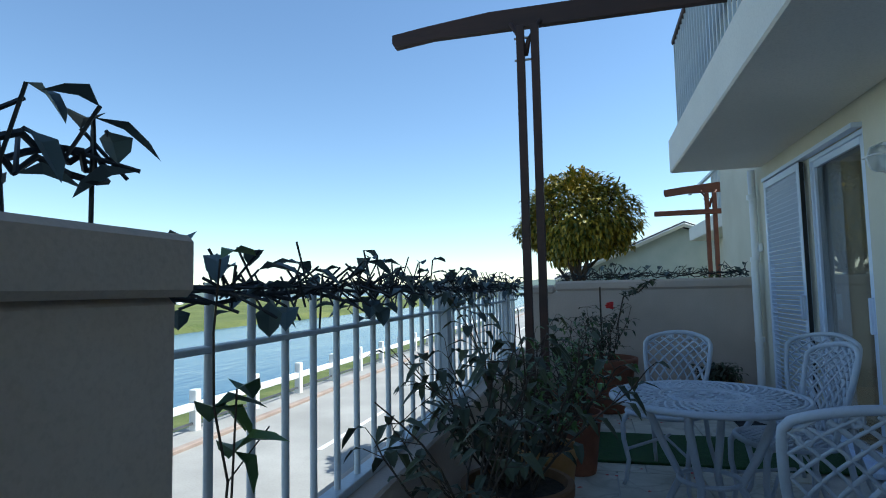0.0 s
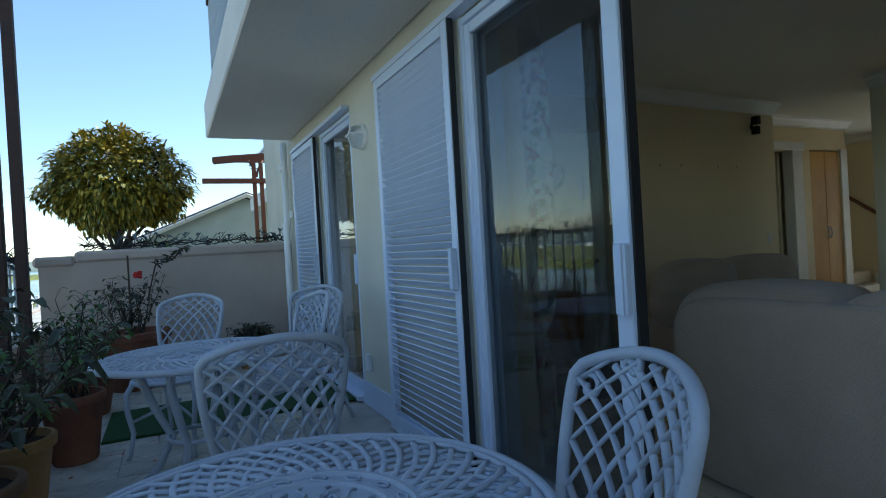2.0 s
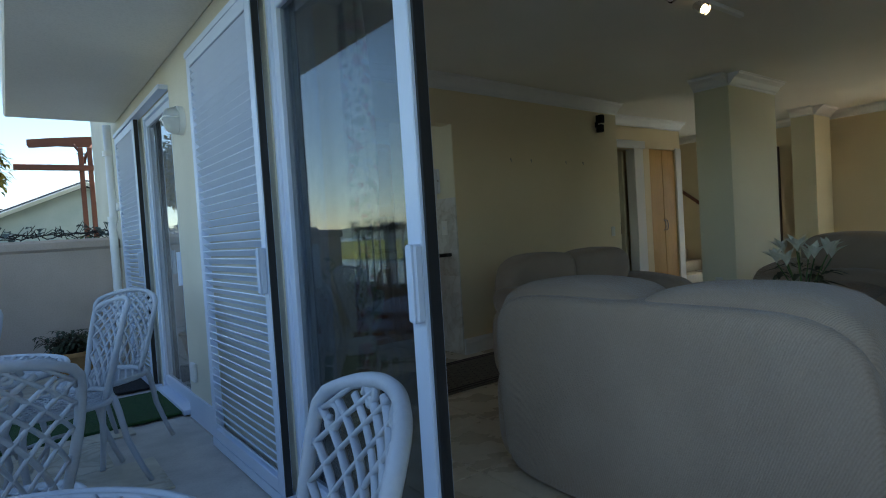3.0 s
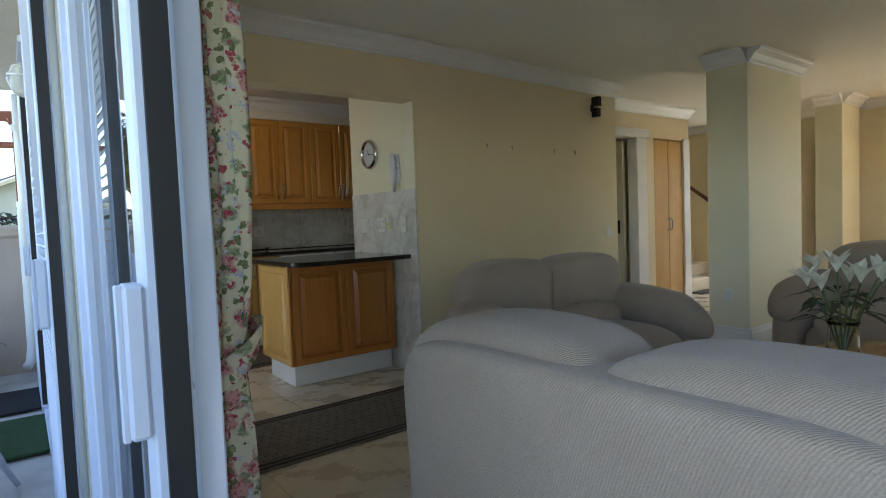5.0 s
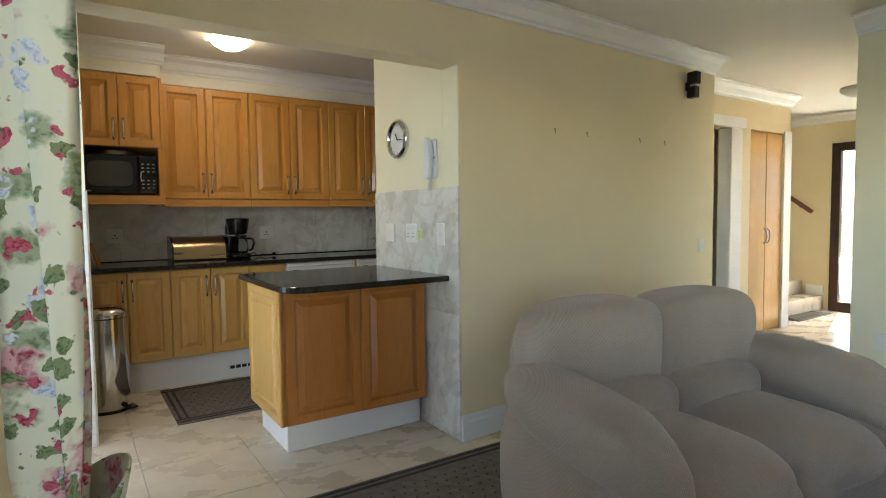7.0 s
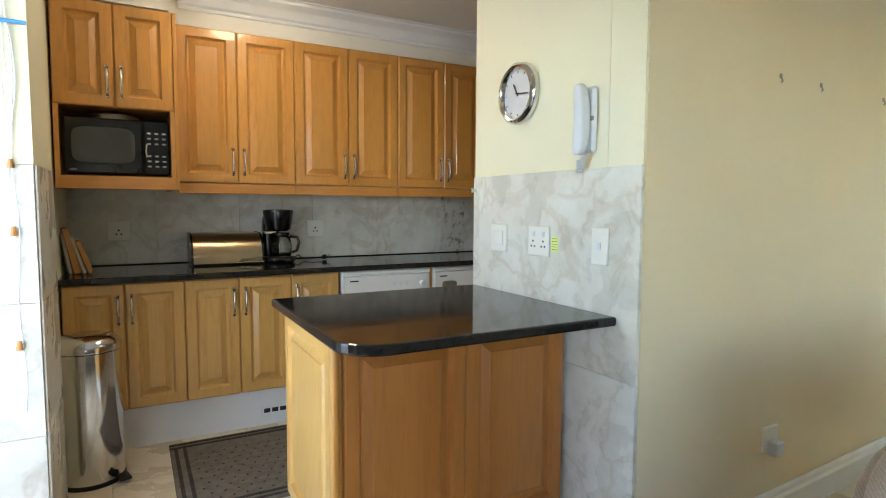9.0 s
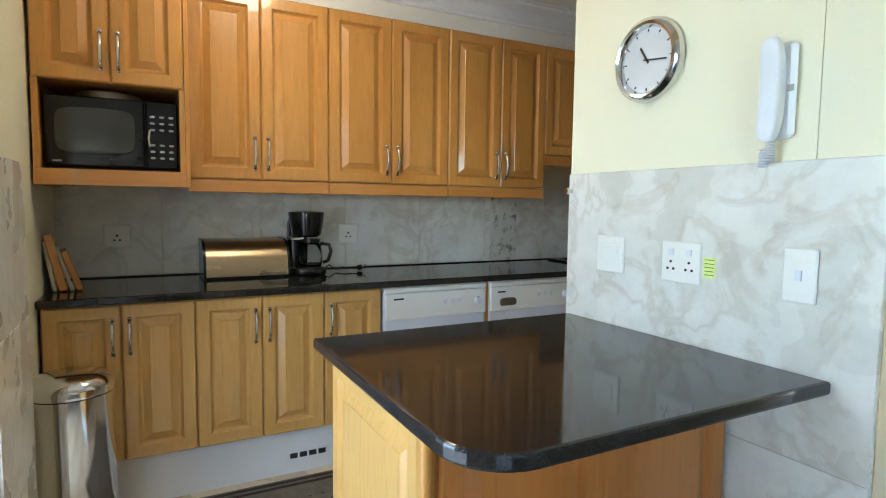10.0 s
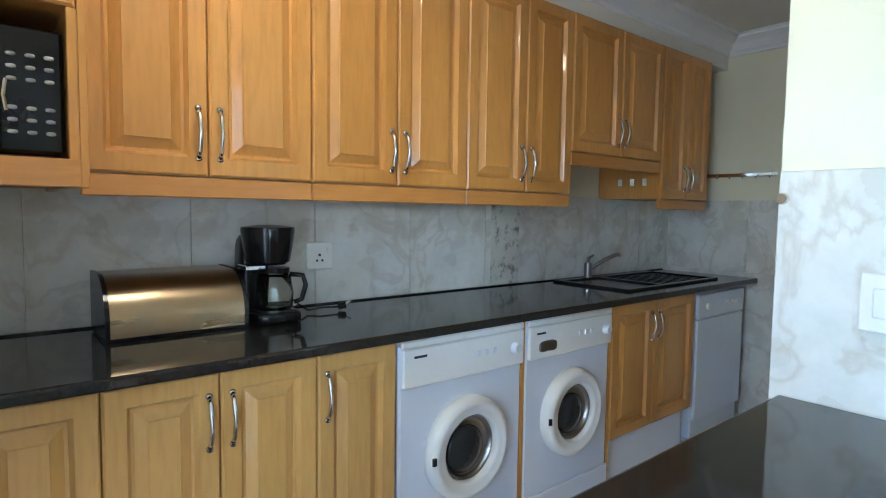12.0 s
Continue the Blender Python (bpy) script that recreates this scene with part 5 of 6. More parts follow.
ctab = thing("coffee_table", pose(3.87, 0.70, 0), "polished honey wood coffee table", "coffee table")
box_part("tabletop", (0, 1.15, 0, 0.98, 0.41, 0.45), M_TABLEWOOD, ctab, bevel=0.008)
box_part("apron", (0.06, 1.09, 0.06, 0.92, 0.33, 0.41), M_TABLEWOOD, ctab, bevel=0.004)
for x in (0.06, 1.03):
    for y in (0.06, 0.86):
        box_part("leg", (x, x + 0.06, y, y + 0.06, 0.0, 0.33), M_TABLEWOOD, ctab, bevel=0.006)
vase = thing("glass_vase", pose(4.33, 1.45, 0.45), "clear glass vase on the coffee table", "vase")
bm = new_bm()
add_lathe(bm, [(0.05, 0), (0.06, 0.01), (0.062, 0.10), (0.055, 0.18), (0.065, 0.20), (0.06, 0.20), (0.05, 0.18), (0.056, 0.10), (0.05, 0.02)], seg=24)
part("bowl", bm, M_GLASS, vase, smooth=True)
lil = thing("lily_bouquet", pose(4.33, 1.45, 0.46), "white lilies with dark green leaves", "flowers")
bs, bl, bf, rnd = new_bm(), new_bm(), new_bm(), random.Random(3)
for k in range(9):
    a = k * 2.4
    e = Vector((math.cos(a) * rnd.uniform(0.05, 0.2), math.sin(a) * rnd.uniform(0.05, 0.2), rnd.uniform(0.30, 0.42)))
    add_tube(bs, [(0, 0, 0.02), e * 0.5 + Vector((0, 0, 0.05)), e], 0.004, seg=5)
    for j in range(5):
        o = Vector((math.cos(a + j * 1.25), math.sin(a + j * 1.25), 0.5))
        add_leaf(bf, e, (e.normalized() + o * 0.5), (0, 0, 1), 0.11, 0.04, 0.2, 0.25)
    for j in range(3):
        add_leaf(bl, e * rnd.uniform(0.5, 0.8), (math.cos(a + j), math.sin(a + j), 0.3), (0, 0, 1), 0.15, 0.035, 0.1, 0.4)
tagged(part("stem_cluster", bs, M_LEAFG, lil), kind="stuff")
part("leaves", bl, M_LEAFD, lil)
part("petals", bf, M_LILY, lil, "white lily petals")


def rug(name, x0, x1, y0, y1, label, lines=True):
    t = thing(name, pose(0, 0, 0), label, "rug")
    box_part("carpet", (x0, x1, y0, y1, 0.0, 0.010), M_RUG, t, bevel=0.003)
    if lines:
        for d in (0.02, 0.06):
            for dm in ((x0, x1, y0 + d, y0 + d + 0.016), (x0, x1, y1 - d - 0.016, y1 - d), (x0 + d, x0 + d + 0.016, y0 + 0.08, y1 - 0.08), (x1 - d - 0.016, x1 - d, y0 + 0.08, y1 - 0.08)):
                box_part("stripe", (*dm, 0.010, 0.013), M_RUGDARK, t)
        bm = new_bm()
        nx, ny = int((x1 - x0 - 0.2) / 0.055), int((y1 - y0 - 0.2) / 0.055)
        for i in range(nx):
            for j in range(ny):
                x, y = x0 + 0.11 + i * 0.055 + (0.027 if j % 2 else 0), y0 + 0.11 + j * 0.055
                add_prism(bm, [(x - 0.006, y), (x, y - 0.006), (x + 0.006, y), (x, y + 0.006)], 0.010, 0.012)
        tagged(part("dots", bm, M_RUGDARK, t), kind="stuff")
    return t


rug("runner_rug", 2.15, 4.75, 3.13, 3.84, "grey-brown runner rug with dark border stripes")
rug("kitchen_mat", 2.64, 3.75, 5.13, 5.93, "grey patterned kitchen mat with dark border stripes")
rug("living_rug", 3.3, 5.65, 0.2, 2.31, "brown rug under the coffee table", False)
rug("hall_mat", 8.9, 9.7, 4.55, 5.25, "grey mat by the entrance door")


def curtain(x, y, z0, z1, w, label, turn=0, tie=0.92, group="floral curtains"):
    t = thing("curtain", pose(x, y, 0, 0, 0, turn), label, "curtain", group)
    bm = new_bm()
    nu, nv = 72, 44
    grid = []
    for j in range(nv + 1):
        z = z1 + (z0 - z1) * j / nv
        k = 1.0 - 0.42 * math.exp(-((z - tie) / 0.16) ** 2) - 0.10 * (z < tie)
        row = []
        for i in range(nu + 1):
            u = i / nu
            a = u * 2 * math.pi * 5.5
            off = 0.045 * math.sin(a + 0.3 * math.sin(z * 2)) + 0.012 * math.sin(2.3 * a + z * 3)
            row.append(bm.verts.new((0.07 + off * (0.5 + 0.5 * k), (u - 0.5) * w * k + 0.02 * math.sin(z * 3), z)))
        grid.append(row)
    for A, B in zip(grid, grid[1:]):
        for i in range(nu):
            bm.faces.new((A[i], A[i + 1], B[i + 1], B[i]))
    cloth = part("cloth", bm, M_FLORAL, t, smooth=True)
    cloth.modifiers.new("thickness", "SOLIDIFY").thickness = 0.003
    bm = new_bm()
    pts = [(0.07 + 0.085 * math.cos(q), 0.30 * w * 1.35 * math.sin(q), tie - 0.02 + 0.07 * math.cos(q)) for q in (2 * math.pi * k / 28 for k in range(28))]
    lo = [bm.verts.new((a * 1.0, b, c - 0.05)) for a, b, c in pts]
    hi = [bm.verts.new((a * 1.15, b * 1.12, c + 0.06)) for a, b, c in pts]
    for k in range(28):
        bm.faces.new((lo[k], lo[(k + 1) % 28], hi[(k + 1) % 28], hi[k]))
    tb_ = part("tieback", bm, M_FLORAL, t, "floral fabric tieback", smooth=True)
    tb_.modifiers.new("thickness", "SOLIDIFY").thickness = 0.006
    return t


curtain(IX + 0.055, 2.56, 0.03, 2.33, 0.27, "cream curtain printed with red roses, tied back", 0, 0.72)
curtain(9.93, 2.05, 0.1, 2.25, 0.50, "patterned curtain gathered beside the dining window", 180, 0.9)
rod = thing("curtain_rail", pose(0, 0, 0), "dark curtain rail above the door", "curtain rail")
bm = new_bm()
add_cyl(bm, (IX + 0.08, -1.6, 2.35), (IX + 0.08, 2.75, 2.35), 0.014, seg=12)
part("rod", bm, M_DARKWOOD, rod, smooth=40)
bm = new_bm()
add_cushion(bm, (IX + 0.08, 2.77, 2.35), (0.028, 0.03, 0.028), 2, 4)
part("finial", bm, M_DARKWOOD, rod, smooth=True)

spk = thing("wall_speaker", pose(6.05, lwy(6.05), 2.165), "small black wall speaker on a bracket", "speaker")
box_part("upper_box", (-0.03, 0.03, -0.10, -0.02, 0.01, 0.10), M_BLACKPL, spk, bevel=0.006)
box_part("lower_box", (-0.03, 0.03, -0.09, -0.02, -0.09, -0.005), M_BLACKPL, spk, bevel=0.006)
box_part("bracket", (-0.015, 0.015, -0.02, 0.0, -0.03, 0.03), M_BLACKPL, spk)
for x in (4.62, 4.915, 5.47, 5.77):
    hk = thing("picture_hook", pose(x, lwy(x), 1.73), "small brass picture hook on the wall", "hook", "picture hooks")
    bm = new_bm()
    add_tube(bm, [(0, 0, 0.01), (0, -0.006, 0.0), (0, -0.01, -0.012), (0, -0.004, -0.016)], 0.003, seg=5)
    add_box(bm, -0.006, 0.006, -0.004, 0.0, 0.0, 0.016)
    part("hook", bm, M_STEELD, hk)
lsw = thing("light_switch", pose(6.28, lwy(6.28), 0.97), "white rocker light switch on the wall", "switch")
box_part("plate", (-0.035, 0.035, -0.009, 0, -0.055, 0.055), M_APPLC, lsw, bevel=0.004)
box_part("rocker", (-0.012, 0.012, -0.013, -0.009, -0.022, 0.022), M_APPLC, lsw, bevel=0.002)
ws = thing("wall_socket", pose(4.66, lwy(4.66), 0.36), "white wall socket with a plug adaptor", "socket")
box_part("plate", (-0.05, 0.05, -0.01, 0, -0.05, 0.05), M_APPLC, ws, bevel=0.004)
box_part("adaptor", (-0.025, 0.028, -0.05, -0.01, -0.06, 0.0), M_APPL, ws, bevel=0.006)
cs = thing("wall_socket", pose(6.28, 2.90, 0.42), "white socket on the pillar", "socket")
box_part("plate", (-0.009, 0, -0.035, 0.035, -0.055, 0.055), M_APPLC, cs, bevel=0.004)

trk = thing("track_light", pose(4.19, 1.90, CEIL), "white ceiling track with halogen spotlights", "track light")
box_part("track", (-0.75, 0.55, -0.018, 0.018, -0.03, -0.001), M_WHITE, trk, bevel=0.003)
for x in (-0.36, 0.0):
    bm = new_bm()
    add_cyl(bm, (x, 0, -0.03), (x, 0, -0.06), 0.008, seg=8)
    add_cyl(bm, (x, 0.02, -0.05), (x - 0.03, -0.05, -0.10), 0.026, 0.034, seg=18, caps=False)
    sp = part("spot", bm, M_STEEL, trk, "chrome spot head", smooth=40)
    bm = new_bm()
    add_cyl(bm, (x - 0.024, -0.036, -0.09), (x - 0.027, -0.043, -0.095), 0.026, seg=18)
    part("bulb", bm, M_SPOTON if x >= 0 else M_WHITE, sp)
hl = thing("ceiling_lamp", pose(8.6, 3.9, CEIL), "cream glass dome ceiling lamp in the hall", "ceiling lamp")
bm = new_bm()
add_lathe(bm, [(0.02, -0.10), (0.10, -0.085), (0.17, -0.04), (0.18, -0.02), (0.18, 0.0)], seg=28)
part("dome", bm, M_APPLC, hl, smooth=True)


def dining_chair(x, y, r):
    t = thing("dining_chair", pose(x, y, 0, 0, 0, r), "white wooden dining chair with rounded back", "chair", "dining chairs")
    box_part("seat", (-0.21, 0.21, -0.2, 0.2, 0.43, 0.47), M_WHITE, t, bevel=0.012)
    for sx in (-0.19, 0.16):
        box_part("leg", (sx, sx + 0.03, -0.19, -0.16, 0, 0.43), M_WHITE, t, bevel=0.004)
        box_part("leg", (sx, sx + 0.03, 0.17, 0.20, 0, 0.43), M_WHITE, t, bevel=0.004)
    bm = new_bm()
    add_tube(bm, [(-0.19, 0.19, 0.45), (-0.19, 0.22, 0.8), (-0.12, 0.24, 0.95), (0, 0.245, 1.0), (0.12, 0.24, 0.95), (0.19, 0.22, 0.8), (0.19, 0.19, 0.45)], 0.02, seg=8)
    part("back_frame", bm, M_WHITE, t, smooth=True)
    for sx in (-0.08, 0.0, 0.08):
        box_part("splat", (sx - 0.02, sx + 0.02, 0.205, 0.225, 0.47, 0.95), M_WHITE, t)


dining_chair(8.7, 1.75, 180)
dining_chair(8.75, 1.2, 170)
dt = thing("dining_table", pose(8.8, 0.5, 0), "polished wooden dining table by the window", "table")
box_part("tabletop", (-0.6, 0.9, -0.6, 0.85, 0.72, 0.75), M_TABLEWOOD, dt, bevel=0.006)
for x in (-0.55, 0.79):
    for y in (-0.55, 0.74):
        box_part("leg", (x, x + 0.06, y, y + 0.06, 0, 0.72), M_TABLEWOOD, dt, bevel=0.004)


# ---- kitchen ----
def add_panel(bm, x0, x1, z0, z1, y, t=0.02, inset=0.055):
    """A raised-and-fielded cupboard door, its face towards -y."""
    rings = [(0.0, y + t), (0.0, y + 0.006), (0.006, y), (inset - 0.004, y), (inset, y + 0.006), (inset + 0.006, y + 0.016), (inset + 0.014, y + 0.017), (inset + 0.040, y + 0.004), (inset + 0.043, y + 0.001)]
    rows = []
    for d, yy in rings:
        rows.append([bm.verts.new(p) for p in ((x0 + d, yy, z0 + d), (x1 - d, yy, z0 + d), (x1 - d, yy, z1 - d), (x0 + d, yy, z1 - d))])
    for A, B in zip(rows, rows[1:]):
        for i in range(4):
            bm.faces.new((A[i], A[(i + 1) % 4], B[(i + 1) % 4], B[i]))
    bm.faces.new(rows[-1]), bm.faces.new(rows[0][::-1])


def bow_handle(parent, x, z0, z1, y):
    bm = new_bm()
    zs = [z0, z0 + (z1 - z0) * 0.15, (z0 + z1) / 2, z1 - (z1 - z0) * 0.15, z1]
    add_tube(bm, [(x, y, zs[0]), (x, y - 0.018, zs[1]), (x, y - 0.030, zs[2]), (x, y - 0.018, zs[3]), (x, y, zs[4])], 0.0065, seg=8)
    add_cyl(bm, (x, y, z0), (x, y - 0.006, z0), 0.009, seg=10)
    add_cyl(bm, (x, y, z1), (x, y - 0.006, z1), 0.009, seg=10)
    part("handle", bm, M_STEEL, parent, "satin steel bow handle", smooth=True)


def cupboard(name, xs, yf, yb, z0, z1, handle, label, group, pelmet=0.0, mat=None, body_z=None):
    """xs: the edges of its doors; handle 'low', 'high' or none."""
    mat = mat or M_OAK
    t = thing(name, pose(0, 0, 0), label, "cupboard", group)
    bz0, bz1 = body_z or (z0, z1)
    box_part("body", (xs[0] + 0.001, xs[-1] - 0.001, yf + 0.021, yb, bz0, bz1), M_OAK, t)
    n = len(xs) - 1
    for k in range(n):
        bm = new_bm()
        add_panel(bm, xs[k] + 0.002, xs[k + 1] - 0.002, z0, z1, yf)
        d = part("door", bm, mat, t)
        hx = (xs[k + 1] - 0.03 if k % 2 == 0 else xs[k] + 0.03) if n > 1 else xs[0] + 0.03
        if handle == "low":
            bow_handle(d, hx, z0 + 0.05, z0 + 0.19, yf)
        elif handle == "high":
            bow_handle(d, hx, z1 - 0.20, z1 - 0.06, yf)
    if pelmet:
        box_part("pelmet", (xs[0] + 0.001, xs[-1] - 0.001, yf + 0.004, yf + 0.03, z0 - pelmet, z0 - 0.004), M_OAKH, t, bevel=0.004)
    return t


UF, BF, UT, UB = 6.14, 5.945, 2.215, 1.378
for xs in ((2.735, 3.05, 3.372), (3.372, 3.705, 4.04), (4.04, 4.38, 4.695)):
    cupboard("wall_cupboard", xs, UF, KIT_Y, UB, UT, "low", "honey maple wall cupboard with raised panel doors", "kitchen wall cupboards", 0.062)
cupboard("hood_cupboard", (4.695, 5.095, 5.49), UF, KIT_Y, 1.58, UT, "low", "short honey maple cupboard above the sink", "kitchen wall cupboards", 0.065)
cupboard("end_wall_cupboard", (5.50, 5.775, 6.04), UF, KIT_Y, 1.375, UT, "low", "tall narrow honey maple end cupboard", "kitchen wall cupboards", 0.06)
for k in range(3):
    dd = thing("cup_hook_holder", pose(5.497, 6.24 + 0.08 * k, 1.47), "small white hook on the cupboard side", "hook", "cupboard hooks")
    box_part("clip", (-0.012, 0, -0.012, 0.012, -0.02, 0.02), M_WHITE, dd, bevel=0.003)
mwc = cupboard("microwave_cupboard", (2.20, 2.455, 2.715), 5.96, KIT_Y, 1.725, UT, "low", "honey maple cupboard with open microwave niche", "kitchen wall cupboards", 0, None, (1.725, UT))
for n, dm in (("side", (2.20, 2.222, 5.964, KIT_Y, 1.33, 1.724)), ("side", (2.695, 2.715, 5.964, KIT_Y, 1.33, 1.724)), ("shelf", (2.222, 2.695, 5.966, KIT_Y, 1.34, 1.392)), ("front_rail", (2.20, 2.715, 5.950, 5.964, 1.33, 1.392)), ("side_panel", (2.7155, 2.733, 5.966, 6.16, 1.33, UT))):
    box_part(n, dm, M_OAKH if n in ("shelf", "front_rail") else M_OAK, mwc, bevel=0.002)
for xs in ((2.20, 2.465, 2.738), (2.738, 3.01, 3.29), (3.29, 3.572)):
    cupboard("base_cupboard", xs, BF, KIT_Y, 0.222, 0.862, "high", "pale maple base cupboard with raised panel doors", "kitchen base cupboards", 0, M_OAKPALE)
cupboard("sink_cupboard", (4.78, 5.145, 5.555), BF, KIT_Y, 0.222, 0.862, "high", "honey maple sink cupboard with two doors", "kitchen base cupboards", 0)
for x in (4.172, 4.762):
    tagged(box_part("divider_panel", (x, x + 0.018, 5.95, KIT_Y, 0.0, 0.866), M_OAK), "honey maple panel between the appliances", "panel")
structure("plinth_kitchen", [(2.20, 3.572, 6.0, 6.02, 0.0, 0.222), (4.78, 5.555, 6.0, 6.02, 0.0, 0.222)], M_WHITE, "white plinth boards under the base cupboards", "plinth")
vent = thing("plinth_vent", pose(3.22, 6.0, 0.085), "white plinth air vent grille", "vent")
box_part("frame", (-0.10, 0.10, -0.006, 0, -0.028, 0.028), M_WHITE, vent, bevel=0.003)
for k in range(4):
    box_part("slot", (-0.085 + 0.045 * k, -0.05 + 0.045 * k, -0.008, -0.006, -0.012, 0.012), M_BLACK, vent)

wt = thing("worktop", pose(0, 0, 0), "polished black granite kitchen worktop", "worktop")
bm = new_bm()
add_box(bm, 2.192, 6.265, 5.905, KIT_Y - 0.003, 0.868, 0.90, bevel=0.008, seg=2)
part("slab", bm, M_GRANITE, wt)
box_part("upstand", (2.192, 6.265, KIT_Y - 0.016, KIT_Y - 0.004, 0.90, 0.906), M_GRANITE, wt)

# peninsula
pn = thing("peninsula_cupboard", pose(0, 0, 0), "maple peninsula unit with panelled sides on a white plinth", "cupboard")
box_part("body", (3.02, 3.86, 4.315, 4.86, 0.16, 0.868), M_OAK, pn)
# One maple in two tones: front panels shaded, side panel lit, in the colour.
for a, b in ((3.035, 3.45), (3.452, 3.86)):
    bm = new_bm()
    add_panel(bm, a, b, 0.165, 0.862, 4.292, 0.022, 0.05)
    part("front_panel", bm, wood("shaded_maple_front", (0.44, 0.155, 0.028), (0.52, 0.205, 0.045)) if a < 3.2 else bpy.data.materials["shaded_maple_front"], pn)
bm = new_bm()
add_panel(bm, -4.86, -4.315, 0.165, 0.862, 0, 0.022, 0.05)
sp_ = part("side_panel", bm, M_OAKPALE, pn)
sp_.matrix_basis = pose(2.998, 0, 0, 0, 0, -90)
bm = new_bm()
add_cyl(bm, (3.012, 4.306, 0.165), (3.012, 4.306, 0.862), 0.012, seg=12)
part("corner_bead", bm, M_OAK, pn, smooth=40)
box_part("plinth", (3.055, 3.86, 4.372, 4.84, 0.0, 0.16), M_WHITE, pn, bevel=0.003)
pt_ = thing("peninsula_worktop", pose(0, 0, 0), "polished black granite top with rounded corner", "worktop")
bm = new_bm()
cx, cy, rr = 2.965 + 0.12, 4.06 + 0.12, 0.12
outl = [(3.872, 4.06)] + [(3.872, 4.925), (2.965, 4.925)] + [(cx - rr * math.cos(a), cy - rr * math.sin(a)) for a in (math.pi / 2 * k / 8 for k in range(9))]
add_prism(bm, outl, 0.868, 0.90)
bmesh.ops.recalc_face_normals(bm, faces=bm.faces[:])
bmesh.ops.bevel(bm, geom=[e for e in bm.edges if abs(e.verts[0].co.z - e.verts[1].co.z) < 1e-6], offset=0.007, segments=2, affect="EDGES", profile=0.5)
part("slab", bm, M_GRANITE, pt_)


# appliances
def washer(x0, x1, label, drawer):
    t = thing("washing_machine", pose(x0, 5.93, 0), label, "washing machine", "front loaders")
    w = x1 - x0
    box_part("cabinet", (0, w, 0.02, 0.60, 0.02, 0.855), M_APPL, t, bevel=0.008)
    box_part("lid", (0, w, 0.005, 0.60, 0.835, 0.862), M_APPLC, t, bevel=0.006)
    box_part("control_panel", (0.004, w - 0.004, 0.002, 0.02, 0.70, 0.834), M_APPLC, t, bevel=0.005)
    box_part("kick_panel", (0.004, w - 0.004, 0.006, 0.02, 0.03, 0.13), M_APPL, t, bevel=0.003)
    c = (w * 0.5, 0.44)
    bm = new_bm()
    prof = [(0.120, 0.002), (0.123, -0.020), (0.134, -0.030), (0.152, -0.026), (0.157, -0.033), (0.172, -0.030), (0.184, -0.018), (0.187, 0.004), (0.187, 0.022), (0.120, 0.022)]
    m = Matrix.Translation((c[0], 0.0, c[1])) @ Matrix.Rotation(-math.pi / 2, 4, "X")
    rings = [[bm.verts.new(m @ Vector((r * math.cos(2 * math.pi * k / 36), r * math.sin(2 * math.pi * k / 36), h))) for k in range(36)] for r, h in prof]
    for i in range(len(rings)):
        A, B = rings[i], rings[(i + 1) % len(rings)]
        for k in range(36):
            bm.faces.new((A[k], A[(k + 1) % 36], B[(k + 1) % 36], B[k]))
    door = part("door", bm, M_APPLC, t, "ivory white porthole ring", smooth=True)
    turn = Matrix.Translation((c[0], 0.0, c[1])) @ Matrix.Rotation(math.pi / 2, 4, "X")
    bm = new_bm()
    add_lathe(bm, [(0.118, -0.018), (0.1205, -0.004), (0.116, 0.006), (0.110, 0.002), (0.104, -0.016), (0.108, -0.0185)], seg=36)
    bm.transform(turn)
    part("seal_ring", bm, M_STEELD, door, "grey metal ring around the glass", smooth=50)
    bm = new_bm()
    add_lathe(bm, [(0.108, -0.0187), (0.106, -0.012), (0.095, -0.0185), (0.07, -0.019), (0.001, -0.0192)], seg=36)
    bm.transform(turn)
    part("drum", bm, M_STEELD, door, "steel drum behind the glass", smooth=40)
    bm = new_bm()
    add_lathe(bm, [(0.086, -0.012), (0.088, -0.004), (0.075, 0.006), (0.04, 0.012), (0.001, 0.013)], seg=36)
    bm.transform(turn @ Matrix.Translation((-0.012, -0.006, 0)))
    part("porthole_glass", bm, M_DARKGLASS, door, "dark domed glass", smooth=True)
    box_part("door_latch", (c[0] - 0.186, c[0] - 0.172, -0.034, -0.026, c[1] - 0.012, c[1] + 0.014), M_BLACKPL, door)
    bm = new_bm()
    add_cyl(bm, (w * 0.90, 0.002, 0.77), (w * 0.90, -0.022, 0.77), 0.022, 0.018, seg=20)
    part("knob", bm, M_APPL, t, smooth=40)
    for k in range(3):
        box_part("button", (w * (0.56 + 0.07 * k), w * (0.59 + 0.07 * k), -0.003, 0.002, 0.765, 0.785), M_APPL, t)
    box_part("maker_mark", (w * 0.08, w * 0.17, 0.0, 0.002, 0.80, 0.808), M_BLACK, t)
    if drawer:
        bm = new_bm()
        add_cushion(bm, (w * 0.20, 0.0, 0.75), (0.055, 0.006, 0.022), 3, 5, lambda q: Vector((q.x, q.y, q.z - 0.10 * abs(q.x) if q.z < 0 else q.z)))
        part("drawer_grip", bm, M_STEELD, t, smooth=True)


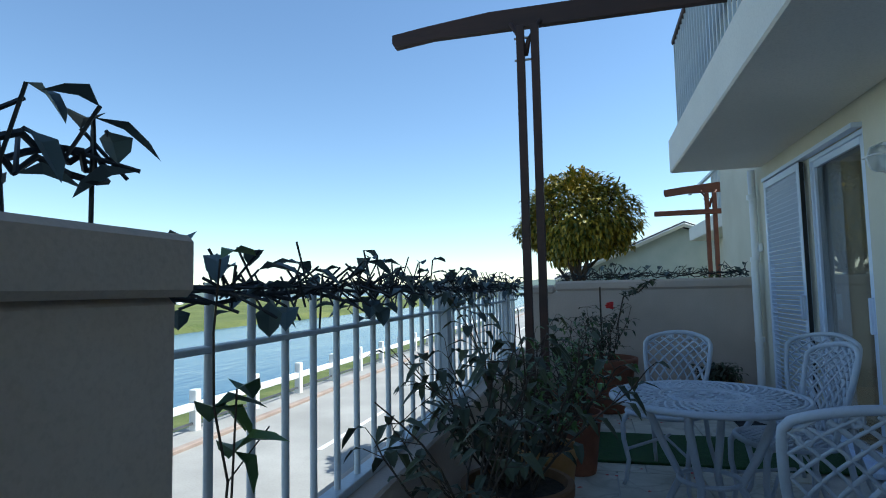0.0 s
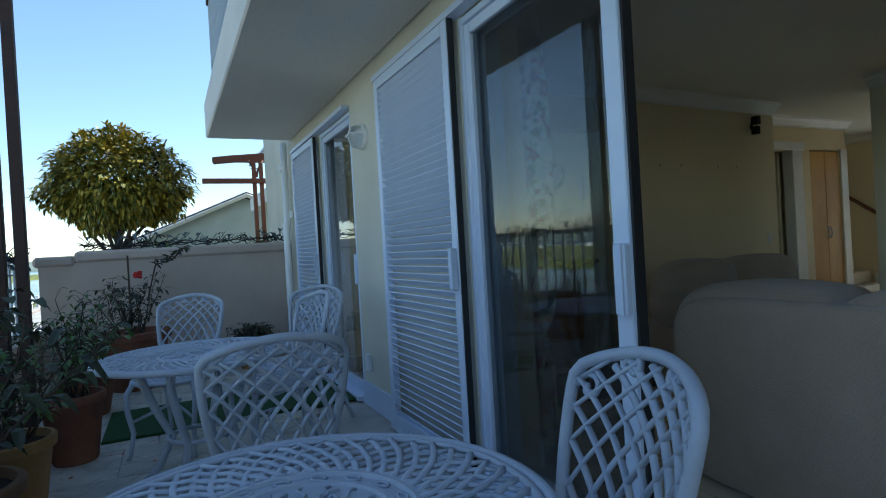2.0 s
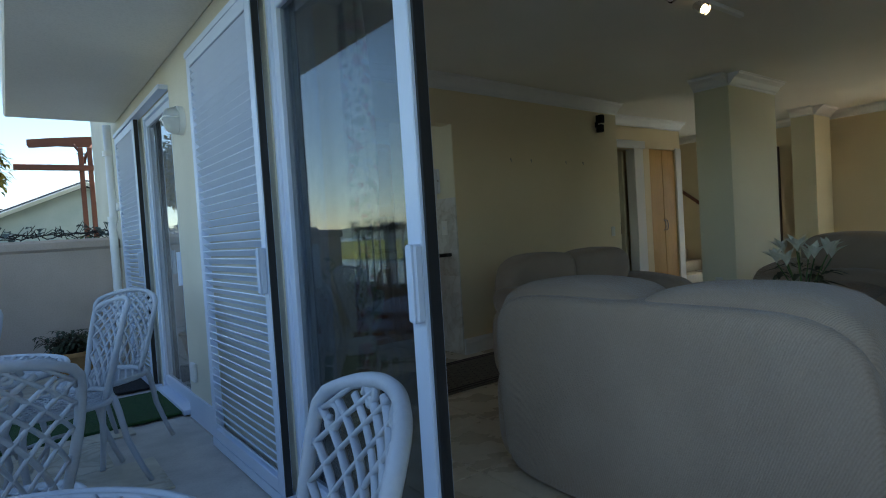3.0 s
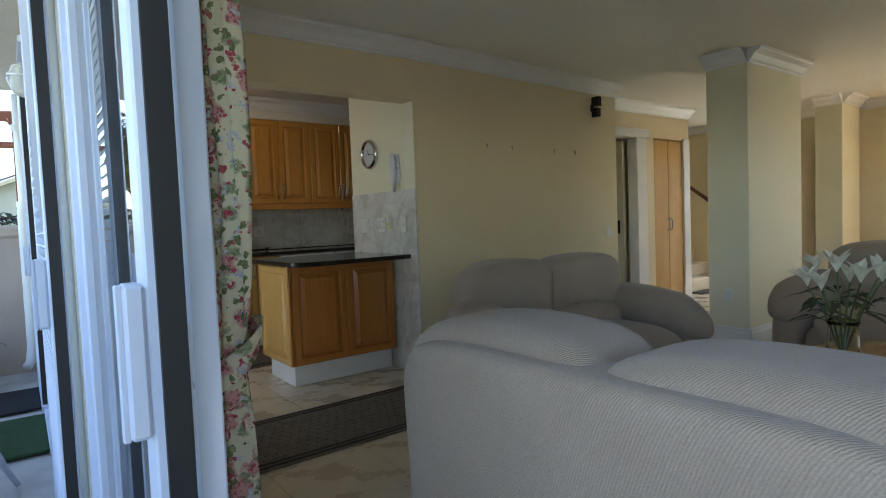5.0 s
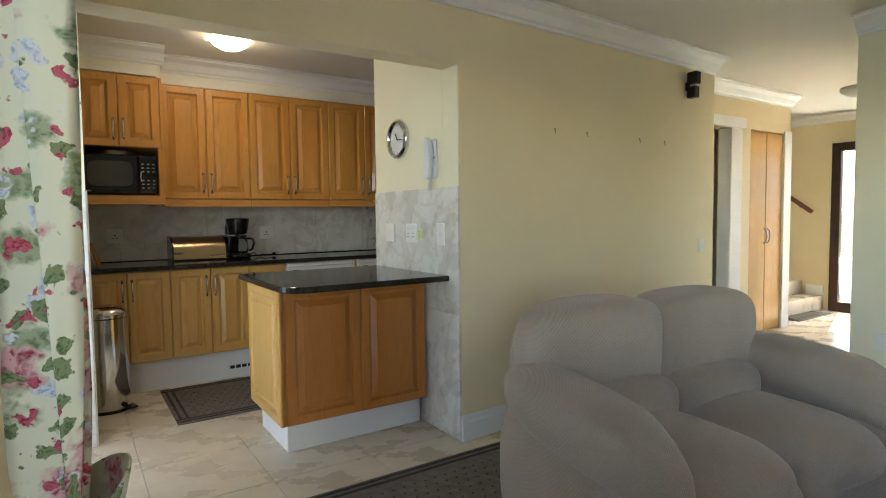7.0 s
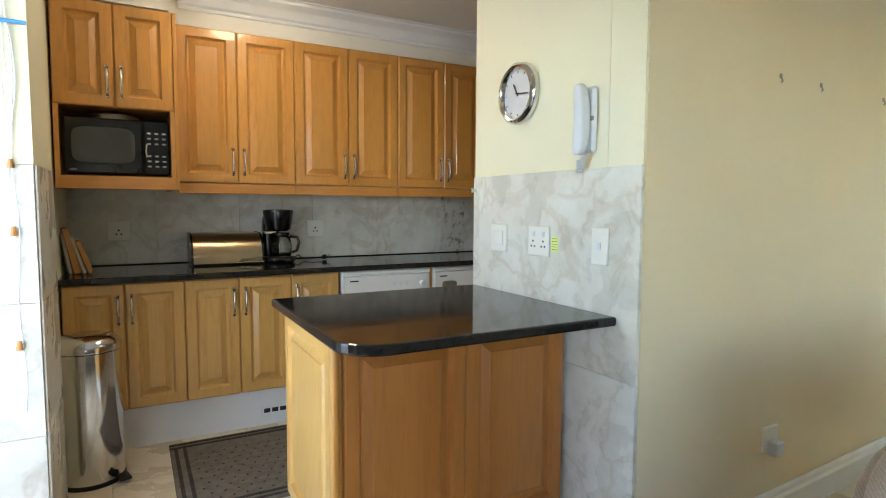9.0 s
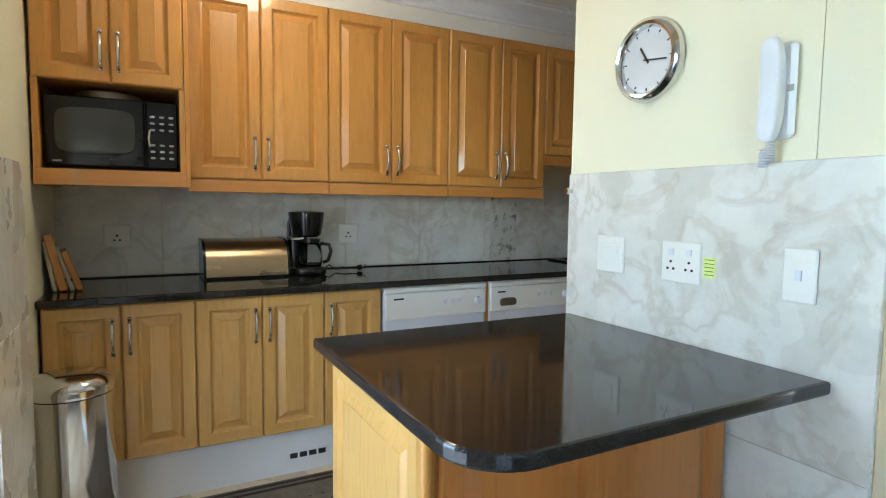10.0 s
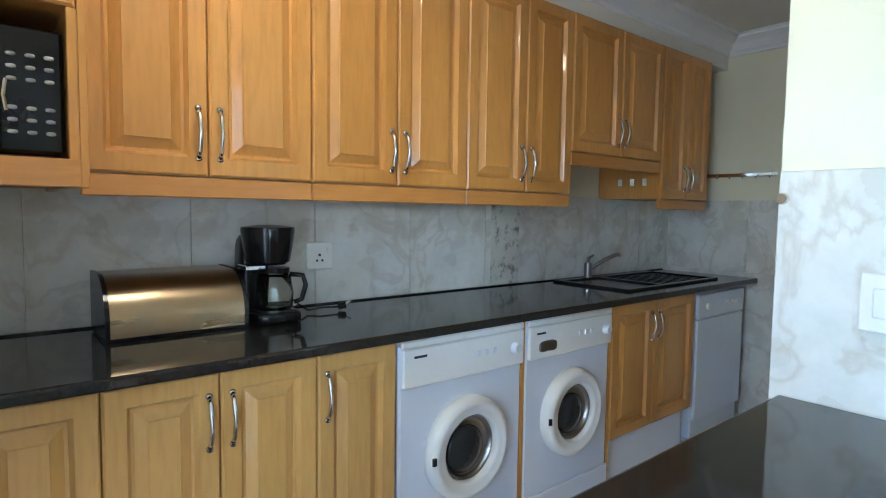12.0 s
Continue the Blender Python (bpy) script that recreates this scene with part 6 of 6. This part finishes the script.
washer(3.585, 4.17, "white front-loading tumble dryer under the worktop", False)
washer(4.195, 4.76, "white front-loading washing machine under the worktop", True)
dw = thing("dishwasher", pose(5.60, 5.95, 0), "white dishwasher at the end of the worktop", "dishwasher")
box_part("cabinet", (0, 0.58, 0.02, 0.58, 0.02, 0.86), M_APPL, dw, bevel=0.006)
box_part("door", (0.004, 0.576, 0.0, 0.02, 0.13, 0.70), M_APPL, dw, bevel=0.006)
box_part("control_panel", (0.004, 0.576, -0.004, 0.02, 0.705, 0.845), M_APPL, dw, bevel=0.006)
box_part("kick_panel", (0.004, 0.576, 0.05, 0.07, 0.0, 0.125), M_APPL, dw)
for x in (0.10, 0.34, 0.42, 0.50):
    bm = new_bm()
    add_cyl(bm, (x, -0.004, 0.775), (x, -0.018, 0.775), 0.020 if x < 0.2 else 0.013, seg=16)
    part("knob", bm, M_APPLC, dw, smooth=40)

mw = thing("microwave_oven", pose(2.235, 6.0, 1.392), "black microwave oven in the cupboard niche", "microwave")
box_part("case", (0, 0.455, 0.012, 0.42, 0.008, 0.285), M_BLACKPL, mw, bevel=0.012)
box_part("door", (0.0, 0.335, -0.004, 0.012, 0.012, 0.282), M_BLACKPL, mw, bevel=0.008)
bm = new_bm()
add_cushion(bm, (0.165, -0.004, 0.15), (0.135, 0.005, 0.088), 5, 8)
part("window", bm, M_MWWIN, mw, "grey mesh door window", smooth=40)
box_part("control_panel", (0.338, 0.455, -0.004, 0.012, 0.012, 0.282), M_BLACKPL, mw, bevel=0.006)
for i in range(3):
    for j in range(6):
        bm = new_bm()
        add_cushion(bm, (0.362 + 0.034 * i, -0.005, 0.055 + 0.026 * j + (0.035 if j > 2 else 0)), (0.010, 0.003, 0.005), 2.4, 2)
        part("button", bm, M_STEELD, mw)
bm = new_bm()
add_tube(bm, [(0.352, -0.004, 0.10), (0.347, -0.016, 0.13), (0.352, -0.004, 0.165)], 0.004, seg=6)
part("handle", bm, M_STEEL, mw)
box_part("maker_mark", (0.02, 0.05, -0.006, -0.004, 0.028, 0.036), M_STEELD, mw)
pl = thing("plate_lid", pose(2.44, 6.18, 1.677), "grey plastic microwave plate cover", "plate cover")
bm = new_bm()
add_lathe(bm, [(0.12, 0), (0.118, 0.03), (0.10, 0.038), (0.02, 0.040)], seg=30)
part("cover", bm, M_STEELD, pl, smooth=40)

# on the worktop
bb = thing("bread_bin", pose(2.80, 6.27, 0.90), "roll-top bronze steel bread bin", "bread bin")
bm = new_bm()
pf = [(0.0, 0.012)] + [(0.13 - 0.13 * math.cos(a), 0.05 + 0.135 * math.sin(a)) for a in (0.1 + 1.45 * k / 10 for k in range(11))] + [(0.25, 0.185), (0.25, 0.012)]
A = [bm.verts.new((0.012, y, z)) for y, z in pf]
B = [bm.verts.new((0.395, y, z)) for y, z in pf]
for i in range(len(pf)):
    j = (i + 1) % len(pf)
    bm.faces.new((A[i], A[j], B[j], B[i]))
bm.faces.new(A[::-1]), bm.faces.new(B)
part("roll_top", bm, M_BRONZE, bb, "bronze brushed steel lid", smooth=30)
for x0, x1 in ((0.0, 0.012), (0.395, 0.407)):
    bm = new_bm()
    A = [bm.verts.new((x0, y * 1.03 - 0.004, z * 1.02)) for y, z in pf]
    B = [bm.verts.new((x1, y * 1.03 - 0.004, z * 1.02)) for y, z in pf]
    for i in range(len(pf)):
        j = (i + 1) % len(pf)
        bm.faces.new((A[i], A[j], B[j], B[i]))
    bm.faces.new(A[::-1]), bm.faces.new(B)
    part("end_cap", bm, M_BLACKPL, bb)
box_part("base", (0.004, 0.403, 0.0, 0.25, 0.0, 0.012), M_BLACKPL, bb, bevel=0.003)
cm = thing("coffee_maker", pose(3.315, 6.36, 0.90), "black filter coffee maker with glass jug", "coffee maker")
bm = new_bm()
add_cushion(bm, (0, 0, 0.02), (0.085, 0.11, 0.022), 5, 6)
part("base", bm, M_BLACKPL, cm, smooth=40)
bm = new_bm()
add_cushion(bm, (-0.035, 0.075, 0.15), (0.05, 0.045, 0.15), 5, 6)
part("tower", bm, M_BLACKPL, cm, smooth=40)
bm = new_bm()
add_lathe(bm, [(0.060, 0.195), (0.075, 0.205), (0.085, 0.26), (0.092, 0.315), (0.090, 0.325), (0.03, 0.332)], (0, 0.01, 0), 28)
part("filter_head", bm, M_BLACKPL, cm, smooth=40)
bm = new_bm()
add_lathe(bm, [(0.055, 0.04), (0.062, 0.05), (0.066, 0.10), (0.056, 0.155), (0.050, 0.165), (0.046, 0.16), (0.060, 0.10), (0.056, 0.06), (0.048, 0.046)], (0.01, -0.02, 0), 28)
jug = part("jug", bm, M_GLASS, cm, "clear glass jug", smooth=True)
bm = new_bm()
add_tube(bm, [(0.062, -0.03, 0.16), (0.105, -0.045, 0.155), (0.115, -0.048, 0.12), (0.10, -0.045, 0.07), (0.075, -0.035, 0.06)], 0.009, seg=8)
part("jug_handle", bm, M_BLACKPL, jug, smooth=True)
bm = new_bm()
add_cyl(bm, (0.01, -0.02, 0.168), (0.01, -0.02, 0.185), 0.052, seg=24)
part("jug_lid", bm, M_BLACKPL, jug)
box_part("steel_band", (-0.088, -0.02, -0.02, 0.07, 0.178, 0.195), M_STEEL, cm, bevel=0.003)
cd_ = thing("power_cord", pose(0, 0, 0.905), "black power cord with plug lying on the worktop", "cord")
bm = new_bm()
add_tube(bm, [(3.38, 6.44, 0.004), (3.43, 6.40, 0.02), (3.45, 6.42, 0.03), (3.48, 6.40, 0.006), (3.53, 6.39, 0.012), (3.60, 6.38, 0.01)], 0.004, seg=6)
part("cable", bm, M_BLACKPL, cd_, smooth=True)
bm = new_bm()
add_cyl(bm, (3.60, 6.38, 0.012), (3.625, 6.375, 0.016), 0.014, seg=12)
part("plug", bm, M_BLACKPL, cd_)
bm = new_bm()
for dx in (-0.008, 0.0, 0.008):
    add_cyl(bm, (3.622, 6.375 + dx, 0.016), (3.645, 6.372 + dx, 0.03), 0.003, seg=8)
part("pins", bm, M_STEEL, cd_)
for k, (x, th, h, w) in enumerate(((2.225, 0.014, 0.21, 0.20), (2.247, 0.030, 0.235, 0.17), (2.285, 0.014, 0.19, 0.22), (2.308, 0.024, 0.17, 0.15))):
    bk_ = thing("chopping_board" if k != 1 else "cookbook", pose(x, 6.12, 0.902, 0, -9 - 3 * k, 8), "worn wooden board leaning on the wall" if k != 1 else "brown cookbook leaning on the wall", "board" if k != 1 else "book")
    box_part("panel", (0, th, 0, w, 0, h), M_PAPER if k % 2 == 0 else M_OAKH, bk_, bevel=0.003)


def plate_socket(x, z, w, label, holes=True):
    t = thing("wall_socket", pose(x, KIT_Y - 0.0085, z), label, "socket", "kitchen sockets")
    box_part("plate", (-w / 2, w / 2, -0.009, 0, -0.055, 0.055), M_APPLC, t, bevel=0.003)
    for dx, dz, r in ((-0.012, -0.018, 0.005), (0.012, -0.018, 0.005), (0.0, 0.004, 0.006)):
        bm = new_bm()
        add_cyl(bm, (dx, -0.009, dz), (dx, -0.0105, dz), r, seg=10)
        part("hole", bm, M_BLACK, t)
    box_part("rocker", (w / 2 - 0.025, w / 2 - 0.010, -0.013, -0.009, 0.015, 0.035), M_APPLC, t)


plate_socket(2.44, 1.10, 0.115, "white wall socket with switch above the worktop")
plate_socket(3.60, 1.10, 0.115, "white wall socket with switch by the coffee maker")


def pier_plate(y, w, h, label, kind):
    t = thing("switch_plate", pose(PIERX - 0.0145, y, 1.123), label, "switch", "pier switches")
    box_part("plate", (-0.009, 0, -w / 2, w / 2, -h / 2, h / 2), M_APPLC, t, bevel=0.003)
    if kind == 1:
        box_part("rocker", (-0.013, -0.009, -0.035, 0.035, -0.03, 0.03), M_APPLC, t, bevel=0.003)
    if kind == 2:
        for a in (-0.03, 0.03):
            for dy, dz in ((-0.010, -0.02), (0.010, -0.02), (0, 0.0)):
                bm = new_bm()
                add_cyl(bm, (-0.009, a + dy, dz), (-0.0105, a + dy, dz), 0.004, seg=8)
                part("hole", bm, M_BLACK, t)
            box_part("rocker", (-0.013, -0.009, a - 0.008, a + 0.008, 0.018, 0.036), M_APPL, t)
    if kind == 3:
        box_part("rocker", (-0.013, -0.009, -0.007, 0.007, -0.012, 0.012), M_APPL, t)


pier_plate(4.73, 0.115, 0.115, "white isolator switch on the tiled pier", 1)
pier_plate(4.462, 0.125, 0.115, "white double socket on the tiled pier", 2)
pier_plate(4.139, 0.075, 0.125, "white single switch on the tiled pier", 3)
stk = thing("sticker", pose(PIERX - 0.0145, 4.375, 1.115), "small yellow-green paper sticker by the socket", "sticker")
box_part("paper", (-0.001, 0, -0.018, 0.018, -0.027, 0.027), M_NEON, stk)
for k in range(5):
    box_part("line", (-0.0016, -0.001, -0.014, 0.014, -0.020 + 0.01 * k, -0.018 + 0.01 * k), M_LEAFG, stk)

kn_ = thing("cord_hook", pose(PIERX - 0.014, 4.93, 1.325), "small chrome cord hook on the pier tiles", "hook")
bm = new_bm()
add_cyl(bm, (0, 0, 0), (-0.02, 0, 0), 0.007, seg=12)
add_cyl(bm, (-0.02, 0, 0), (-0.028, 0, 0), 0.013, 0.011, seg=14)
part("stud", bm, M_STEEL, kn_, smooth=40)
clk = thing("wall_clock", pose(PIERX - 0.006, 4.605, 1.70), "round chrome wall clock with grey face", "clock")
rotm = Matrix.Rotation(-math.pi / 2, 4, "Y")


def disc(name, prof, mat, parent, label="", smooth=True):
    bm = new_bm()
    add_lathe(bm, prof, seg=40)
    bm.transform(rotm)
    return part(name, bm, mat, parent, label, smooth)


disc("rim", [(0.09, 0), (0.116, 0), (0.122, 0.012), (0.119, 0.028), (0.107, 0.038), (0.099, 0.035), (0.093, 0.024), (0.09, 0.012)], M_STEEL, clk, "polished chrome rim", 40)
disc("dial", [(0.001, 0.012), (0.094, 0.012), (0.094, 0.018), (0.001, 0.018)], M_CLOCKFACE, clk, "pale grey dial", 30)
for k in range(12):
    a = k * math.pi / 6
    bm = new_bm()
    add_box(bm, -0.0205, -0.0175, -0.0014, 0.0014, 0.080, 0.088)
    bm.transform(Matrix.Rotation(a, 4, "X"))
    part("hour_mark", bm, M_BLACK, clk)
for a, ln, w in ((radians(-33), 0.046, 0.003), (radians(97), 0.072, 0.0022)):
    bm = new_bm()
    add_box(bm, -0.023, -0.0215, -w, w, -0.012, ln)
    bm.transform(Matrix.Rotation(a, 4, "X"))
    part("pointer", bm, M_BLACK, clk)
ph = thing("intercom_phone", pose(PIERX - 0.006, 4.205, 1.545), "white wall intercom handset with curly cord", "intercom")
box_part("base", (-0.022, 0, -0.032, 0.032, -0.11, 0.11), M_APPL, ph, bevel=0.010)
bm = new_bm()
add_cushion(bm, (-0.040, 0.006, 0.0), (0.02, 0.024, 0.118), 4, 8, lambda q: Vector((q.x - 0.012 * (abs(q.z) / 0.115) ** 2, q.y, q.z)))
part("handset", bm, M_APPL, ph, smooth=True)
bm = new_bm()
add_tube(bm, [(-0.03 + 0.008 * math.cos(k * 0.9), 0.01 + 0.010 * math.sin(k * 0.9) + (0.015 if k > 60 else 0), -0.11 - 0.0009 * k if k < 70 else -0.173 + 0.0009 * (k - 70)) for k in range(120)], 0.0022, seg=4)
part("cord", bm, M_APPL, ph, smooth=True)
bm = new_bm()
add_box(bm, -0.027, -0.025, -0.035, -0.02, -0.005, 0.01)
part("button", bm, M_STEELD, ph)

# sink
sk = thing("kitchen_sink", pose(0, 0, 0.90), "black composite inset sink with drainer", "sink")
bm = new_bm()
for dm in ((5.02, 5.98, 6.02, 6.05, 0, 0.012), (5.02, 5.98, 6.44, 6.50, 0, 0.012), (5.02, 5.05, 6.05, 6.44, 0, 0.012), (5.36, 5.40, 6.05, 6.44, 0, 0.012), (5.95, 5.98, 6.05, 6.44, 0, 0.012)):
    add_box(bm, *dm, bevel=0.003)
part("rim", bm, M_BLACKPL, sk)
box_part("bowl", (5.05, 5.36, 6.05, 6.44, 0.0005, 0.003), M_BLACKPL, sk)
for k in range(9):
    box_part("drainer_rib", (5.42 + 0.058 * k, 5.435 + 0.058 * k, 6.07, 6.42, 0.0005, 0.006), M_BLACKPL, sk)
tp = thing("kitchen_tap", pose(5.30, 6.47, 0.912), "dark single-lever mixer tap", "tap")
bm = new_bm()
add_cyl(bm, (0, 0, 0), (0, 0, 0.085), 0.024, 0.022, seg=16)
part("body", bm, M_STEELD, tp, smooth=40)
bm = new_bm()
add_tube(bm, [(0.01, -0.01, 0.05), (0.08, -0.05, 0.10), (0.15, -0.09, 0.135), (0.17, -0.10, 0.13)], 0.012, seg=10)
part("spout", bm, M_STEELD, tp, smooth=True)
bm = new_bm()
add_tube(bm, [(0, 0, 0.085), (0.0, 0.0, 0.11), (0.06, 0.01, 0.125)], 0.012, seg=8, taper=0.7)
part("lever", bm, M_STEELD, tp, smooth=True)
hr = thing("hook_rail", pose(KIT_X - 0.008, 6.08, 1.545), "chrome rail with small hooks on the end wall", "hook rail")
bm = new_bm()
add_box(bm, -0.012, -0.006, -0.24, 0.24, -0.012, 0.012, bevel=0.002)
part("rail", bm, M_STEEL, hr)
for k in range(6):
    bm = new_bm()
    add_tube(bm, [(-0.012, -0.20 + 0.08 * k, 0.0), (-0.03, -0.20 + 0.08 * k, -0.02), (-0.035, -0.20 + 0.08 * k, -0.008)], 0.004, seg=6)
    part("hook", bm, M_STEEL, hr)

# bin
bn = thing("pedal_bin", pose(2.315, 5.72, 0), "polished steel pedal bin with domed lid", "bin")
bm = new_bm()
add_lathe(bm, [(0.128, 0.0), (0.132, 0.02), (0.132, 0.60)], seg=40)
part("body", bm, M_STEEL, bn, smooth=40)
bm = new_bm()
add_lathe(bm, [(0.136, 0.605), (0.138, 0.625), (0.134, 0.640), (0.11, 0.662), (0.06, 0.675), (0.01, 0.678)], seg=40)
part("lid", bm, M_STEEL, bn, smooth=50)
bm = new_bm()
add_lathe(bm, [(0.135, 0.0), (0.136, 0.018), (0.133, 0.02)], seg=40)
part("base_ring", bm, M_BLACKPL, bn)
bm = new_bm()
add_box(bm, 0.07, 0.12, -0.17, -0.10, 0.018, 0.032, bevel=0.004)
part("pedal", bm, M_BLACKPL, bn)
bn.rotation_euler = (0, 0, radians(15))

# blind cord by the kitchen door
bc = thing("blind_cord", pose(2.20, 5.044, 0), "white blind cords with brown toggles", "blind cord")
bm, rnd = new_bm(), random.Random(2)
for k in range(3):
    add_tube(bm, [(-0.04 + 0.01 * k + 0.006 * math.sin(j * 0.9 + k), -0.004, 2.1 - 0.07 * j) for j in range(11 + 6 * k)], 0.0018, seg=4)
for k in range(2):
    add_tube(bm, [(-0.035 + 0.022 * math.sin(2 * math.pi * j / 20) * (1 + 0.3 * k), -0.006, 1.68 + 0.17 * math.cos(2 * math.pi * j / 20)) for j in range(20)], 0.0018, seg=4, closed=True)
part("cord", bm, M_WHITE, bc, smooth=True)
for z in (1.40, 1.18, 0.80):
    bm = new_bm()
    add_cyl(bm, (-0.03, -0.004, z), (-0.03, -0.004, z - 0.03), 0.006, 0.011, seg=12)
    part("toggle", bm, M_OAKH, bc)
bm = new_bm()
add_box(bm, -0.075, 0.03, -0.012, 0.0, 1.83, 1.842, bevel=0.003)
part("peg", bm, M_BLUE, bc, "blue plastic clothes peg")

kl = thing("ceiling_lamp", pose(3.10, 5.50, CEIL), "lit frosted glass dome ceiling lamp", "ceiling lamp")
bm = new_bm()
add_lathe(bm, [(0.015, -0.070), (0.065, -0.062), (0.108, -0.038), (0.128, -0.012), (0.130, -0.002)], seg=32)
part("dome", bm, M_LAMPON, kl, smooth=True)

# ---- tiles, last ----
def tile_run(parent, mesh, spots):
    for m in spots:
        o = new("tile", mesh)
        o.parent = parent
        o.matrix_basis = m


def tile_mesh(w, h, t, mat, axis):
    bm = new_bm()
    dm = {"z": (0, w, 0, h, -t, 0), "y": (0, w, -t, 0, 0, h), "x": (-t, 0, 0, w, 0, h)}[axis]
    add_box(bm, *dm, bevel=0.0015)
    me = bpy.data.meshes.new("tile")
    bm.to_mesh(me)
    bm.free()
    me.materials.append(mat)
    return me


fl = bpy.data.objects["floor"]
tm = tile_mesh(0.497, 0.497, 0.006, M_TRAVTILE, "z")
spots = [(x, y) for i in range(17) for j in range(20) for x, y in [(1.90 + 0.5 * i, -2.9 + 0.5 * j)] if x < 9.9 and y < 6.5]
tile_run(fl, tm, [pose(x, y, 0) for x, y in spots])
pf_ = bpy.data.objects["patio_floor"]
tm = tile_mesh(0.492, 0.492, 0.012, M_FLAG, "z")
tile_run(pf_, tm, [pose(-0.68 + 0.5 * i - (0.18 if j % 2 else 0), -2.0 + 0.5 * j, 0) for i in range(5) for j in range(17) if -0.68 + 0.5 * i + 0.49 < 1.70])
kb = bpy.data.objects["wall_kitchen_back"]
tm = tile_mesh(0.4735, 0.478, 0.008, M_TILEWALL, "y")
tile_run(kb, tm, [pose(2.16 + 0.475 * k, KIT_Y, 0.907) for k in range(9) if 2.16 + 0.475 * k < 6.2])
dec, nt_, bs_ = mat_new("mossy_veined_tile")
nz_, rp_ = nt_.nodes.new("ShaderNodeTexNoise"), nt_.nodes.new("ShaderNodeValToRGB")
tc_ = nt_.nodes.new("ShaderNodeTexCoord")
nz_.inputs["Scale"].default_value, nz_.inputs["Detail"].default_value, nz_.inputs["Roughness"].default_value = 16.0, 9.0, 0.72
rp_.color_ramp.elements[0].position, rp_.color_ramp.elements[1].position = 0.36, 0.50
rp_.color_ramp.elements[0].color, rp_.color_ramp.elements[1].color = (0.20, 0.18, 0.15, 1), (0.64, 0.62, 0.56, 1)
nt_.links.new(tc_.outputs["Object"], nz_.inputs["Vector"]), nt_.links.new(nz_.outputs["Fac"], rp_.inputs[0])
nt_.links.new(rp_.outputs[0], bs_.inputs["Base Color"])
bs_.inputs["Roughness"].default_value = 0.25
tile_run(kb, tile_mesh(0.21, 0.478, 0.0095, dec, "y"), [pose(4.575, KIT_Y, 0.907)])
pw = bpy.data.objects["wall_pier_lining"]
tm = tile_mesh(0.968, 0.690, 0.014, M_TILEWALL, "x")
tile_run(pw, tm, [pose(PIERX, LWY + 0.002, 0.003 + 0.691 * j) for j in range(2)])
ke = bpy.data.objects["wall_kitchen_end"]
tm = tile_mesh(0.53, 0.460, 0.008, M_TILEWALL, "x")
tile_run(ke, tm, [pose(KIT_X, PIERY + 0.532 * i, 0.001 + 0.461 * j) for i in range(3) for j in range(3)])
kn = bpy.data.objects["wall_kitchen_nib"]
tm = tile_mesh(0.238, 0.460, 0.008, M_TILEWALL, "y")
tile_run(kn, tm, [pose(IX + 0.002, 5.058, 0.001 + 0.461 * j) for j in range(3)])
tm = tile_mesh(0.44, 0.460, 0.008, M_TILEWALL, "x")
mx_ = tm
for j in range(3):
    o = new("tile", mx_)
    o.parent = kn
    o.matrix_basis = pose(2.230, 5.498, 0.001 + 0.461 * j, 0, 0, 0) @ pose(0, 0, 0, 0, 0, 180) @ pose(0, 0, 0)
